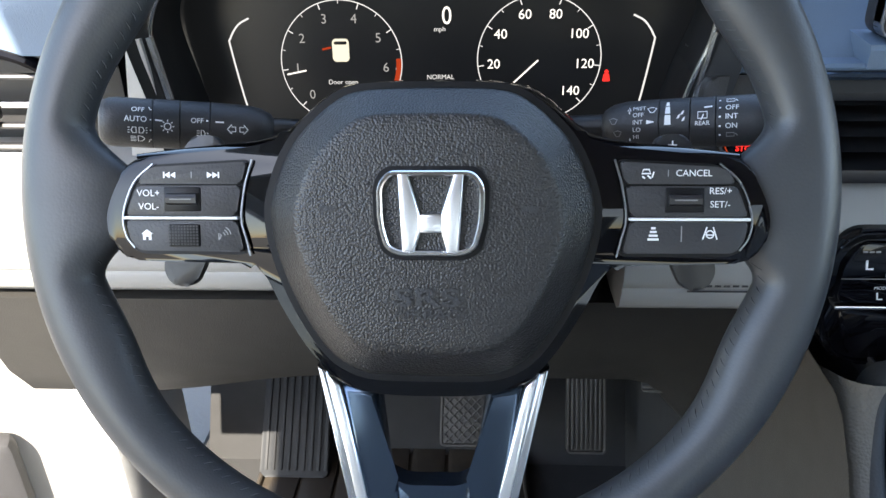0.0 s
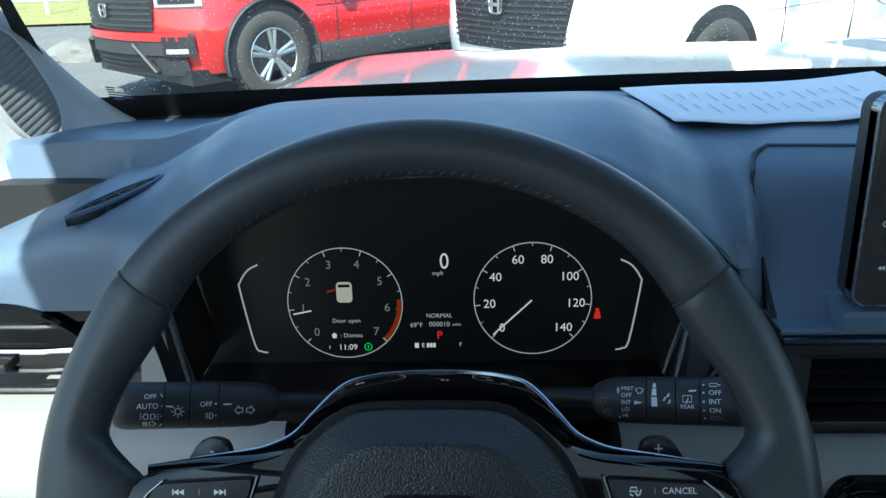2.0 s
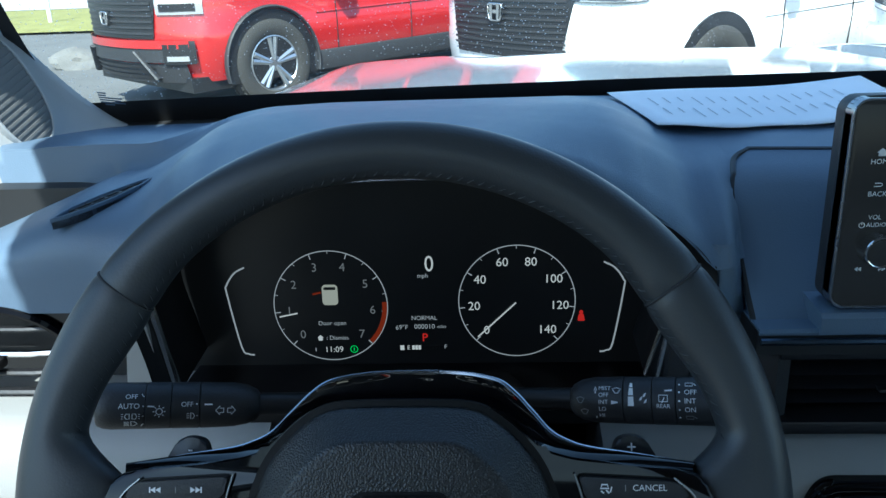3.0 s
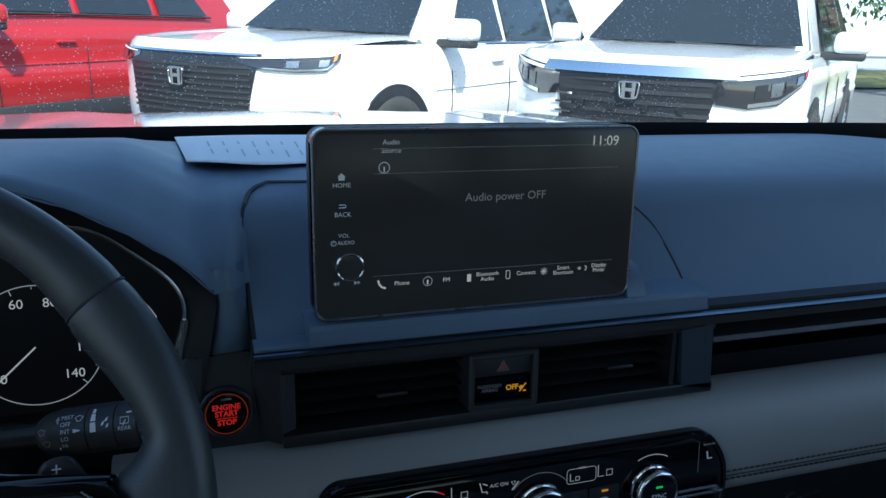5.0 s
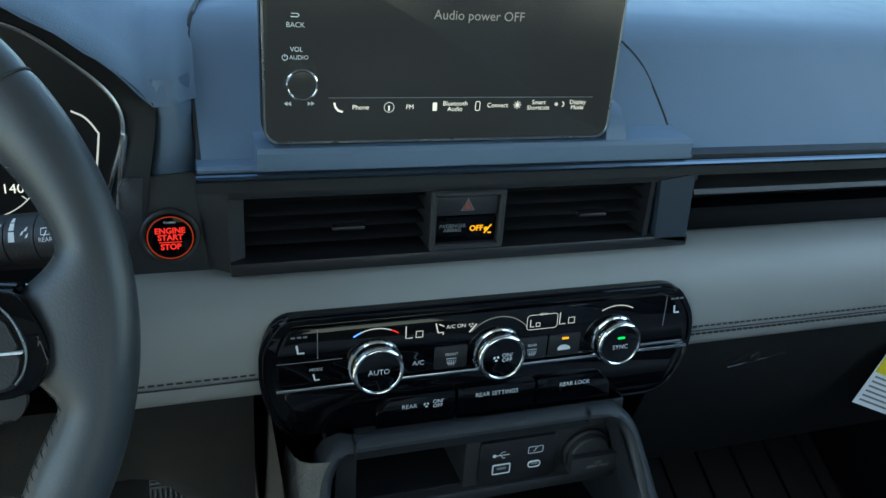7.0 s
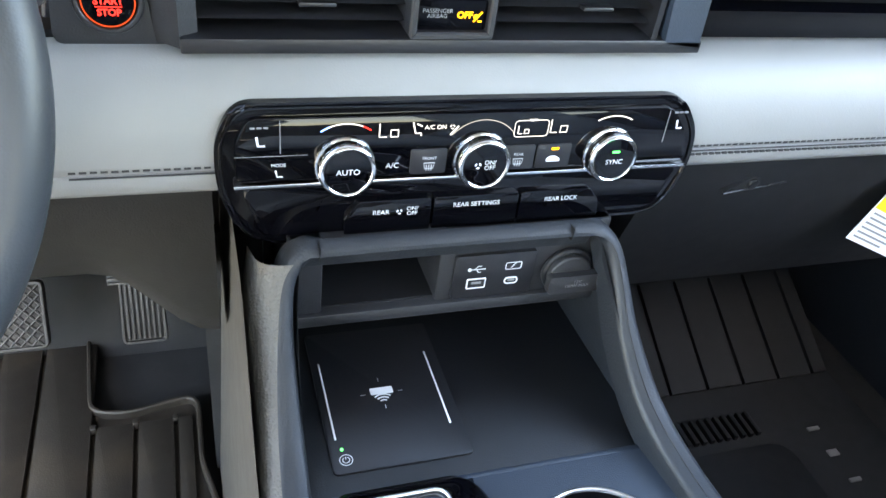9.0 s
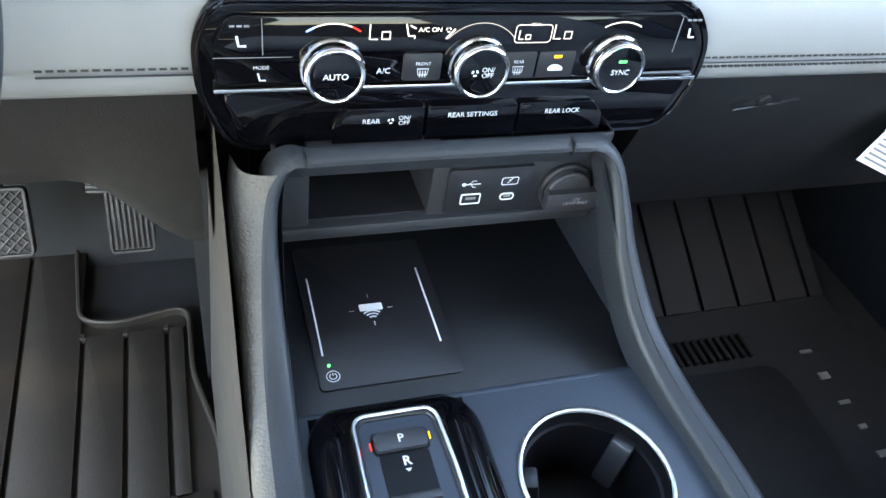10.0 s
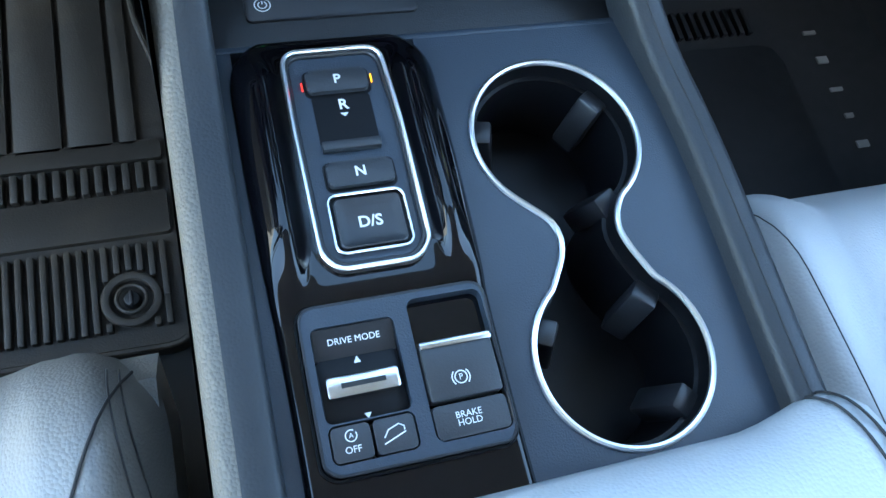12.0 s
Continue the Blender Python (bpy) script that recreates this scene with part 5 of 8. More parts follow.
wpart("bottom_bar", box(0.232, 0.602, 0.534, 0.60, 1.0560, 1.0660, 0.0015), SATIN, vents)
wpart("end_left", loft([[(0.212, 0.556, z), (0.232, 0.538, z), (0.243, 0.545, z), (0.243, 0.60, z), (0.212, 0.60, z)] for z in (1.058, 1.121)], closed=True, caps=True), PLASTIC, vents, "slanted end piece")
bm = bmesh.new()
loft([[(0.570, 0.534, 1.064), (0.600, 0.534, 1.060), (0.602, 0.60, 1.060), (0.572, 0.60, 1.064)], [(0.566, 0.534, 1.115), (0.597, 0.534, 1.119), (0.60, 0.60, 1.119), (0.57, 0.60, 1.115)]], closed=True, caps=True, bm=bm)
wpart("end_right", bm, CONSOLE, vents, "slanted charcoal end piece")
for x0, x1 in ((0.238, 0.374), (0.434, 0.573)):
    for k in range(4):
        z = 1.0745 + k * 0.0108
        s = wpart("slat", profile_x([(0.546, z), (0.550, z + 0.0018), (0.575, z + 0.0026), (0.575, z + 0.0006)], x0, x1), SATIN, vents)
    wpart("slat_tab", box((x0 + x1) / 2 - 0.012 + 0.010, (x0 + x1) / 2 + 0.022, 0.541, 0.552, 1.0840, 1.0870, 0.001), SATIN, vents)
    for k in range(7):
        wpart("vane", box(x0 + 0.012 + k * 0.0185, x0 + 0.0135 + k * 0.0185, 0.580, 0.606, 1.068, 1.112), SATIN, vents)
haz = thing("hazard_switch", pose(0.404, 0.540, 1.0905, 90, 0, 0), "black hazard switch panel with amber airbag light", "switch")
part("frame", hollow(rrect(-0.0295, 0.0295, -0.024, 0.0235, 0.003), 0.005, -0.04, 0.0085), PLASTIC, haz, "raised frame")
hz = part("hazard_button", flat(rrect(-0.0240, 0.0240, 0.0030, 0.0180, 0.0015), -0.02, 0.0040, 0.001), SATIN, haz)
stroke(hz, [(-0.0050, 0.0068), (0.0050, 0.0068), (0.0, 0.0155)], 0.0010, 0.0044, DIMINK, "triangle", closed=True)
part("triangle_fill", flat([(-0.0040, 0.0074), (0.0040, 0.0074), (0.0, 0.0142)], 0.0036, 0.0042), material("dull_red", (0.22, 0.05, 0.04), 0.5), hz)
pl_ = part("indicator_plate", flat(rrect(-0.0240, 0.0240, -0.0185, 0.0015, 0.0015), -0.02, 0.0034, 0.001), GLOSS, haz)
words("PASSENGER\nAIRBAG", 0.0040, -0.0105, -0.0075, 0.0037, DIMINK, pl_)
words("OFF", 0.0062, 0.0085, -0.0085, 0.0037, GLOWAMBER, pl_, thick=0.0002)
part("airbag_symbol", cyl(0.0165, -0.0095, 0.0032, 0.0037, 0.0018, seg=12), GLOWAMBER, pl_)
stroke(pl_, [(0.0150, -0.0128), (0.0205, -0.0060)], 0.0012, 0.0037, GLOWAMBER)
stroke(pl_, [(0.0180, -0.0125), (0.0208, -0.0125)], 0.0012, 0.0037, GLOWAMBER)

# start button panel
stp = thing("start_button", pose(0.194, 0.550, 1.083, 90 - 6, 0, 0), "round engine start button lit red", "button")
part("panel", flat(rounded([(-0.030, 0.040), (0.020, 0.044), (0.045, 0.030), (0.040, -0.028), (-0.034, -0.028)], 0.008)[::-1], -0.05, -0.003, 0.002), PLASTIC, stp, "black surround panel")
part("ring", ring(0, 0, 0.0, 0.0180, 0.0022, 48, 10), SATIN, stp)
btn = part("button", cyl(0, 0, -0.004, 0.0022, 0.0160, seg=48, bevel=0.0012), GLOSS, stp, "glossy black push button")
stroke(btn, arc(0, 0, 0.0148, 0, 360, 48), 0.0008, 0.0026, GLOWDARKRED, "glow_ring", closed=True)
words("ENGINE", 0.0056, 0, 0.0048, 0.0026, GLOWRED, btn, thick=0.0002)
words("START", 0.0056, 0, 0.0000, 0.0026, GLOWRED, btn, thick=0.0002)
words("STOP", 0.0056, 0, -0.0066, 0.0026, GLOWRED, btn, thick=0.0002)
stroke(btn, [(-0.0075, -0.0032), (0.0075, -0.0032)], 0.0006, 0.0026, GLOWRED)
part("lamp_mark", box(-0.004, 0.004, 0.0098, 0.0114, 0.0016, 0.0026, 0.0004), DARKSILVER, btn)

# dark slot and blade along the passenger side
slot = thing("passenger_vent", pose(0.9, 0.56, 1.06), "long black slotted vent panel", "air vent")
wpart("slot_back", box(0.602, 1.24, 0.575, 0.62, 1.054, 1.128), VENT, slot)
wpart("slot_panel", profile_x([(0.556, 1.060), (0.545, 1.085), (0.560, 1.088), (0.58, 1.060)], 0.604, 1.24), GLOSS, slot)
wpart("slot_blade", profile_x([(0.540, 1.099), (0.542, 1.103), (0.575, 1.108), (0.575, 1.100)], 0.604, 1.20), PLASTIC, slot, "slim grey blade")
wpart("slot_top", profile_x([(0.545, 1.114), (0.545, 1.122), (0.58, 1.122), (0.58, 1.114)], 0.604, 1.24), SATIN, slot)

# ---- climate panel ----
cl = thing("climate_panel", pose(0.428, 0.511, 0.980, 90 - 3, 0, 0), "gloss black climate control panel with three chrome knobs", "control panel")
Cx = lambda x: x - 0.428
Cz = lambda z: z - 0.980
outl = rounded([(Cx(0.262), Cz(1.031)), (Cx(0.585), Cz(1.031)), (Cx(0.605), Cz(1.002)), (Cx(0.607), Cz(0.974)), (Cx(0.592), Cz(0.931)), (Cx(0.267), Cz(0.928)), (Cx(0.249), Cz(0.972)), (Cx(0.249), Cz(1.008))], 0.020, 6)[::-1]
part("bezel", flat([(x * 1.012, y * 1.03) for x, y in outl], -0.05, 0.000, 0.004, 3), PIANO, cl, "gloss black bezel")
part("bezel_edge", tube([(x * 0.992, y * 0.975, 0.0005) for x, y in outl], 0.0012, 6, closed=True), PIANO, cl)
up = rounded([(Cx(0.268), Cz(1.024)), (Cx(0.578), Cz(1.024)), (Cx(0.597), Cz(0.999)), (Cx(0.599), Cz(0.9785)), (Cx(0.259), Cz(0.9785)), (Cx(0.260), Cz(1.008))], 0.006)[::-1]
fp = part("front_plate", flat(up, -0.004, 0.004, 0.001), PIANO, cl, "gloss black upper plate")
part("chrome_line", box(Cx(0.258), Cx(0.601), Cz(0.9745), Cz(0.9772), -0.002, 0.0062, 0.0008), SILVER, cl, "satin chrome line")
wing = rounded([(Cx(0.262), Cz(0.9735)), (Cx(0.598), Cz(0.9735)), (Cx(0.586), Cz(0.938)), (Cx(0.276), Cz(0.934))], 0.008)[::-1]
part("lower_plate", flat(wing, -0.004, 0.0022, 0.002), PIANO, cl)
keys = [(0.332, 0.395), (0.397, 0.463), (0.465, 0.532)]
for i, (x0, x1) in enumerate(keys):
    o = [(Cx(x0) + (0.010 if i == 0 else 0), Cz(0.960)), (Cx(x1) - (0.010 if i == 2 else 0), Cz(0.960)), (Cx(x1), Cz(0.948)), (Cx(x1), Cz(0.932)), (Cx(x0), Cz(0.932)), (Cx(x0), Cz(0.948))]
    k = part("rear_key", flat(rounded(o, 0.002)[::-1], -0.004, 0.0058, 0.001), PIANO, cl, "gloss black key")
    if i == 0:
        words("REAR", 0.0052, Cx(0.358), Cz(0.9500), 0.0061, INK, k)
        words("ON/\nOFF", 0.0046, Cx(0.381), Cz(0.9500), 0.0061, INK, k)
        for q in range(3):
            stroke(k, arc(Cx(0.3715), Cz(0.9500), 0.0016, q * 120, q * 120 + 70, 5), 0.0012, 0.0061, INK)
    else:
        words(("REAR SETTINGS", "REAR LOCK")[i - 1], 0.0052, Cx((x0 + x1) / 2), Cz(0.9525), 0.0061, INK, k)


def knob(x, label):
    k = part("knob", cyl(Cx(x), Cz(0.989), 0.003, 0.0155, 0.0180, 0.0168, seg=56, bevel=0.001), PIANO, cl, "round control knob")
    part("knob_base", ring(Cx(x), Cz(0.989), 0.0050, 0.0192, 0.0016, 56, 8), CHROME, k, "chrome base ring")
    bm = bmesh.new()
    for r, z, t in ((0.0182, 0.0134, 0.0022),):
        ring(Cx(x), Cz(0.989), z, r - 0.0008, t, 64, 12, 1.2, bm=bm)
    part("knob_ring", bm, CHROME, k, "polished chrome ring")
    return k


k1, k2, k3 = knob(0.331, ""), knob(0.428, ""), knob(0.530, "")
ZK = 0.0159
words("AUTO", 0.0058, Cx(0.331), Cz(0.989), ZK, INK, k1)
words("ON/\nOFF", 0.0048, Cx(0.4315), Cz(0.9895), ZK, INK, k2)
for q in range(3):
    stroke(k2, arc(Cx(0.4225), Cz(0.9895), 0.0018, q * 120, q * 120 + 70, 5), 0.0014, ZK, INK)
words("SYNC", 0.0056, Cx(0.530), Cz(0.9872), ZK, INK, k3)
part("sync_lamp", box(Cx(0.530) - 0.003, Cx(0.530) + 0.003, Cz(0.9945), Cz(0.9962), ZK - 0.0008, ZK), GLOWGREEN, k3)
ZP = 0.0044
for x in (0.331, 0.530):
    stroke(fp, arc(Cx(x), Cz(0.989), 0.0300, 62, 118, 14), 0.0008, ZP, GLOWDIM)
stroke(fp, arc(Cx(0.331), Cz(0.989), 0.0300, 112, 124, 4), 0.0010, ZP + 0.0001, material("blue_mark", (0.1, 0.25, 0.9), 0.6, emit=0.5))
stroke(fp, arc(Cx(0.331), Cz(0.989), 0.0300, 56, 68, 4), 0.0010, ZP + 0.0001, GLOWRED)
stroke(fp, arc(Cx(0.428), Cz(0.989), 0.0300, 40, 140, 24), 0.0005, ZP, GLOWFAINT)
stroke(fp, [(Cx(0.4035), Cz(1.0085)), (Cx(0.409), Cz(1.0150))], 0.0012, ZP, GLOWDIM)


def seven(x, z, parent, mat, s=1.0):
    """A seven-segment Lo."""
    stroke(parent, [(x, z + 0.0050 * s), (x, z - 0.0050 * s), (x + 0.0052 * s, z - 0.0050 * s)], 0.0008, ZP, mat)
    stroke(parent, [(x + 0.0078 * s, z), (x + 0.0130 * s, z), (x + 0.0130 * s, z - 0.0050 * s), (x + 0.0078 * s, z - 0.0050 * s)], 0.0008, ZP, mat, closed=True)


seven(Cx(0.3535), Cz(1.0135), fp, GLOWDIM)
seven(Cx(0.4790), Cz(1.0125), fp, GLOWDIM)
stroke(fp, rrect(Cx(0.4510), Cx(0.4770), Cz(1.0050), Cz(1.0175), 0.0025, 3), 0.0005, ZP, GLOWDIM, closed=True)
seven(Cx(0.4540), Cz(1.0105), fp, GLOWDIM, 0.62)
words("REAR", 0.0028, Cx(0.4645), Cz(1.0178), ZP + 0.0003, GLOWDIM, fp)
words("A/C ON", 0.0044, Cx(0.3925), Cz(1.0145), ZP, GLOWDIM, fp)
for q in range(3):
    stroke(fp, arc(Cx(0.4045), Cz(1.0145), 0.0014, q * 120, q * 120 + 70, 5), 0.0008, ZP, GLOWDIM)
stroke(fp, [(Cx(0.3765), Cz(1.0185)), (Cx(0.3785), Cz(1.0105)), (Cx(0.3825), Cz(1.0105)), (Cx(0.3825), Cz(1.0085))], 0.0010, ZP, GLOWDIM)
stroke(fp, [(Cx(0.3790), Cz(1.0175)), (Cx(0.3830), Cz(1.0155))], 0.0009, ZP, GLOWDIM)
# touch areas
for x0, x1, z0, z1 in ((0.288, 0.2885, 0.999, 1.022), (0.575, 0.5755, 0.996, 1.022)):
    part("divider", box(Cx(x0), Cx(x1), Cz(z0), Cz(z1), 0.003, 0.0043), DIMINK, fp)
stroke(fp, [(Cx(0.259), Cz(0.9975)), (Cx(0.306), Cz(0.9975))], 0.0005, ZP, DIMINK)
words("A/C", 0.0056, Cx(0.3640), Cz(0.9865), ZP, INK, fp)
words("MODE", 0.0034, Cx(0.2870), Cz(0.9905), ZP, INK, fp)
stroke(fp, [(Cx(0.285), Cz(0.987)), (Cx(0.286), Cz(0.982)), (Cx(0.2895), Cz(0.982))], 0.0012, ZP, INK)
for x, tx in ((0.3900, "FRONT"), (0.4570, "REAR")):
    ky = part("demist_key", flat(rrect(Cx(x) - 0.0135, Cx(x) + 0.0125, Cz(0.9795), Cz(0.9985), 0.0015), 0.003, 0.0052, 0.0006), SATIN, fp)
    words(tx, 0.0032, Cx(x), Cz(0.9915), 0.0055, INK, ky)
    stroke(ky, [(Cx(x) - 0.0038, Cz(0.9880)), (Cx(x) + 0.0038, Cz(0.9880)), (Cx(x) + 0.0030, Cz(0.9838)), (Cx(x) - 0.0030, Cz(0.9838))], 0.0007, 0.0055, INK, closed=True)
    for q in (-1, 0, 1):
        stroke(ky, [(Cx(x) + q * 0.0018, Cz(0.9820)), (Cx(x) + q * 0.0018, Cz(0.9868))], 0.0006, 0.0055, INK)
ky = part("recirculation_key", flat(rrect(Cx(0.4715), Cx(0.4985), Cz(0.9795), Cz(0.9985), 0.0015), 0.003, 0.0052, 0.0006), SATIN, fp)
part("car_mark", flat(rounded([(Cx(0.4795), Cz(0.9845)), (Cx(0.4795), Cz(0.9870)), (Cx(0.4820), Cz(0.9890)), (Cx(0.4865), Cz(0.9890)), (Cx(0.4905), Cz(0.9868)), (Cx(0.4905), Cz(0.9845))], 0.0008)[::-1], 0.005, 0.0055), INK, ky)
part("lamp", box(Cx(0.4825), Cx(0.4882), Cz(0.9940), Cz(0.9958), 0.005, 0.0056), GLOWAMBER, ky)
for x, z in ((0.2755, 1.0075), (0.5855, 1.0100)):
    stroke(fp, [(Cx(x) - 0.0022, Cz(z) + 0.0040), (Cx(x) - 0.0012, Cz(z) - 0.0025), (Cx(x) + 0.0032, Cz(z) - 0.0025)], 0.0016, ZP, INK, "seat_mark")
    for q in range(3):
        part("level_bar", box(Cx(x) - 0.0060 + q * 0.0042, Cx(x) - 0.0030 + q * 0.0042, Cz(z) + 0.0095, Cz(z) + 0.0107, 0.0036, ZP), DIMINK, fp)

# ---- centre console ----
con = thing("centre_console", pose(0.428, 0.30, 0.45), "charcoal centre console with cup holders and phone tray", "console")
KX = 0.428
TOP = 0.79
# side walls under the rails; door light is put into the near one's lighter grey
wall = [(-0.10, 0.436), (-0.10, 0.775), (0.36, 0.775), (0.42, 0.80), (0.465, 0.85), (0.485, 0.90), (0.50, 0.93), (0.60, 0.935), (0.70, 0.90), (0.72, 0.436)]
rows = []
for y in (-0.12, 0.05, 0.2, 0.34, 0.40, 0.438, 0.46, 0.475, 0.50, 0.56, 0.62, 0.72):
    zt_ = 0.792 if y < 0.345 else 0.792 + 0.135 * step(y, 0.345, 0.48)
    rows.append([(0.2575 - 0.0220 * (1 - k) ** 1.3, y, 0.437 + (zt_ - 0.437) * k) for k in (q / 8 for q in range(9))])
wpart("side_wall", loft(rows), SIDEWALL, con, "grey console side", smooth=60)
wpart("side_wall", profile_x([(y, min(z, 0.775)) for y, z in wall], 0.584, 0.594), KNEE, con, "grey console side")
# one soft frame: up the left side, over the tray and down the right side
frame_path = smoothpath([(0.279, -0.12, 0.802), (0.279, 0.10, 0.802), (0.279, 0.27, 0.802), (0.279, 0.345, 0.806), (0.280, 0.400, 0.826), (0.281, 0.438, 0.866), (0.283, 0.460, 0.900), (0.288, 0.473, 0.922),
                         (0.300, 0.479, 0.9355), (0.320, 0.480, 0.9385), (0.43, 0.480, 0.939), (0.505, 0.480, 0.9385), (0.526, 0.479, 0.9355), (0.539, 0.473, 0.922), (0.545, 0.459, 0.898), (0.550, 0.436, 0.864), (0.560, 0.400, 0.826), (0.570, 0.350, 0.806),
                         (0.577, 0.27, 0.802), (0.577, 0.10, 0.802), (0.577, -0.12, 0.802)], 6)
rows, ups = [], []
for i, p in enumerate(frame_path):
    t = (frame_path[min(i + 1, len(frame_path) - 1)] - frame_path[max(i - 1, 0)]).normalized()
    k = step(p.z, 0.80, 0.93)
    side_ = 1 if p.x < 0.428 else -1
    over = step(p.x, 0.285, 0.315) * (1 - step(p.x, 0.515, 0.541)) * step(p.z, 0.90, 0.93)
    inn = Vector((side_ * (1 - over), 0, -over))
    inn = (inn - t * inn.dot(t)).normalized()
    up_ = inn.cross(t)
    if up_.z - up_.y < 0:
        up_ = -up_
    wd = 0.0125 - 0.0055 * k - 0.0028 * over
    deep = 0.028 - 0.020 * over
    sec = [(-wd, -deep), (-wd, -0.003), (-wd + 0.003, 0.002), (-wd + 0.007, 0.0035), (wd - 0.004, 0.0030), (wd - 0.001, 0.0008), (wd, -0.003), (wd, -deep)]
    rows.append([tuple(p + inn * a_ + up_ * b_) for a_, b_ in sec])
    ups.append(up_)
side_rows = []
for i in range(len(rows)):
    if frame_path[i].x < 0.294:
        q, u_ = Vector(rows[i][2]), ups[i]
        wide_ = 1 + 0.8 * step(q.z, 0.84, 0.93)
        side_rows.append([tuple(q + Vector((a_ * (wide_ if a_ < 0 else 1), 0, 0)) + u_ * b_) for a_, b_ in ((0.0024, 0.0012), (-0.0010, 0.0012), (-0.0045, 0.0002), (-0.0078, -0.0032), (-0.0102, -0.0095), (-0.0112, -0.0200), (-0.0116, -0.0500))])
wpart("rail_side", loft(side_rows), RAILSIDE, con, "pebbled outer side of the frame, door light in its pale tan", smooth=60)
seam_ = [tuple((Vector(rows[i][3]) + Vector(rows[i][4])) / 2 + Vector((0, -0.0002, 0.0003))) for i in range(len(rows)) if frame_path[i].x > 0.53]
wpart("rail_seam", tube(seam_, 0.0006, 5), SEAMTHREAD, con, "dark stitched seam")
wpart("frame_rail", loft(rows), RAIL, con, "pebbled charcoal frame round the tray", smooth=60)
wpart("arch_back", profile_x([(0.484, 0.934), (0.515, 0.924), (0.56, 0.915), (0.56, 0.905), (0.490, 0.918)], 0.300, 0.522), RAIL, con)
for x in (KX - 0.118, KX + 0.072):
    wpart("arch_seam", box(x, x + 0.0012, 0.4762, 0.486, 0.932, 0.9432), VENT, con)
# tray and walls of the bin
wpart("tray", box(0.275, 0.588, 0.386, 0.60, 0.772, 0.7885, 0.002), SHELF, con, "black rubber phone tray")
bm = bmesh.new()
loft([[(0.290, 0.36, 0.785), (0.290, 0.62, 0.785)], [(0.291, 0.412, 0.835), (0.291, 0.62, 0.835)], [(0.292, 0.440, 0.872), (0.292, 0.62, 0.872)], [(0.294, 0.464, 0.905), (0.294, 0.62, 0.905)], [(0.297, 0.478, 0.928), (0.297, 0.62, 0.928)]], bm=bm)
wpart("tray_wall", bm, RAIL, con, "grey inner wall")
bm = bmesh.new()
loft([[(0.568, 0.36, 0.785), (0.562, 0.46, 0.785), (0.560, 0.62, 0.785)], [(0.553, 0.412, 0.835), (0.550, 0.47, 0.835), (0.550, 0.62, 0.835)], [(0.541, 0.440, 0.872), (0.543, 0.48, 0.872), (0.545, 0.62, 0.872)], [(0.534, 0.464, 0.905), (0.536, 0.49, 0.905), (0.538, 0.62, 0.905)], [(0.528, 0.478, 0.928), (0.530, 0.49, 0.928), (0.532, 0.62, 0.928)]], bm=bm)
wpart("tray_wall", bm, RAIL, con, "grey inner wall")
wpart("tray_back", box(0.285, 0.58, 0.60, 0.61, 0.77, 0.95), VENT, con)
# shelf with pocket and sockets
BX0, BX1, BZ0, BZ1 = 0.292, 0.546, 0.856, 0.934
wpart("socket_shelf_top", box(BX0, BX1, 0.500, 0.60, 0.914, 0.934, 0.001), PLASTIC, con)
wpart("socket_shelf_base", box(BX0, BX1, 0.494, 0.60, 0.854, 0.866, 0.003), PLASTIC, con)
wpart("pocket_side", box(BX0, 0.317, 0.498, 0.60, 0.860, 0.934, 0.002), PLASTIC, con)
wpart("pocket_floor", box(0.317, 0.408, 0.503, 0.60, 0.866, 0.868), VENT, con)
wpart("socket_panel", box(0.406, BX1, 0.499, 0.60, 0.862, 0.934, 0.002), PLASTIC, con)
# USB plate
usb = thing("usb_panel", pose(0.452, 0.4985, 0.889, 90, 0, 0), "black socket plate with two USB ports", "socket")
part("plate", flat(rrect(-0.034, 0.034, -0.021, 0.021, 0.003), -0.004, 0.0030, 0.001), SATIN, usb)
for x, w, h, nm in ((-0.0145, 0.0080, 0.0050, "usb_port"), (0.0150, 0.0058, 0.0033, "usb_c_port")):
    p = part(nm, hollow(rrect(x - w, x + w, -0.0065 - h, -0.0065 + h, 0.0012 if w > 0.007 else 0.003), 0.0010, 0.001, 0.0040), INK, usb, "pale port outline")
    part("port_hole", flat(rrect(x - w + 0.001, x + w - 0.001, -0.0065 - h + 0.001, -0.0065 + h - 0.001, 0.001), 0.002, 0.0034), VENT, p)
    part("port_tongue", box(x - w * 0.5, x + w * 0.5, -0.0068, -0.0048, 0.003, 0.0038), DIMINK, p)
stroke(usb, [(-0.0215, 0.0075), (-0.0085, 0.0075)], 0.0008, 0.0033, INK)
stroke(usb, [(-0.0175, 0.0075), (-0.0150, 0.0105), (-0.0120, 0.0105)], 0.0007, 0.0033, INK)
stroke(usb, [(-0.0160, 0.0075), (-0.0140, 0.0045), (-0.0120, 0.0045)], 0.0007, 0.0033, INK)
part("usb_mark", cyl(-0.0215, 0.0075, 0.0028, 0.0034, 0.0016, seg=12), INK, usb)
stroke(usb, rrect(0.0085, 0.0215, 0.0050, 0.0115, 0.001, 2), 0.0007, 0.0033, INK, closed=True)
stroke(usb, [(0.0130, 0.0065), (0.0155, 0.0090), (0.0145, 0.0090), (0.0170, 0.0108)], 0.0007, 0.0033, INK)
# 12 V socket with its cap
soc = thing("power_socket", pose(0.5155, 0.497, 0.887, 90, 0, 0), "black twelve-volt socket with its cap closed", "socket")
part("socket_ring", ring(0, 0, 0.001, 0.0195, 0.0028, 40, 10), SATIN, soc)
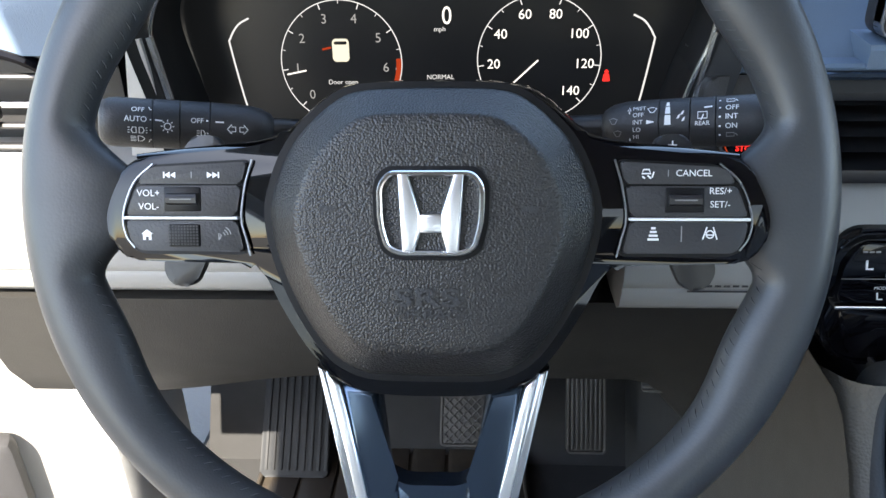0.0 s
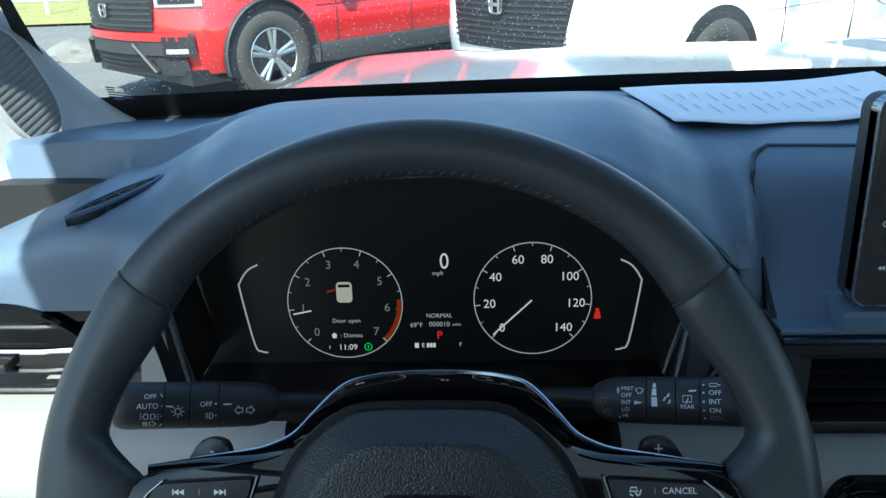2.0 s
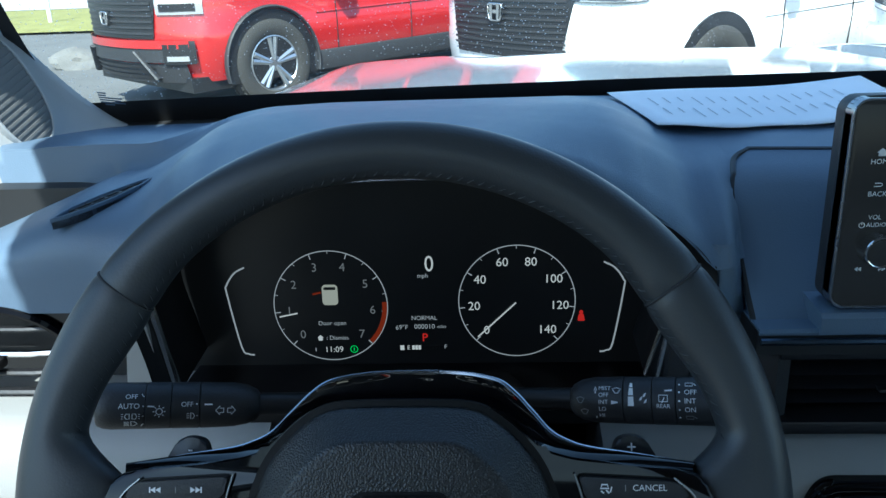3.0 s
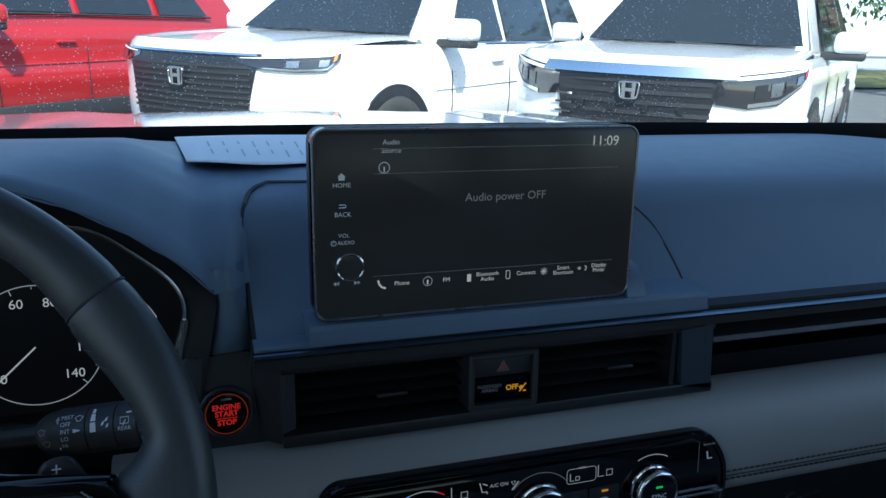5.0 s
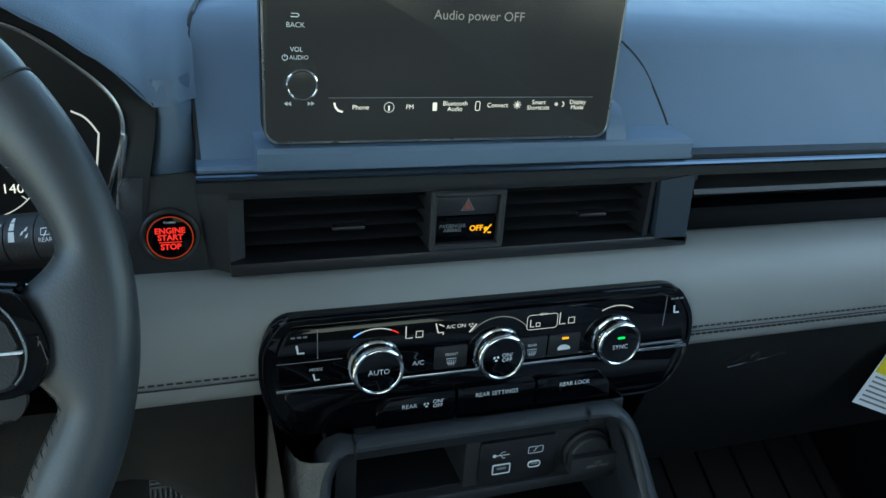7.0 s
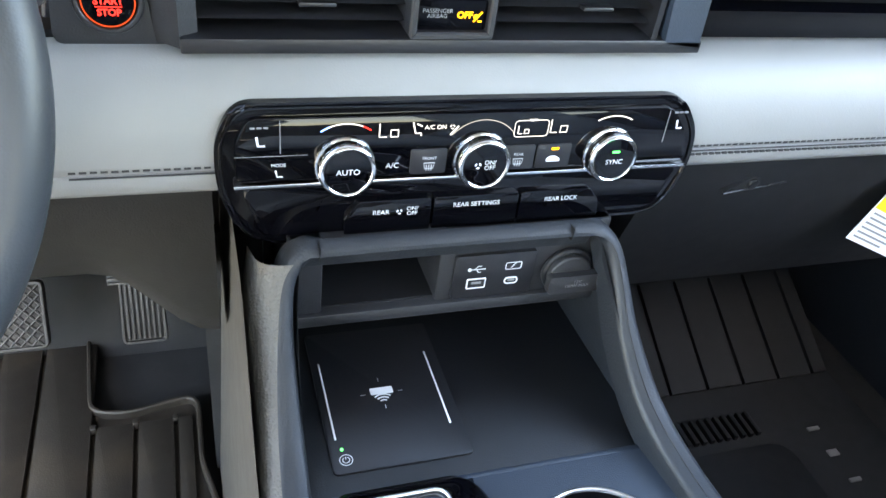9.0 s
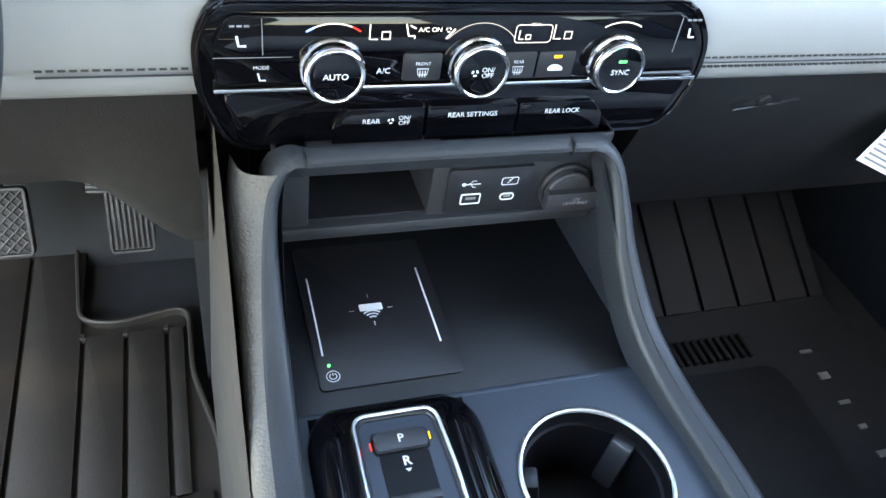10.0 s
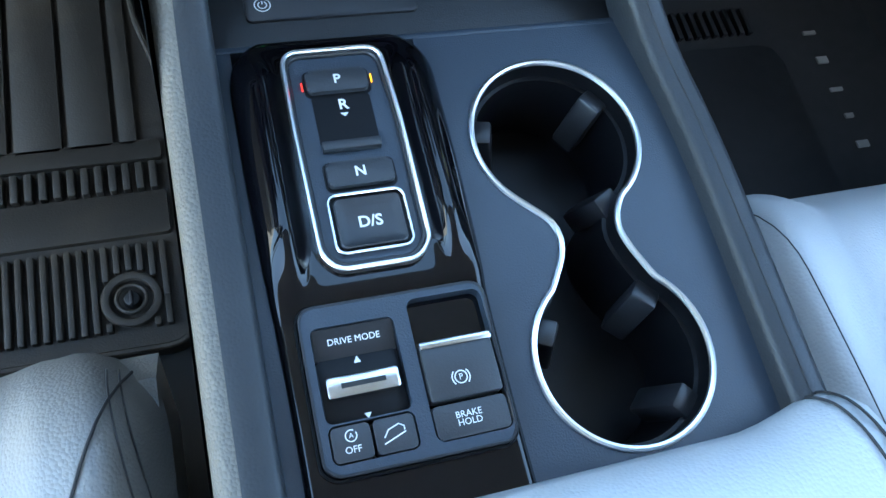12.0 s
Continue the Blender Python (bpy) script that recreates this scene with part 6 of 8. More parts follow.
cap = part("cap", cyl(0, 0, 0.0, 0.009, 0.0185, seg=40, bevel=0.002), PLASTIC, soc)
part("cap_flap", flat(rrect(-0.0205, 0.0265, -0.0130, 0.0045, 0.003), 0.008, 0.0150, 0.0015), PLASTIC, cap)
words("12V\n180W MAX", 0.0044, 0.004, -0.0035, 0.0154, DIMINK, cap)

# ---- wireless charging pad ----
qi = thing("charging_pad", pose(0.366, 0.478, 0.789), "black wireless charging pad with white lines", "charging pad")
part("pad", flat(rrect(-0.053, 0.055, -0.072, 0.075, 0.004), -0.004, 0.0015, 0.0006), SATIN, qi)
for x in (-0.0465, 0.0450):
    part("guide_line", box(x - 0.0007, x + 0.0007, -0.0410, 0.0390, 0.001, 0.0023, 0.0002), INK, qi, "white guide line")
part("phone_symbol", flat(rrect(-0.0105, 0.0080, -0.0020, 0.0050, 0.001), 0.0012, 0.0019), INK, qi)
for r in (0.004, 0.0070, 0.0100):
    stroke(qi, arc(-0.0015, -0.0125 + 0.0, r, 50, 130, 8), 0.0013, 0.0019, INK)
for a in (0, 90, 180, 270):
    c, s = math.cos(radians(a)), math.sin(radians(a))
    stroke(qi, [(-0.0015 + 0.0135 * c, -0.0010 + 0.0125 * s), (-0.0015 + 0.0175 * c, -0.0010 + 0.0165 * s)], 0.0006, 0.0019, INK)
stroke(qi, arc(-0.0420, -0.0605, 0.0048, 0, 360, 24), 0.0006, 0.0019, INK, closed=True)
stroke(qi, arc(-0.0420, -0.0605, 0.0026, 120, 420, 14), 0.0006, 0.0019, INK)
stroke(qi, [(-0.0420, -0.0600), (-0.0420, -0.0575)], 0.0006, 0.0019, INK)
part("lamp", cyl(-0.0435, -0.0505, 0.001, 0.0022, 0.0012, seg=12), GLOWGREEN, qi)

# ---- console top with the cup holder opening ----
def cup_outline():
    c1, r1, c2, r2 = (0.4855, 0.3040), 0.0540, (0.4835, 0.1640), 0.0525
    pts = []
    for k in range(37):
        a = radians(-52 + 284 * k / 36 - 6)
        pts.append((c1[0] + r1 * math.cos(a), c1[1] + r1 * math.sin(a)))
    pts.append((0.4655, 0.2480))
    pts.append((0.4680, 0.2360))
    pts.append((0.4640, 0.2240))
    for k in range(37):
        a = radians(130 + 284 * k / 36 - 4)
        pts.append((c2[0] + r2 * math.cos(a), c2[1] + r2 * math.sin(a)))
    pts.append((0.5085, 0.2240))
    pts.append((0.5050, 0.2370))
    pts.append((0.5075, 0.2480))
    return rounded(pts, 0.006, 2)


cupo = cup_outline()
bm = bmesh.new()
inner = [bm.verts.new((x, y, TOP)) for x, y in cupo]
outer = [bm.verts.new((x, y, TOP)) for x, y in ((0.412, 0.386), (0.573, 0.386), (0.573, 0.02), (0.412, 0.02))]
edges = [bm.edges.new((inner[i], inner[(i + 1) % len(inner)])) for i in range(len(inner))] + [bm.edges.new((outer[i], outer[(i + 1) % 4])) for i in range(4)]
bmesh.ops.triangle_fill(bm, use_beauty=True, use_dissolve=False, edges=edges)
wpart("top_panel", bm, CONSOLE, con, "matt charcoal top panel", smooth=0)
wpart("top_panel", box(0.283, 0.300, 0.02, 0.386, 0.770, TOP), CONSOLE, con)
wpart("front_lip", box(0.283, 0.573, 0.384, 0.3885, 0.765, TOP + 0.0005, 0.001), CONSOLE, con)
wpart("inner_sill", box(0.568, 0.580, -0.05, 0.386, 0.76, TOP + 0.004, 0.002), PLASTIC, con)
cup = thing("cup_holder", pose(0.485, 0.235, 0.70), "double cup holder with chrome rim", "cup holder")
wpart("cup_rim", tube([(x, y, TOP + 0.0005) for x, y in cupo], 0.0020, 8, closed=True), SATINCHROME, cup, "polished chrome rim")


def inset(o, d):
    P = [Vector(p) for p in o]
    n = len(P)
    r = []
    for i in range(n):
        t = (P[(i + 1) % n] - P[i - 1]).normalized()
        r.append((P[i].x - t.y * d, P[i].y + t.x * d))
    return r


w1 = inset(cupo, 0.002)
wpart("cup_wall", loft([[(x, y, TOP) for x, y in w1], [(x, y, TOP - 0.012) for x, y in w1], [(x, y, TOP - 0.0125) for x, y in inset(cupo, 0.0045)], [(x, y, TOP - 0.075) for x, y in inset(cupo, 0.0065)]], closed=True), CUPBLACK, cup)
bm = bmesh.new()
for x, y, r in ((0.4855, 0.304, 0.0505), (0.4835, 0.164, 0.049)):
    cyl(x, y, TOP - 0.080, TOP - 0.073, r, bm=bm)
box(0.462, 0.512, 0.20, 0.27, TOP - 0.081, TOP - 0.0745, bm=bm)
wpart("cup_floor", bm, CUPBLACK, cup)
for x, y, a, d in ((0.4855, 0.304, 35, 0.0545), (0.4855, 0.304, 163, 0.0545), (0.4835, 0.164, 48, 0.053), (0.4835, 0.164, 150, 0.053), (0.4835, 0.164, -45, 0.053), (0.4855, 0.304, -62, 0.06)):
    b = box(-0.013, 0.002, -0.0085, 0.0085, -0.052, -0.010, 0.0025)
    b.transform(pose(x + d * math.cos(radians(a)), y + d * math.sin(radians(a)), TOP, 0, 0, a) @ pose(0, 0, 0, 0, 14, 0))
    wpart("grip_tab", b, SATIN, cup, "sprung rubber grip")

# ---- gear selector ----
KEYCAP = material("keycap_charcoal", (0.025, 0.027, 0.031), 0.42, grain=0.15, scale=900)
gs = thing("gear_selector", pose(0.357, 0.305, TOP), "gloss black push-button gear selector with chrome frame", "gear selector")
def gloss_surface():
    """A swelling piano-black shell: rolled edges, a long ridge down either side of the keys, level under the switch panel."""
    ys = [0.0835 - 0.3085 * (k / 90) for k in range(91)]
    rows = []
    for y in ys:
        near = max(0.0, (y - 0.045) / 0.0385)
        hw = 0.0625 - 0.0035 * step(y, 0.02, -0.16) - 0.017 * near ** 2.6
        row = []
        for i in range(61):
            u = i / 30 - 1
            x = hw * u
            a = abs(u)
            z = 0.0065 * (1 - max(0.0, (a - 0.86) / 0.14) ** 2.5) - 0.018 * max(0.0, (a - 0.985) / 0.015)
            z -= 0.005 * max(0.0, (y - 0.070) / 0.0135) ** 2
            along = step(y, -0.088, -0.045) * (1 - step(y, 0.045, 0.078))
            z += 0.0125 * along * math.exp(-((abs(x) - 0.0440) / (0.0125 if abs(x) > 0.0440 else 0.0058)) ** 2)
            z -= 0.0030 * step(y, -0.080, -0.092)
            row.append((x, y, z))
        rows.append(row)
    return loft(rows)


part("surround", gloss_surface(), PIANO, gs, "piano black surround with rounded ridges", smooth=80)
fr_o = rounded([(-0.0280, 0.0670), (0.0280, 0.0670), (0.0305, 0.020), (0.0300, -0.0600), (0.0220, -0.0690), (-0.0200, -0.0690), (-0.0275, -0.0600), (-0.0285, 0.020)], 0.009, 5)[::-1]
part("chrome_frame", hollow(fr_o[::-1], 0.0026, 0.004, 0.0125), SATINCHROME, gs, "polished chrome frame")
part("key_bed", flat(fr_o, 0.0, 0.0085), CONSOLE, gs, "charcoal key bed")
part("bed_edge", hollow([(x * 0.93, y * 0.965) for x, y in fr_o][::-1], 0.0028, 0.006, 0.0108), SATIN, gs, "black inner bevel")


def key(x0, x1, y0, y1, h, tx, size=0.0085, nm="gear_key", r=0.003):
    """A key standing in its own dark gap."""
    part("key_gap", flat(rrect(x0 - 0.0016, x1 + 0.0016, y0 - 0.0018, y1 + 0.0014, r + 0.001), 0.006, 0.0088), CUPBLACK, gs)
    k = part(nm, flat(rrect(x0, x1, y0, y1, r), 0.006, h, 0.0016), KEYCAP, gs, "matt black gear key")
    if tx:
        words(tx, size, (x0 + x1) / 2, (y0 + y1) / 2, h + 0.0003, INK, k, thick=0.0002)
    return k


key(-0.0180, 0.0180, 0.0390, 0.0540, 0.0122, "P")
# level with the key bed; the shade of its recess is painted black
kr = part("reverse_key", flat(rrect(-0.0165, 0.0175, 0.0020, 0.0375, 0.002), 0.006, 0.0088), CUPBLACK, gs, "reverse key, its recess drawn in black")
words("R", 0.0095, 0.001, 0.0310, 0.0091, INK, kr, thick=0.0002)
part("reverse_tab", box(-0.0165, 0.0175, 0.0000, 0.0060, 0.008, 0.0135, 0.0012), KEYCAP, kr)
part("reverse_mark", flat([(-0.0014, 0.0255), (0.0030, 0.0255), (0.0008, 0.0232)][::-1], 0.0086, 0.0092), INK, kr)
key(-0.0170, 0.0205, -0.0225, -0.0070, 0.0122, "N")
part("drive_frame", hollow(rrect(-0.0205, 0.0235, -0.0625, -0.0265, 0.006), 0.0016, 0.006, 0.0120), SILVER, gs, "satin chrome key frame")
part("key_gap", flat(rrect(-0.0190, 0.0220, -0.0610, -0.0280, 0.005), 0.006, 0.0089), CUPBLACK, gs)
dk = []
for inset_, z in ((0.0, 0.006), (0.0, 0.0115), (0.0006, 0.0120), (0.0046, 0.0098)):
    dk.append([(x, y, z) for x, y in rrect(-0.0170 + inset_, 0.0200 - inset_, -0.0592 + inset_, -0.0300 - inset_, 0.003)])
dkey = part("drive_key", loft(dk, closed=True, caps=True), KEYCAP, gs, "dished drive key", smooth=30)
words("D/S", 0.0092, 0.0015, -0.0446, 0.0101, INK, dkey, thick=0.0002)
part("lamp_red", box(-0.0208, -0.0202, 0.0425, 0.0478, 0.007, 0.0096), GLOWRED, gs)
part("lamp_amber", box(0.0204, 0.0210, 0.0445, 0.0500, 0.007, 0.0096), GLOWAMBER, gs)


def pierced(outer, holes, z0, z1):
    """A plate with openings: top sheet, outer edge and the walls of each hole."""
    bm = bmesh.new()
    edges = []
    for loop_ in [outer] + holes:
        vs = [bm.verts.new((x, y, z1)) for x, y in loop_]
        lo_ = [bm.verts.new((x, y, z0)) for x, y in loop_]
        for i in range(len(vs)):
            j = (i + 1) % len(vs)
            edges.append(bm.edges.new((vs[i], vs[j])))
            bm.faces.new((vs[i], vs[j], lo_[j], lo_[i]))
    bmesh.ops.triangle_fill(bm, use_beauty=True, use_dissolve=False, edges=edges)
    return bm


# drive mode and brake panel
dm = thing("drive_mode_panel", pose(0.3605, 0.1735, TOP + 0.0050), "black drive mode and parking brake switch panel", "switch panel")
dmo = rounded([(-0.0500, 0.0430), (0.0490, 0.0430), (0.0475, -0.0380), (0.0430, -0.0430), (-0.0440, -0.0420), (-0.0500, -0.0370)], 0.009, 5)[::-1]
part("plate", pierced(dmo, [rrect(-0.0455, -0.0020, -0.0172, 0.0318, 0.004), rrect(-0.0455, -0.0020, -0.0370, -0.0180, 0.004), rrect(0.0060, 0.0472, -0.0368, 0.0388, 0.005)], -0.006, 0.0064), CONSOLE, dm, "matt charcoal plate with cut-outs", smooth=20)
part("plate_edge", tube([(x, y, 0.0060) for x, y in dmo], 0.0009, 6, closed=True), SATIN, dm)
part("plate_gap", hollow([(x * 1.022, y * 1.024) for x, y in dmo][::-1], 0.0012, -0.003, 0.0025), CUPBLACK, dm)
part("mode_well", flat(rrect(-0.0470, 0.0480, -0.0380, 0.0400, 0.003), -0.005, -0.002), CUPBLACK, dm)
part("mode_top", profile_x([(0.0160, 0.0005), (0.0310, 0.0050), (0.0310, -0.003), (0.0160, -0.003)], -0.0448, -0.0027), SATIN, dm)
o = words("DRIVE MODE", 0.0047, 0, 0, 0, INK, dm)
o.matrix_basis = pose(-0.0238, 0.0240, 0.0034, 16.7, 0, 0)
part("mode_face", flat(rrect(-0.0448, -0.0027, -0.0168, 0.0158, 0.002), -0.003, 0.0015, 0.0005), CUPBLACK, dm)
part("mode_mark", flat([(-0.0258, 0.0120), (-0.0222, 0.0120), (-0.0240, 0.0155)], 0.001, 0.0019), INK, dm)
part("mode_mark", flat([(-0.0258, -0.0140), (-0.0240, -0.0168), (-0.0222, -0.0140)], 0.001, 0.0019), INK, dm)
mr_ = part("mode_rocker", box(-0.0425, -0.0050, -0.0055, 0.0060, 0.000, 0.0078, 0.002), SILVER, dm, "satin silver rocker")
part("rocker_slot", box(-0.0350, -0.0125, -0.0010, 0.0015, 0.0078, 0.0084), VENT, mr_)
for x0, x1, tx in ((-0.0445, -0.0250, "OFF"), (-0.0235, -0.0030, "")):
    k = part("mode_key", flat(rrect(x0, x1, -0.0360, -0.0190, 0.002), -0.003, 0.0060, 0.001), KEYCAP, dm)
    if tx:
        words(tx, 0.0047, (x0 + x1) / 2, -0.0308, 0.0063, INK, k)
        stroke(k, arc((x0 + x1) / 2, -0.0240, 0.0028, 60, 390, 16), 0.0005, 0.0063, INK)
        words("A", 0.0034, (x0 + x1) / 2, -0.0240, 0.0063, INK, k)
    else:
        stroke(k, [(-0.0190, -0.0285), (-0.0165, -0.0250), (-0.0110, -0.0230), (-0.0085, -0.0245), (-0.0085, -0.0265)], 0.0006, 0.0063, INK)
        stroke(k, [(-0.0195, -0.0315), (-0.0080, -0.0272)], 0.0006, 0.0063, INK)
bk = part("brake_key", box(0.0072, 0.0460, -0.0172, 0.0140, -0.003, 0.0085, 0.002), KEYCAP, dm, "parking brake switch")
part("brake_lip", box(0.0072, 0.0460, 0.0098, 0.0142, 0.006, 0.0102, 0.0014), SILVER, bk, "bright lip")
stroke(bk, arc(0.0250, -0.0070, 0.0032, 0, 360, 20), 0.0006, 0.0089, INK, closed=True)
words("P", 0.0044, 0.0250, -0.0070, 0.0089, INK, bk)
for s in (-1, 1):
    stroke(bk, arc(0.0250, -0.0070, 0.0047, 90 - s * 90 - 45, 90 - s * 90 + 45, 8), 0.0006, 0.0089, INK)
k = part("hold_key", flat(rrect(0.0070, 0.0460, -0.0360, -0.0190, 0.002), -0.003, 0.0060, 0.001), KEYCAP, dm)
words("BRAKE\nHOLD", 0.0047, 0.0250, -0.0272, 0.0063, INK, k)

# ---- left end of the dash ----
lv = thing("side_vent", pose(-0.37, 0.60, 1.07), "gloss black side air vent with silver strips", "air vent")
wpart("vent_back", box(-0.46, -0.27, 0.632, 0.65, 1.005, 1.150), VENT, lv)
bm = bmesh.new()
top = smoothpath([(-0.46, 0.598, 1.140), (-0.36, 0.588, 1.139), (-0.318, 0.588, 1.131), (-0.290, 0.592, 1.108), (-0.282, 0.596, 1.085)], 6)
wpart("vent_brow", tube(top, 0.0065, 10, flatten=0.8), GLOSS, lv, "gloss black curved brow")
for k, (z, mat, r) in enumerate(((1.117, SATIN, 0.0035), (1.096, CHROME, 0.0042), (1.079, SATIN, 0.004), (1.062, SATIN, 0.0045), (1.041, SILVER, 0.0040), (1.022, SATIN, 0.007))):
    wpart("vent_blade", tube([(-0.46, 0.596, z), (-0.33, 0.596, z - 0.001), (-0.295 - 0.004 * k, 0.602, z - 0.002)], r, 8, flatten=0.7), mat, lv)
wpart("vent_tab", box(-0.405, -0.352, 0.578, 0.600, 1.083, 1.092, 0.003), SATIN, lv)
sw = thing("switch_bank", pose(-0.40, 0.548, 0.981, 90, 0, 0), "black switch bank with stability control button", "switch")
part("bank", flat(rrect(-0.06, 0.035, -0.022, 0.022, 0.003), -0.03, -0.004, 0.001), PLASTIC, sw)
k = part("button", flat(rrect(0.000, 0.033, -0.020, 0.020, 0.002), -0.01, 0.0005, 0.001), PLASTIC, sw)
words("OFF", 0.0048, 0.0165, -0.0065, 0.0008, INK, k)
part("car_mark", flat(rrect(0.0125, 0.0205, 0.0025, 0.0075, 0.0015), 0.0, 0.0008), INK, k)
for s in (-1, 1):
    stroke(k, [(0.0165 + s * 0.003 - 0.001, 0.0015), (0.0165 + s * 0.003 + 0.001, 0.0000), (0.0165 + s * 0.003 - 0.001, -0.0018)], 0.0007, 0.0008, INK)
part("button", flat(rrect(-0.040, -0.004, -0.020, 0.020, 0.002), -0.01, 0.0005, 0.001), PLASTIC, sw)

# demister grille on top of the dash
_u, _n = Vector((0.0460, 0.1069, 0.0100)).normalized(), Vector((-0.12, -0.10, 1.0)).normalized()
_v = _n.cross(_u).normalized()
_n = _u.cross(_v)
dv = thing("demister_grille", Matrix(((_u.x, _v.x, _n.x, -0.2623), (_u.y, _v.y, _n.y, 0.6265), (_u.z, _v.z, _n.z, 1.2127), (0, 0, 0, 1))), "black slotted demister grille on the dash", "grille")
dvo = [(p.x, p.y) for p in smoothpath([(-0.050, -0.004, 0), (-0.030, -0.0105, 0), (0.0, -0.0115, 0), (0.030, -0.0075, 0), (0.049, -0.0005, 0), (0.050, 0.0020, 0), (0.030, 0.0075, 0), (0.0, 0.0100, 0), (-0.030, 0.0070, 0), (-0.050, -0.001, 0)], 4, True)]
part("grille_frame", hollow(dvo, 0.0016, -0.006, 0.0022), DASH, dv, "raised frame")
part("grille_hole", flat(dvo, -0.006, -0.0006), VENT, dv)
for i in range(2):
    part("grille_slat", box(-0.036 + i * 0.004, 0.036 + i * 0.004, -0.0045 + i * 0.0062, -0.0032 + i * 0.0062, -0.003, 0.0014), PLASTIC, dv)
for i in range(5):
    x = -0.028 + i * 0.014
    part("grille_bar", box(x, x + 0.0016, -0.0080, 0.0070, -0.004, 0.0010), SATIN, dv)

# paper left on the dash
bm = bmesh.new()
A, B, C, D = Vector((0.165, 0.886)), Vector((0.177, 0.692)), Vector((0.415, 0.728)), Vector((0.456, 0.955))
rows = []
for i in range(13):
    u = i / 12
    l, r = A.lerp(B, u), D.lerp(C, u)
    row = []
    for j in range(17):
        v = j / 16
        p = l.lerp(r, v)
        z = 1.247 + 0.0015 * math.sin(v * 7 + u * 2) + 0.004 * (1 - v) ** 3 - 0.004 * u + 0.005 * (1 - u) * v * v
        row.append((p.x, p.y + 0.004 * math.sin(v * 19) * (u > 0.95), z))
    rows.append(row)
paper = thing("paper_sheet", pose(0.30, 0.83, 1.25), "white printed sheet lying on the dash", "paper")
sheet = wpart("sheet", loft(rows, bm=bm), PAPER, paper, smooth=70)
sheet.modifiers.new("thickness", "SOLIDIFY").thickness = 0.0006
bm = bmesh.new()
for r in range(14):
    v = 0.10 + r * 0.055
    for q in range(2):
        u0, u1 = 0.30 + 0.30 * q, 0.30 + 0.30 * q + 0.22 - 0.05 * ((r * 7 + q) % 3)
        pts = []
        for u, dv_ in ((u0, 0), (u1, 0), (u1, 0.006), (u0, 0.006)):
            l, rr = A.lerp(B, u), D.lerp(C, u)
            p = l.lerp(rr, v + dv_)
            z = 1.247 + 0.0015 * math.sin((v + dv_) * 7 + u * 2) + 0.004 * (1 - v) ** 3 - 0.004 * u + 0.005 * (1 - u) * v * v
            pts.append(bm.verts.new((p.x, p.y, z + 0.0008)))
        bm.faces.new(pts)
wpart("printed_lines", bm, PALEINK, paper, "faint printed lines", smooth=0)

# small printed label on the glass
label_ = thing("windscreen_label", pose(-0.367, 0.878, 1.2600, -43, 0, 0) @ pose(0, 0, 0, 0, 0, 12), "small translucent printed label on the windscreen", "label")
for i, (w_, x_) in enumerate(((0.010, 0.004), (0.026, 0.0), (0.022, 0.0), (0.024, 0.0), (0.008, 0.0), (0.009, 0.0))):
    part("text_bar", box(-0.013 + x_, -0.013 + x_ + w_, 0.010 - i * 0.0042, 0.012 - i * 0.0042, 0, 0.0004), DARKDASH, label_)

# glove box latch and warning tag
gh = thing("glove_box_latch", pose(0.742, 0.556, 0.922, 90 + 12, 0, 8), "recessed black glove box latch with bright edge", "latch")
part("recess", flat([(-0.052, -0.006), (0.045, -0.004), (0.052, 0.010), (-0.030, 0.008)], -0.004, 0.002), VENT, gh)
part("pull", flat([(0.000, -0.003), (0.046, -0.002), (0.048, 0.008), (0.030, 0.004)], 0.0, 0.006, 0.001), SATIN, gh)
part("key_barrel", cyl(-0.022, 0.001, 0.0, 0.005, 0.006, seg=20, bevel=0.001), SATIN, gh)
part("recess_edge", tube([(-0.053, -0.007, 0.002), (0.046, -0.005, 0.003)], 0.0010, 6), SATIN, gh)
tag = thing("warning_tag", pose(0.862, 0.545, 0.852, 90, 0, 0) @ pose(0, 0, 0, 0, 0, -24), "white airbag warning card with yellow heading", "card")
part("card", flat([(0, 0), (0.09, 0.0), (0.09, 0.125), (0, 0.125)], 0, 0.0008), PAPER, tag)
part("heading", flat([(0.001, 0.040), (0.089, 0.040), (0.089, 0.072), (0.001, 0.072)], 0.0009, 0.0013), material("yellow_print", (0.75, 0.60, 0.02), 0.6), tag, "yellow heading block")
for i in range(6):
    part("text_bar", box(0.006, 0.080 - 0.012 * (i % 3), 0.034 - i * 0.0058, 0.0362 - i * 0.0058, 0.0009, 0.0013), DIMINK, tag)

# ---- driver's footwell ----
def mat_outline():
    return rounded([(-0.30, 0.325), (0.236, 0.318), (0.236, 0.60), (0.212, 0.70), (0.212, 0.808), (0.125, 0.790), (0.080, 0.802), (0.068, 0.99), (-0.30, 0.99)], 0.022, 4)


mat = thing("floor_mat", pose(0, 0.6, 0.44), "black ribbed rubber floor mat, warm door light in its colour", "floor mat", "floor mats")
mo = mat_outline()
wpart("mat_base", flat(mo[::-1], 0.437, 0.4465), WARMRUBBER, mat)
wpart("mat_lip", hollow(mo[::-1], 0.006, 0.437, 0.4585), WARMRUBBER, mat, "raised rubber lip")
gx = [-0.245, -0.193, -0.141, -0.089, -0.035, 0.019, 0.088, 0.138, 0.186]
edges_ = [-0.29] + gx + [0.226]
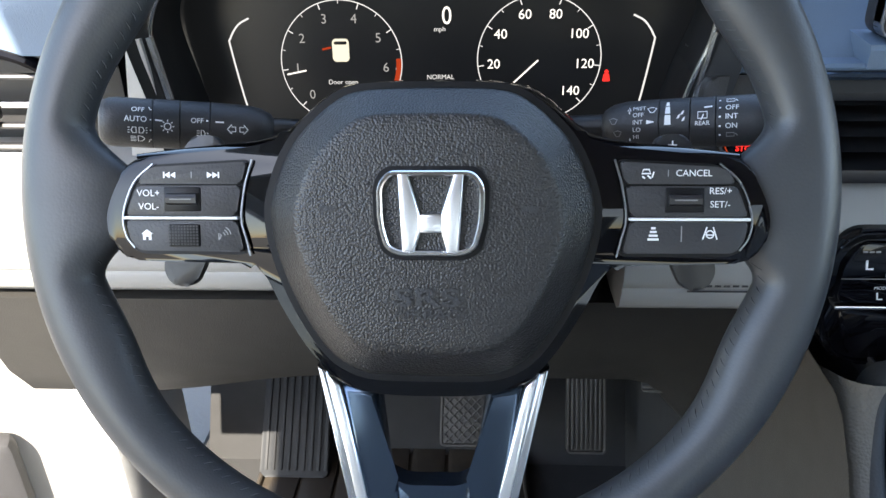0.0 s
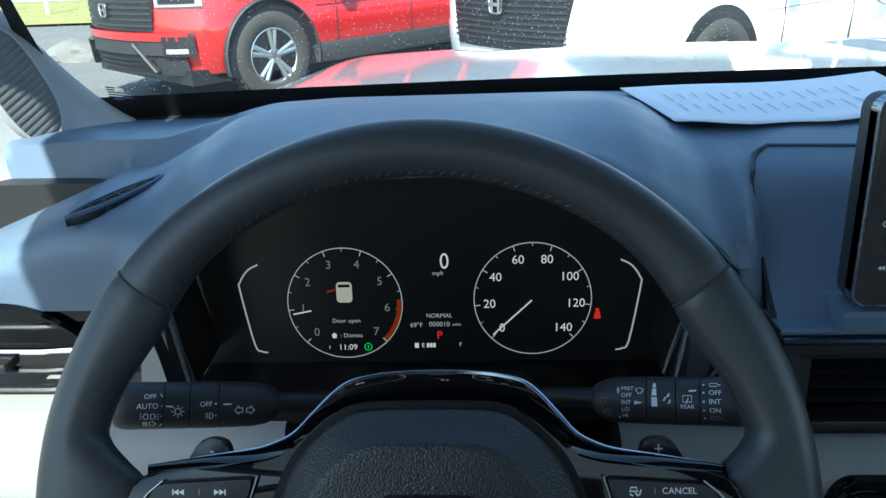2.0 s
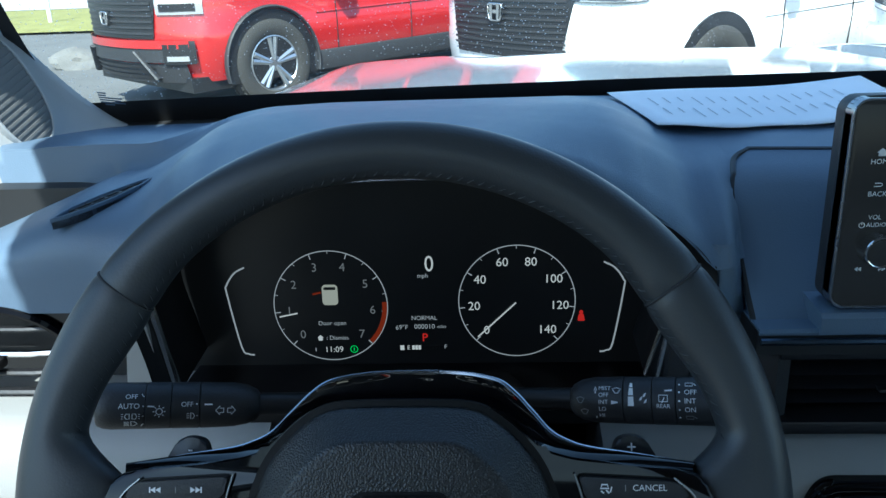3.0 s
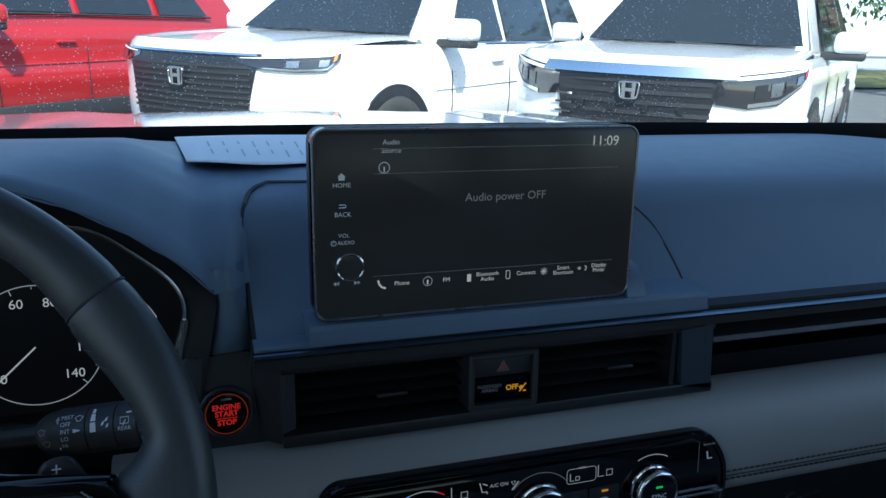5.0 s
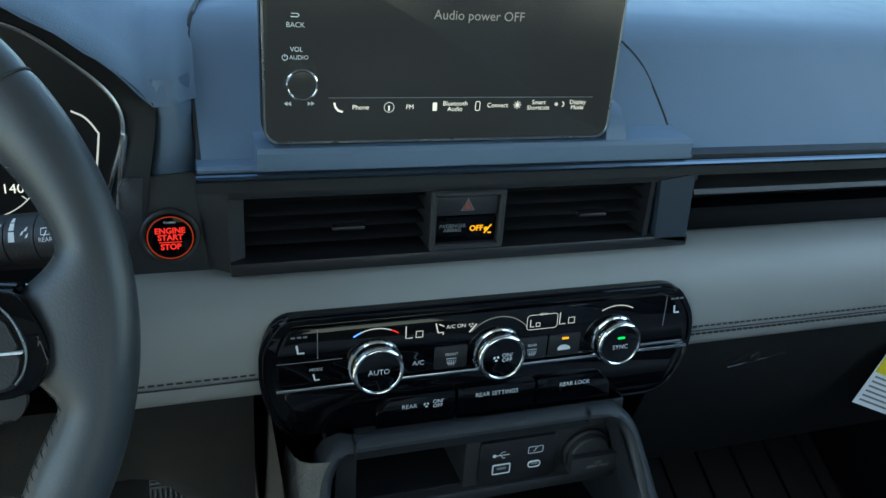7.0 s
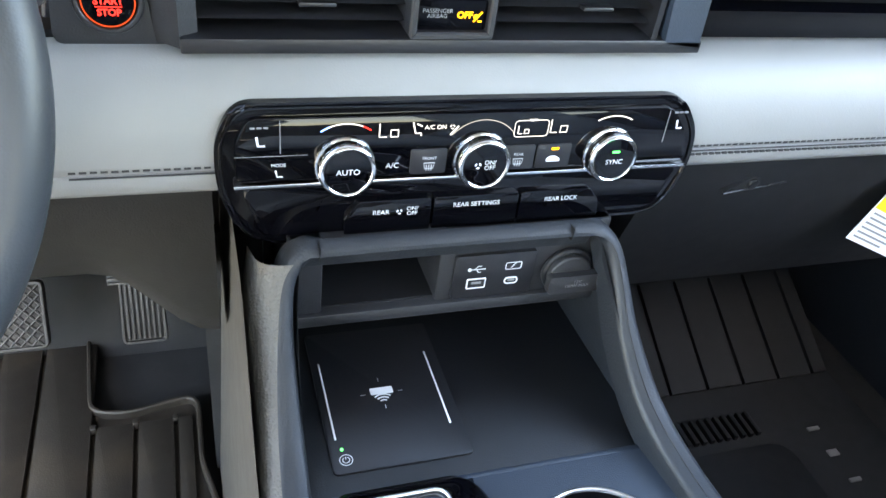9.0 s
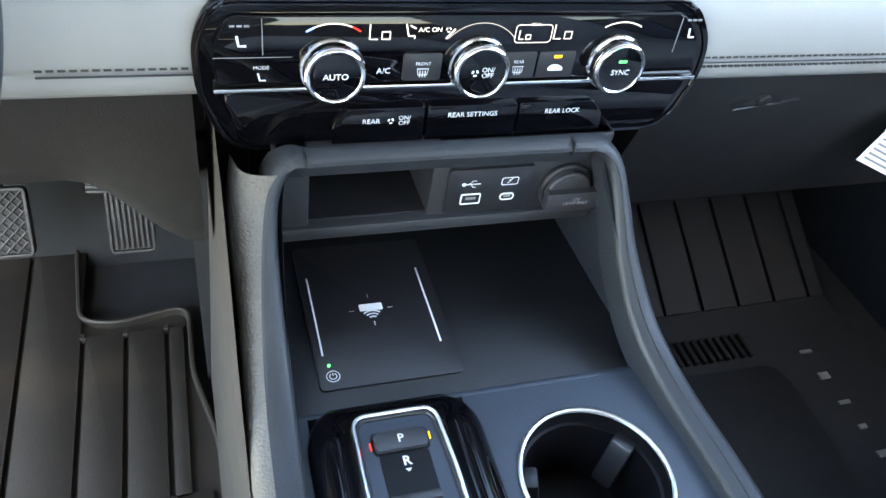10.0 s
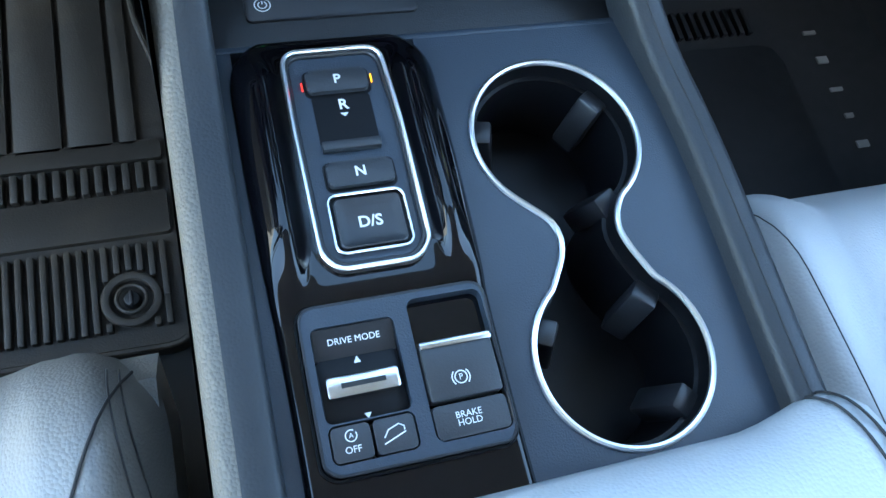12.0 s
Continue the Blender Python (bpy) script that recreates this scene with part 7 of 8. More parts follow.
for i in range(len(edges_) - 1):
    x0, x1 = edges_[i] + 0.003, edges_[i + 1] - 0.003
    y1 = 0.778 if x0 > 0.06 else 0.965
    if i == len(edges_) - 2:
        x1 = 0.206
    wpart("land", flat(rounded([(x0, 0.535), (x1, 0.535), (x1, y1), (x0, y1)], 0.003), 0.444, 0.4535, 0.001), WARMRUBBER, mat)
for x in gx:
    y1 = 0.776 if x > 0.06 else 0.968
    wpart("groove_tab", box(x - 0.0035, x + 0.0035, y1 - 0.004, y1 + 0.004, 0.446, 0.458, 0.001), WARMRUBBER, mat)
wpart("land", flat(rrect(-0.29, 0.228, 0.516, 0.538, 0.003), 0.444, 0.4535, 0.001), WARMRUBBER, mat)
x = -0.285
while x < 0.222:
    wpart("tooth", box(x, x + 0.0072, 0.482, 0.512, 0.444, 0.4560, 0.0012), WARMRUBBER, mat)
    x += 0.0128
wpart("land", flat(rrect(-0.29, 0.228, 0.432, 0.478, 0.003), 0.444, 0.4540, 0.001), WARMRUBBER, mat)
x = -0.288
while x < 0.224:
    a, b = 0.338, 0.424
    if abs(x - 0.186) > 0.029:
        wpart("rib", box(x, x + 0.0058, a, b, 0.444, 0.4545, 0.001), WARMRUBBER, mat)
    else:
        d = math.sqrt(max(0.0, 0.030 ** 2 - (x - 0.183) ** 2))
        for p, q in ((a, 0.367 - d), (0.367 + d, b)):
            if q - p > 0.004:
                wpart("rib", box(x, x + 0.0058, p, q, 0.444, 0.4545, 0.001), WARMRUBBER, mat)
    x += 0.0107
rt = wpart("retainer", ring(0.186, 0.367, 0.4535, 0.0235, 0.0045, 48, 8, 0.7), WARMRUBBER, mat, "round mat retainer")
wpart("retainer_ring", ring(0.186, 0.367, 0.4550, 0.0135, 0.0022, 40, 8), WARMRUBBER, mat)
wpart("retainer_knob", cyl(0.186, 0.367, 0.448, 0.4565, 0.0085, 0.0070, seg=24, bevel=0.001), VENT, mat)
wpart("retainer_grip", box(0.1845, 0.1875, 0.360, 0.374, 0.456, 0.4610, 0.001), SATIN, mat)


def pedal(name, m, w, h, label, hatch):
    th = thing(name, m, label, "pedal")
    part("plate", flat(rounded([(-w, -h), (w, -h), (w * 0.96, h), (-w * 0.96, h)], 0.008), -0.012, 0.0, 0.003), PEDAL, th)
    part("rim", hollow(rounded([(-w, -h), (w, -h), (w * 0.96, h), (-w * 0.96, h)], 0.008)[::1], 0.004, -0.004, 0.0035), PEDAL, th)
    if hatch:
        n = 7
        for s in (-1, 1):
            for i in range(-n, n + 1):
                c = i * 0.0125
                pts = []
                for t in (-1, 1):
                    x, y = c + t * 0.06, s * t * 0.06
                    pts.append(Vector((x, y)))
                # clip the bar to the pad
                seg = [pts[0].lerp(pts[1], k / 60) for k in range(61)]
                seg = [p for p in seg if abs(p.x) < w - 0.004 and abs(p.y) < h - 0.004]
                if len(seg) > 3:
                    part("hatch_bar", tube([(seg[0].x, seg[0].y, 0.0015), (seg[-1].x, seg[-1].y, 0.0015)], 0.0016, 5), PEDAL, th)
    else:
        for i in range(7):
            x = -w + 0.0085 + i * (2 * w - 0.017) / 6
            part("rib", box(x - 0.0016, x + 0.0016, -h + 0.006, h - 0.004, -0.001, 0.0035, 0.0006), PEDAL, th)
    part("arm", tube([(0, 0, -0.010), (0, h * 0.5, -0.05), (0, h + 0.05, -0.03), (0, h + 0.22, 0.02)], 0.010, 8), VENT, th)
    return th


pedal("accelerator_pedal", pose(0.158, 0.868, 0.588, 62, 0, 0), 0.0270, 0.062, "black ribbed accelerator pedal", False)
pedal("brake_pedal", pose(0.004, 0.862, 0.577, 58, 0, 0), 0.0440, 0.042, "black rubber brake pedal with diamond pattern", True)
fg = thing("footwell_grille", pose(0.178, 0.602, 0.836, 62, 0, -4), "small black ribbed footwell grille", "grille")
part("plate", flat(rrect(-0.019, 0.019, -0.0095, 0.0095, 0.003), -0.004, 0.001), VENT, fg)
for i in range(5):
    part("rib", box(-0.0185, 0.0185, -0.0088 + i * 0.0038, -0.0068 + i * 0.0038, 0.0, 0.003, 0.0005), PEDAL, fg)
fr_ = thing("foot_rest", pose(-0.25, 0.93, 0.53, 48, 0, 0), "black ribbed foot rest", "foot rest")
part("plate", flat(rrect(-0.055, 0.045, -0.10, 0.10, 0.008), -0.02, 0.0, 0.003), RUBBER, fr_)
for i in range(9):
    part("rib", box(-0.049 + i * 0.011, -0.044 + i * 0.011, -0.09, 0.09, -0.001, 0.003, 0.0006), RUBBER, fr_)
wpart("tunnel_trim", profile_x([(0.70, 0.437), (0.70, 0.80), (0.80, 0.78), (1.02, 0.70), (1.02, 0.437)], 0.232, 0.262), CARPET, shell)

# ---- passenger footwell ----
pm = thing("floor_mat", pose(0.98, 0.55, 0.44), "black rubber passenger floor mat with raised lettering", "floor mat", "floor mats")
wpart("mat_base", profile_x([(0.20, 0.437), (0.70, 0.437), (0.86, 0.535), (0.86, 0.543), (0.69, 0.448), (0.20, 0.448)], 0.63, 1.17), RUBBER, pm)
pe = [0.70, 0.765, 0.820, 0.876, 0.941, 1.005, 1.070, 1.135, 1.165]
for a, b in zip(pe, pe[1:]):
    wpart("land", profile_x([(0.692, 0.449), (0.845, 0.534), (0.842, 0.541), (0.689, 0.456)], a + 0.003, b - 0.003), RUBBER, pm)
for i in range(14):
    wpart("tooth", box(0.80 + i * 0.013, 0.807 + i * 0.013, 0.600, 0.640, 0.446, 0.456, 0.001), RUBBER, pm)
bm = flat(rounded([(0.80, 0.30), (1.00, 0.30), (1.00, 0.58), (0.80, 0.58)], 0.03), 0.446, 0.456, 0.003)
wpart("tread_pad", bm, RUBBER, pm, "raised tread pad")
for y, w, d in ((0.595, 0.006, 0.020), (0.551, 0.011, 0.017), (0.505, 0.006, 0.019), (0.465, 0.007, 0.013), (0.423, 0.010, 0.018)):
    wpart("letter_bar", box(1.065 - d / 2, 1.065 + d / 2, y - w / 2, y + w / 2, 0.446, 0.4505, 0.001), MATMARK, pm, "grey raised letter bar")

# ---- seats ----
def seat(name, x0, x1, yf, zt, label, hide, seams, seat_group="front seats"):
    th = thing(name, pose((x0 + x1) / 2, -0.1, 0.45), label, "car seat", seat_group)
    cx, hw = (x0 + x1) / 2, (x1 - x0) / 2

    def top(u, y):
        """Cushion height: flat middle, swelling side bolsters, rolled front."""
        a = abs(u)
        z = zt - 0.030 + 0.030 * step(a, 0.55, 0.82) - 0.070 * max(0.0, (a - 0.86) / 0.14) ** 2 - 0.004 * max(0.0, 1 - abs(a - 0.80) / 0.035)
        f = max(0.0, (y - (yf - 0.10)) / 0.10)
        z -= 0.085 * f ** 2.6
        return z - 0.02 * step(y, yf - 0.15, -0.35)
    n, m = 40, 34
    rows = []
    for j in range(m):
        y = -0.36 + (yf + 0.36) * (1 - (1 - j / (m - 1)) ** 1.4)
        rows.append([(cx + hw * u * (1 - 0.10 * max(0.0, (y - yf + 0.08) / 0.08) ** 2), y, top(u, y)) for u in (i / (n / 2) - 1 for i in range(n + 1))])
    bm = loft(rows)
    wpart("cushion", bm, hide, th, "light grey leather cushion", smooth=70)
    wpart("cushion_skirt", profile_x([(-0.36, 0.50), (yf - 0.035, 0.50), (yf - 0.004, zt - 0.105), (yf - 0.03, zt - 0.075), (-0.36, zt - 0.07)], x0 + 0.006, x1 - 0.006, 2), hide, th)
    wpart("seat_base", box(x0 + 0.03, x1 - 0.03, -0.34, yf - 0.08, 0.437, 0.54, 0.01), PLASTIC, th)
    for s in (-1, 1):
        for near, far, run, size in seams:
            line = []
            for k in range(25):
                d = near + (far - near) * min(1.0, k / 24 * 0.30 / run)
                y = yf - 0.030 - 0.30 * k / 24
                line.append((cx + s * hw * d, y, top(d, y) + 0.0005))
            wpart("cushion_seam", tube(line, size, 5), SEAMTHREAD, th, "dark stitched seam")
    # backrest
    bk_ = loft([[(cx + hw * 0.98 * math.copysign(abs(math.cos(a)) ** 0.4, math.cos(a)), -0.36 - 0.30 * t + 0.07 * math.copysign(abs(math.sin(a)) ** 0.6, math.sin(a)), 0.66 + 0.62 * t) for a in (2 * math.pi * i / 32 for i in range(32))] for t in (k / 8 for k in range(9))], closed=True, caps=True)
    wpart("backrest", bk_, hide, th, "light grey leather backrest", smooth=60)
    wpart("headrest", box(cx - 0.13, cx + 0.13, -0.74, -0.64, 1.32, 1.50, 0.04, 4), hide, th)
    wpart("seat_rail", box(x1 + 0.004, x1 + 0.014, -0.2, 0.16, 0.50, 0.56, 0.003), VENT, th, "black side bracket")
    return th


seat("front_seat", -0.275, 0.226, 0.272, 0.702, "light grey driver's seat in a shaded leather colour, stitched bolsters", SEATSHADED, ((0.93, 0.74, 0.12, 0.0011), (0.905, 0.965, 0.10, 0.0007), (0.880, 0.935, 0.10, 0.0007)))
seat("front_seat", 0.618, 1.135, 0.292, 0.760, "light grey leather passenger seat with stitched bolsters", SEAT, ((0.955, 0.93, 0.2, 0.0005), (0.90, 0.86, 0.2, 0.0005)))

# ---- armrest lid ----
arm = thing("armrest", pose(0.44, -0.1, 0.78), "light grey leather centre armrest lid with stitched edge", "armrest")
rows = []
AX0, AX1, AYF, AZ = 0.285, 0.606, 0.108, 0.850


def arm_row(y, z_lo, z_hi, k):
    pts = []
    for i in range(25):
        u = i / 12 - 1
        x = (AX0 + AX1) / 2 + (AX1 - AX0) / 2 * u
        e = max(0.0, abs(u) - 0.80) / 0.20
        pts.append((x, y - 0.012 * e * e * k + 0.012 * step(x, 0.52, 0.59) * (y > 0.0), z_hi - (z_hi - z_lo) * e ** 3 * 0.9))
    return pts


for y, z in ((-0.40, AZ), (0.01, AZ), (0.055, AZ - 0.003), (0.080, AZ - 0.010), (0.097, AZ - 0.022), (0.105, AZ - 0.036), (AYF, AZ - 0.048), (0.104, AZ - 0.058)):
    rows.append(arm_row(y, AZ - 0.058, z, 1.0))
wpart("lid", loft(rows), SEAT, arm, "light grey leather lid", smooth=70)
wpart("box_front", box(0.30, 0.578, -0.4, 0.088, 0.60, 0.800, 0.008), PLASTIC, arm)
for f in (0.35, 0.95):
    line = [Vector(row[21]).lerp(Vector(row[22]), f) + Vector((0.0003, 0.0005, 0.0007)) for row in rows[:7]]
    wpart("lid_seam", tube(smoothpath(line, 4), 0.0009, 5), SEAMTHREAD, arm, "stitched seam")

# ---- open driver's door ----
door = thing("driver_door", pose(-0.47, 0.84, 0.40) @ pose(0, 0, 0, 0, 0, -62), "driver's door standing open, pale inner trim in sun", "car door")
# local: the closed door would run along -y
part("inner_panel", box(-0.05, 0.03, -1.08, 0.0, 0.02, 0.74, 0.02), PADGREY, door, "pale door trim")
part("outer_skin", box(-0.10, -0.055, -1.10, 0.02, 0.0, 0.76, 0.02), HOODPAINT, door)
part("door_pocket", box(0.03, 0.07, -0.85, -0.12, 0.06, 0.24, 0.015), PLASTIC, door)
part("arm_rest", box(0.03, 0.10, -0.80, -0.20, 0.44, 0.52, 0.02), PADGREY, door)
part("window_frame", tube([(-0.04, 0.0, 0.74), (-0.10, -0.42, 1.30), (-0.10, -1.05, 1.32), (-0.05, -1.08, 0.74)], 0.02, 8), TRIMBLACK, door)

# ---- parked cars ahead ----
CURVE = [0.36]


def nose(x, z):
    """How far the front reaches forward of the axle at x across and z up."""
    a = abs(x)
    return 0.97 - CURVE[0] * a ** 2.4 - 0.30 * max(0.0, a - 0.80) ** 1.5 * 2.2 - 0.9 * max(0.0, z - 0.95) ** 1.4 - 0.4 * max(0.0, 0.48 - z) ** 1.3


def car_row(w, z, rear):
    pts = [(-w, y, z) for y in (rear, rear * 0.7, rear * 0.4, -0.6, 0.0, 0.30)]
    for i in range(25):
        u = i / 12 - 1
        x = w * math.copysign(abs(u) ** 0.8, u)
        pts.append((x, max(0.31, nose(x / w * 0.98, z)), z))
    pts += [(w, y, z) for y in (0.30, 0.0, -0.6, rear * 0.4, rear * 0.7, rear)]
    return pts


def panel(x0, x1, z0, z1, off, n=10, m=4, slant=0.0, slant_top=0.0, bm=None):
    """A piece that follows the front of the car."""
    rows = []
    for j in range(m + 1):
        z = z0 + (z1 - z0) * j / m
        k = j / m
        a, b = x0 + slant * (1 - k), x1 + slant_top * (1 - k)
        rows.append([(a + (b - a) * i / n, nose((a + (b - a) * i / n) * 0.98, z) + off, z) for i in range(n + 1)])
    return loft(rows, bm=bm)


def road_wheel(parent, x, y, r, sx):
    """A tyre and a spoked alloy rim, facing sx."""
    prof = [(r * 0.62, 0.10), (r * 0.70, 0.115), (r * 0.88, 0.125), (r * 0.97, 0.105), (r, 0.07), (r, -0.07), (r * 0.97, -0.105), (r * 0.62, -0.10)]
    rows = [[(sx * w, q * math.cos(a), q * math.sin(a)) for q, w in prof] for a in (2 * math.pi * i / 40 for i in range(40))]
    wh = part("wheel", loft(rows + rows[:1]), TYRE, parent, "black tyre with block tread", smooth=40)
    wh.matrix_basis = pose(x, y, r)
    bm = bmesh.new()
    for i in range(40):
        a = 2 * math.pi * i / 40
        for s in (-1, 1):
            b = box(-0.022, 0.022, -0.014, 0.014, -0.006, 0.008)
            b.transform(pose(0, 0, 0, math.degrees(a), 0, 0) @ Matrix.Translation((s * 0.062, 0, r)))
            me_ = bpy.data.meshes.new("tmp")
            b.to_mesh(me_)
            bm.from_mesh(me_)
            bpy.data.meshes.remove(me_)
            b.free()
    part("tread", bm, TYRE, wh)
    rim = bmesh.new()
    rows = [[(sx * w, q * math.cos(a), q * math.sin(a)) for q, w in ((r * 0.63, 0.10), (r * 0.60, 0.104), (r * 0.57, 0.09), (r * 0.55, -0.05))] for a in (2 * math.pi * i / 40 for i in range(41))]
    loft(rows, bm=rim)
    rm = part("rim", rim, ALLOY, wh, "bright alloy rim")
    part("rim_back", box(*sorted((-sx * 0.02, -sx * 0.03)), -r * 0.5, r * 0.5, -r * 0.5, r * 0.5), VENT, rm)
    for i in range(5):
        for d in (-8, 8):
            a = 72 * i + 90 + d
            b = tube([(sx * 0.085, 0.03, 0.0), (sx * 0.090, r * 0.58, 0.0)], [0.020, 0.026], 6)
            b.transform(pose(0, 0, 0, a, 0, 0))
            part("spoke", b, ALLOY, rm)
    b = cyl(0, 0, -0.05, 0.10, r * 0.17, seg=24, bevel=0.006)
    b.transform(pose(0, 0, 0, 0, 90 * sx, 0))
    part("hub_cap", b, ALLOY, rm)


def parked_car(name, m, paint, label, pickup=False, cladding=False, trim=CHROME):
    rear = -4.1
    th = thing(name, m, label, "car", "parked cars")
    rows = [car_row(w, z, rear) for w, z in ((0.93, 0.30), (0.97, 0.42), (0.995, 0.60), (1.0, 0.72), (0.985, 0.74), (0.992, 0.92), (0.982, 1.01), (0.965, 1.065), (0.935, 1.095))]
    part("body", loft(rows), paint, th, "painted body", smooth=50)
    part("underbody", box(-0.90, 0.90, rear, 0.75, 0.22, 0.34), VENT, th)
    # bonnet
    bw = -0.42
    rows = []
    for j in range(15):
        k = j / 14
        row = []
        for i in range(25):
            u = i / 12 - 1
            yf = max(0.31, nose(u * 0.98, 1.09))
            y = yf + (bw - yf) * k
            z = 1.092 + 0.060 * math.sin(k * 1.5) * (1 - 0.35 * u * u) + 0.012 * (step(abs(u), 0.55, 0.66) - step(abs(u), 0.90, 1.0)) * min(1, k * 5)
            row.append((0.932 * u, y, z))
        rows.append(row)
    part("bonnet", loft(rows), paint, th, "painted bonnet", smooth=50)
    # cabin: painted pillars and roof, glass let in
    base = [(-0.36, 0.90, 1.10), (-0.62, 0.90, 1.09), (-1.6, 0.93, 1.05), (-3.4, 0.92, 1.06), (rear, 0.90, 1.08)]
    roof = [(-1.12, 0.66, 1.70), (-1.30, 0.68, 1.74), (-1.9, 0.70, 1.78), (-3.1, 0.68, 1.76), (-3.75, 0.64, 1.70)]
    rows = []
    for (yb, wb, zb), (yr, wr, zr) in zip(base, roof):
        sec = [(-wb, yb, zb - 0.06)]
        for k in range(7):
            t = k / 6
            sec.append((-(wb + (wr - wb) * t), yb + (yr - yb) * t, zb + (zr - zb) * t))
        sec.append((-wr * 0.6, yr, zr + 0.03))
        sec.append((wr * 0.6, yr, zr + 0.03))
        for k in range(7):
            t = 1 - k / 6
            sec.append(((wb + (wr - wb) * t), yb + (yr - yb) * t, zb + (zr - zb) * t))
        sec.append((wb, yb, zb - 0.06))
        rows.append(sec)
    part("cabin", loft(rows, caps=True), paint, th, "painted pillars and roof", smooth=40)

    def quad_grid(p, q, r, s, off, n=6):
        rows = []
        P, Q, R_, S_ = (Vector(v) for v in (p, q, r, s))
        nrm = (Q - P).cross(S_ - P).normalized() * off
        for j in range(n + 1):
            a, b = P.lerp(S_, j / n), Q.lerp(R_, j / n)
            rows.append([tuple(a.lerp(b, i / n) + nrm) for i in range(n + 1)])
        return loft(rows)
    part("windscreen", quad_grid((-0.82, -0.41, 1.135), (0.82, -0.41, 1.135), (0.60, -1.08, 1.66), (-0.60, -1.08, 1.66), -0.040), CARGLASS, th, "dark windscreen")
    part("wiper", tube([(-0.7, -0.375, 1.135), (0.1, -0.39, 1.16)], 0.012, 6), TRIMBLACK, th)
    belt = 0.20 if cladding else 0.03
    for sx in (-1, 1):
        def sd(y, t):
            return (sx * (0.925 - 0.235 * t + 0.018), y, 1.10 + 0.62 * t)
        for nm, ya, yb, yc, yd in (("side_window", -0.78, -1.62, -1.62, -1.28), ("side_window", -1.70, -2.62, -2.60, -1.70), ("side_window", -2.72, -3.45, -3.20, -2.70)):
            part(nm, loft([[sd(ya, belt), sd(yb, belt)], [sd((ya + yd) / 2, 0.5), sd((yb + yc) / 2, 0.5)], [sd(yd, 0.93), sd(yc, 0.93)]]), CARGLASS, th, "dark side glass")
        part("window_strip", tube([sd(-0.70, belt - 0.03), sd(-3.5, belt - 0.03)], 0.012, 6), trim if not cladding else TRIMBLACK, th)
        # door shuts, handles
        for y in (-0.72, -1.66, -2.62):
            part("door_gap", tube([(sx * 0.9925, y, 0.42), (sx * 1.001, y, 0.70), (sx * 0.9915, y, 0.90), (sx * 0.960, y, 1.03)], 0.005, 5), VENT, th)
        for y in (-1.42, -2.40):
            part("door_handle", box(*sorted((sx * 0.975, sx * 1.02)), y - 0.11, y + 0.09, 0.955, 0.985, 0.012), paint, th)
        part("door_crease", tube([(sx * 0.985, -0.5, 0.775), (sx * 0.988, -3.6, 0.80)], 0.010, 6), paint, th)
        part("sill", box(*sorted((sx * 0.93, sx * 1.006)), -3.2, -0.42, 0.26, 0.44, 0.02), TRIMBLACK, th, "black sill moulding")
        mir = part("mirror", box(*sorted((sx * 1.0, sx * 1.24)), -0.72, -0.56, 1.12, 1.28, 0.05, 4), paint, th, "door mirror")
        part("mirror_base", box(*sorted((sx * 0.92, sx * 1.22)), -0.70, -0.58, 1.075, 1.135, 0.02), TRIMBLACK, mir)
        # arches and wheels; black discs on the body stand in for the shaded hollows
        for y in (0.0, -2.82):
            b = cyl(0, 0, 0, 0.012, 0.455, seg=48)
            b.transform(pose(sx * 0.990, y, 0.39, 0, 90 * sx, 0))
            bmesh.ops.bisect_plane(b, geom=b.verts[:] + b.edges[:] + b.faces[:], plane_co=(0, 0, 0.26), plane_no=(0, 0, 1), clear_inner=True)
            part("wheel_arch", b, VENT, th, "black disc for the shaded wheel arch")
            if cladding:
                pts = [(sx * 1.004, y + 0.475 * math.cos(a), 0.39 + 0.475 * math.sin(a)) for a in (radians(-14 + 208 * i / 24) for i in range(25))]
                part("arch_moulding", tube(pts, 0.030, 8, flatten=0.5), TRIMBLACK, th, "black arch moulding")
            road_wheel(th, sx * 0.905, y, 0.385, sx)
    return th


def mesh_bars(parent, x0, x1, z0, z1, off, rows_, name="grille_bar", mat=SATIN):
    for i in range(rows_):
        z = z0 + (z1 - z0) * (i + 0.5) / rows_
        h = (z1 - z0) / rows_ * 0.42
        part(name, panel(x0, x1, z - h / 2, z + h / 2, off, 16, 1), mat, parent)


def car_badge(th, z, off=0.03, s=1.0):
    y = nose(0, z) + off
    b = part("badge", hollow(rounded([(-0.075 * s, 0.055 * s), (0.075 * s, 0.055 * s), (0.06 * s, -0.06 * s), (-0.06 * s, -0.06 * s)][::-1], 0.03), 0.012, 0, 0.015), CHROME, th, "chrome badge frame")
    b.matrix_basis = pose(0, y, z, 90, 0, 180)
    for sx in (-1, 1):
        c = part("badge_bar", flat([(sx * 0.048 * s, 0.05 * s), (sx * 0.022 * s, 0.05 * s), (sx * 0.020 * s, -0.055 * s), (sx * 0.042 * s, -0.055 * s)][::-sx], 0, 0.014), CHROME, b)
    part("badge_bar", box(-0.024 * s, 0.024 * s, -0.01 * s, 0.012 * s, 0, 0.012), CHROME, b)


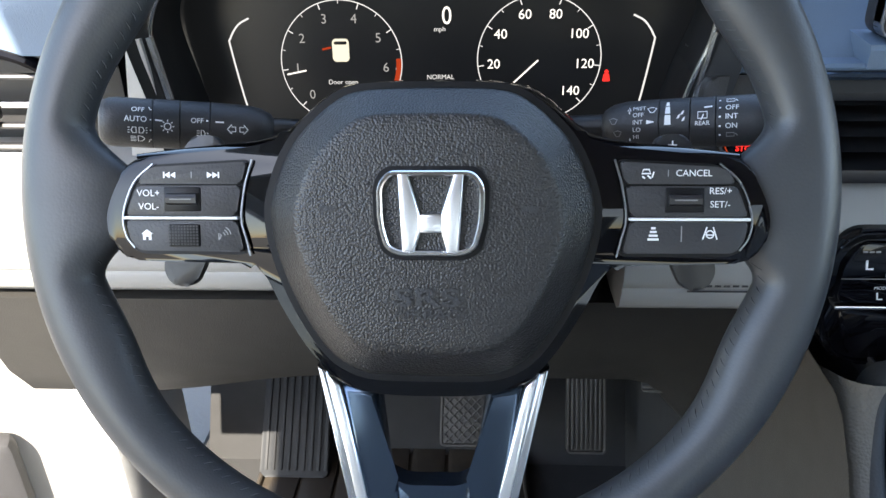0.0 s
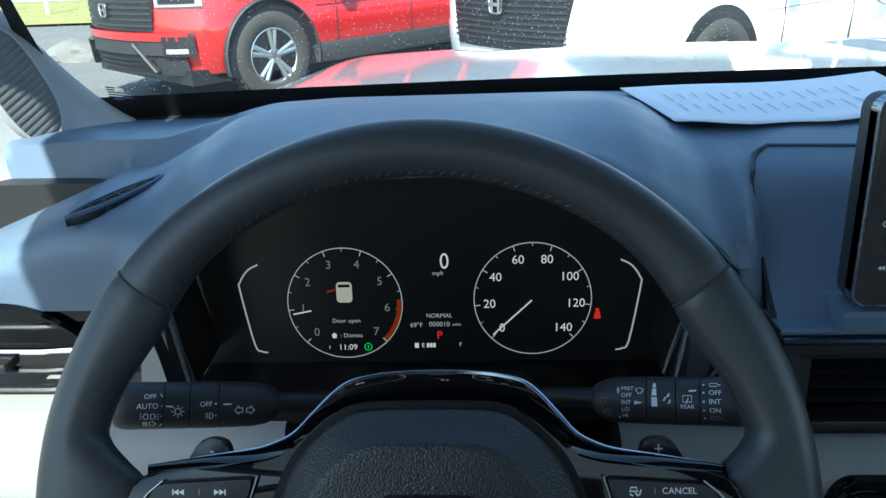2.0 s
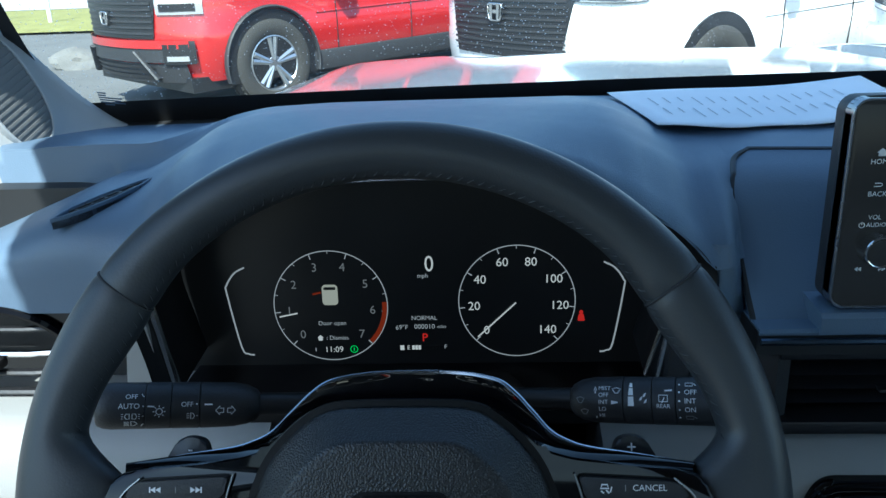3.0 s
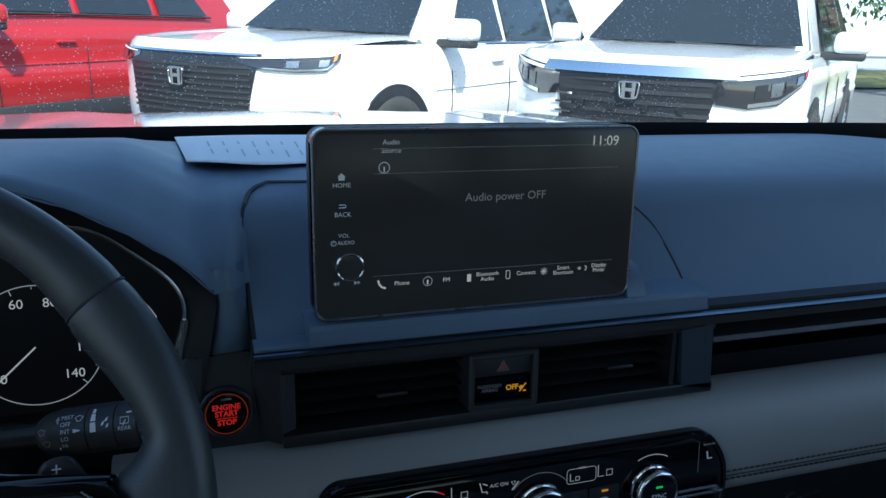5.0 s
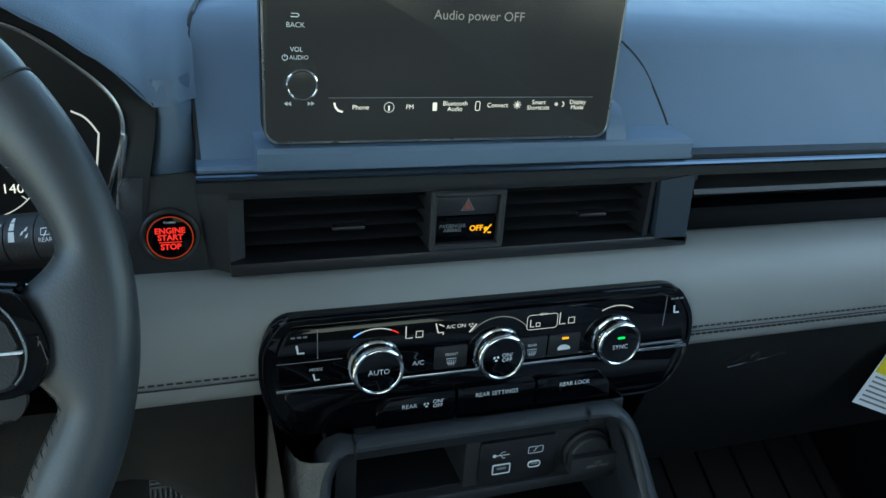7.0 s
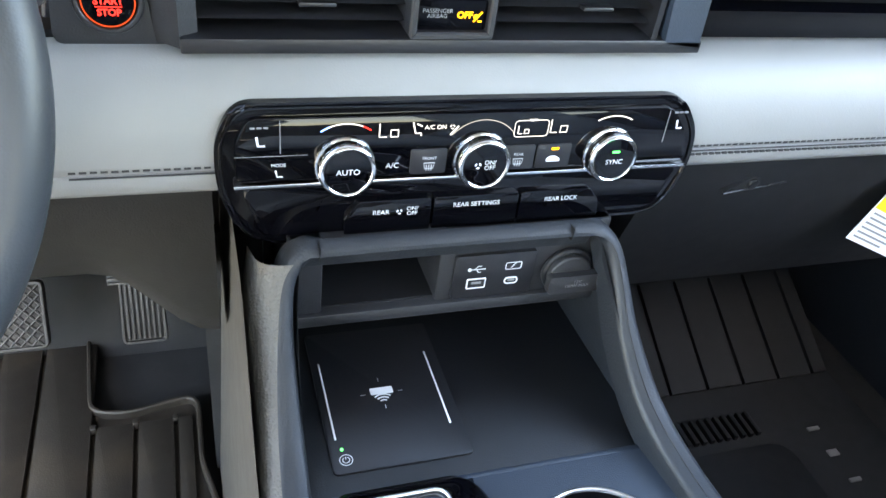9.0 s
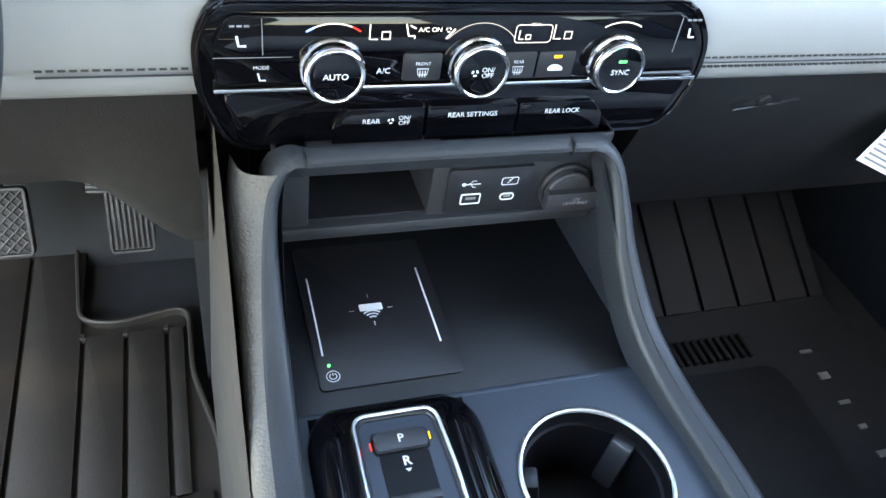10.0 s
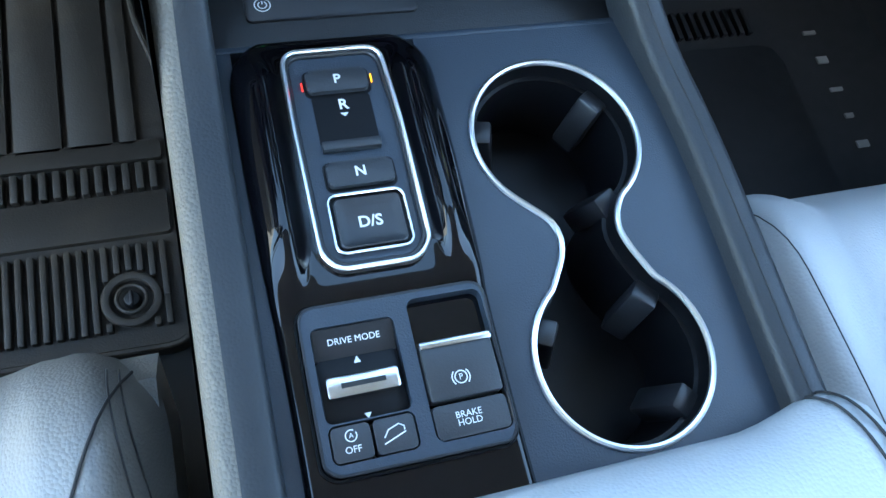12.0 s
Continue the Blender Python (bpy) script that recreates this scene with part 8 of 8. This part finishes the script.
def front_white(th, chrome_bar):
    """Black grille, lamps that wrap the corners and rise outwards."""
    gw = 0.56 if chrome_bar else 0.60
    part("grille", panel(-gw, gw, 0.60, 1.035, 0.010, 20, 6, 0.10, -0.10), SATIN, th, "black mesh grille")
    mesh_bars(th, -gw + 0.06, gw - 0.06, 0.64, 0.97, 0.016, 5 if chrome_bar else 9, mat=TRIMBLACK)
    if chrome_bar:
        for i in range(9):
            x = -0.44 + i * 0.11
            part("grille_stud", panel(x - 0.02, x + 0.02, 0.655 + 0.09 * (i % 2), 0.70 + 0.09 * (i % 2), 0.024, 3, 2), SATIN, th)
        for i in range(3):
            part("grille_blade", panel(0.40, 0.53, 0.70 + i * 0.06, 0.715 + i * 0.06, 0.03, 4, 1), CHROME, th)
    for sx in (-1, 1):
        if chrome_bar:
            rows = [(0.52, 0.82, 0.985), (0.70, 0.80, 1.010), (0.86, 0.83, 1.035), (0.965, 0.94, 1.050), (0.985, 1.0, 1.055)]
        else:
            rows = [(0.44, 0.985, 1.010), (0.62, 0.945, 1.022), (0.80, 0.935, 1.036), (0.94, 0.945, 1.048), (0.985, 1.015, 1.052)]

        def lens(k0, k1, q0, q1, off, n=10):
            out = []
            for j in range(4):
                row = []
                for i in range(n + 1):
                    u = (k0 + (k1 - k0) * i / n) * (len(rows) - 1)
                    c = min(int(u), len(rows) - 2)
                    f = u - c
                    x, lo, hi = (rows[c][m_] + (rows[c + 1][m_] - rows[c][m_]) * f for m_ in range(3))
                    z = lo + (hi - lo) * (q0 + (q1 - q0) * j / 3)
                    row.append((sx * x, nose(x * 0.98, z) + off, z))
                out.append(row)
            return loft(out)
        lamp = part("headlamp", lens(0, 1, 0, 1, 0.012, 16), SMOKE, th, "clear headlamp")
        part("lamp_strip", lens(0.05, 0.95, 0.84, 0.95, 0.018), INK, lamp, "white light strip")
        part("lamp_base", lens(0.25, 0.90, 0.03, 0.15, 0.018), SILVER, lamp)
        for q in range(4):
            part("lamp_unit", lens(0.30 + q * 0.13, 0.40 + q * 0.13, 0.26, 0.66, 0.018, 4), DARKSILVER if q % 2 else SMOKE, lamp)
        part("side_lamp", lens(0.88, 0.95, 0.25, 0.9, 0.020, 3), GLOWSIDE if not chrome_bar else LAMPRED, lamp, "coloured side lamp")
    if chrome_bar:
        part("grille_bar_top", panel(-0.62, 0.62, 0.975, 1.040, 0.040, 20, 2, -0.03, 0.03), CHROME, th, "broad chrome bar")
    else:
        part("grille_bar_top", panel(-0.58, 0.58, 1.022, 1.036, 0.022, 20, 1), CHROME, th, "slim chrome bar")
    part("lower_intake", panel(-0.70, 0.70, 0.38, 0.50, 0.012, 16, 2), VENT, th)
    part("bumper_skid", panel(-0.60, 0.60, 0.30, 0.37, 0.012, 16, 1), SILVER, th)
    car_badge(th, 0.88)


LAMPRED = material("red_lens", (0.45, 0.03, 0.03), 0.2, coat=1.0)
GLOWSIDE = material("amber_lens", (0.75, 0.22, 0.02), 0.2, coat=1.0)


def place(x, y, heading):
    """On the sloping lot; heading clockwise from straight ahead."""
    return Matrix.Translation((x, y, ground_z(y))) @ pose(0, 0, 0, math.degrees(math.atan(SLOPE)), 0, 0) @ pose(0, 0, 0, 0, 0, -heading) @ Matrix.Scale(1.05, 4)


c1_ = parked_car("white_suv", place(0.93, 6.24, 230), PAINTWHITE, "white SUV with black grille, parked facing the car")
front_white(c1_, False)
c2_ = parked_car("white_suv", place(3.79, 5.35, 229), PAINTWHITE, "white SUV with broad chrome grille bar, parked")
front_white(c2_, True)
c3_ = parked_car("red_pickup", place(-2.66, 7.95, 222), PAINTRED, "red pickup with black bumper and cladding, parked", cladding=True)
part("grille", panel(-0.66, 0.66, 0.66, 0.975, 0.010, 20, 6, 0.06, -0.06), VENT, c3_, "black grille")
mesh_bars(c3_, -0.62, 0.62, 0.68, 0.965, 0.018, 6, mat=TRIMBLACK)
part("bumper", panel(-0.93, 0.93, 0.47, 0.645, 0.035, 24, 4), TRIMBLACK, c3_, "black plastic bumper")
part("bumper_strip", panel(-0.90, 0.90, 0.585, 0.650, 0.045, 24, 2), PAINTRED, c3_, "painted strip under the grille")
for sx in (-1, 1):
    part("bumper_horn", tube([(sx * 0.42, nose(0.42, 0.56) + 0.05, 0.56), (sx * 0.60, nose(0.60, 0.36) + 0.05, 0.33)], 0.035, 8, flatten=0.5), TRIMBLACK, c3_, "grey bumper corner bar")
part("bumper_lower", panel(-0.85, 0.85, 0.30, 0.46, 0.018, 24, 3), TRIMBLACK, c3_)
mesh_bars(c3_, -0.58, 0.58, 0.33, 0.45, 0.03, 3, mat=VENT)
for sx in (-1, 1):
    a, b = sorted((sx * 0.66, sx * 0.985))
    part("headlamp", panel(a, b, 0.85, 0.985, 0.014, 12, 3), LAMP, c3_, "clear headlamp")
    a, b = sorted((sx * 0.70, sx * 0.95))
    part("lamp_unit", panel(a, b, 0.875, 0.935, 0.022, 6, 2), SATIN, c3_)
    a, b = sorted((sx * 0.70, sx * 0.93))
    part("fog_lamp_bezel", panel(a, b, 0.46, 0.62, 0.045, 6, 3), VENT, c3_)
    a, b = sorted((sx * 0.74, sx * 0.90))
    part("fog_lamp", panel(a, b, 0.485, 0.525, 0.055, 6, 2), LAMP, c3_, "clear fog lamp")
car_badge(c3_, 0.82)
# pole signs and distant trees beyond the lot
for i, (x, y) in enumerate(((-9.6, 17.5), (-11.5, 18.5), (-7.3, 19.0))):
    th = thing("marker_post", pose(x, y, ground_z(y) + 0.09), "slim white marker post in the grass", "post", "marker posts")
    part("post", box(-0.04, 0.04, -0.03, 0.03, 0, 1.3, 0.01), PAINTWHITE, th)
rk = thing("kerb_rock", pose(-5.4, 10.6, ground_z(10.6)), "grey rock at the edge of the lot", "rock")
b = bmesh.new()
bmesh.ops.create_icosphere(b, subdivisions=3, radius=0.5)
for v in b.verts:
    v.co *= 0.8 + 0.45 * noise.noise(v.co * 2.3)
    v.co.z *= 0.6
part("stone", b, material("grey_rock", (0.14, 0.135, 0.125), 0.9, grain=0.8, scale=30, vary=0.3, vscale=5), rk, smooth=0)
LEAF = material("tree_leaves", (0.055, 0.085, 0.03), 0.7, vary=0.5, vscale=4)
BARK = material("tree_bark", (0.10, 0.075, 0.05), 0.9, grain=0.8, scale=60)


def tree(x, y, h, seed):
    rnd = random.Random(seed)
    th = thing("tree", pose(x, y, ground_z(min(y, 40))), "leafy green tree beyond the car park", "tree", "trees beyond the lot")
    limbs = bmesh.new()
    tube([(0, 0, 0), (0.05, 0.02, h * 0.3), (0.0, 0.1, h * 0.62), (0.1, 0.05, h * 0.9)], [0.16, 0.13, 0.09, 0.03], 8, bm=limbs)
    tips = []
    for i in range(9):
        a, z0 = rnd.uniform(0, 6.28), h * rnd.uniform(0.28, 0.7)
        L_ = h * rnd.uniform(0.2, 0.36)
        tip = (L_ * math.cos(a), L_ * math.sin(a), z0 + L_ * rnd.uniform(0.4, 0.9))
        tube([(0, 0.05, z0), (tip[0] * 0.5, tip[1] * 0.5, z0 + (tip[2] - z0) * 0.4), tip], [0.06, 0.04, 0.015], 6, bm=limbs)
        tips.append(tip)
    part("trunk", limbs, BARK, th)
    lv_ = bmesh.new()
    for k in range(2200):
        t = tips[k % len(tips)]
        c = Vector(t) * rnd.uniform(0.55, 1.08) + Vector((rnd.gauss(0, 1), rnd.gauss(0, 1), rnd.gauss(0, 0.8))) * h * 0.085
        if c.z < h * 0.2:
            c.z = h * 0.3
        R_ = Euler((rnd.uniform(0, 6), rnd.uniform(0, 6), rnd.uniform(0, 6))).to_matrix()
        s = rnd.uniform(0.07, 0.16)
        lv_.faces.new([lv_.verts.new(c + R_ @ Vector(q)) for q in ((-s, 0, 0), (0, -s * 0.5, 0.02), (s, 0, 0), (0, s * 0.5, 0.02))])
    part("crown", lv_, LEAF, th, smooth=0)


for i, (x, y, h) in enumerate(((15.5, 13.5, 6.5), (19.5, 14, 7.0), (22, 19, 8.0))):
    tree(x, y, h, 40 + i)
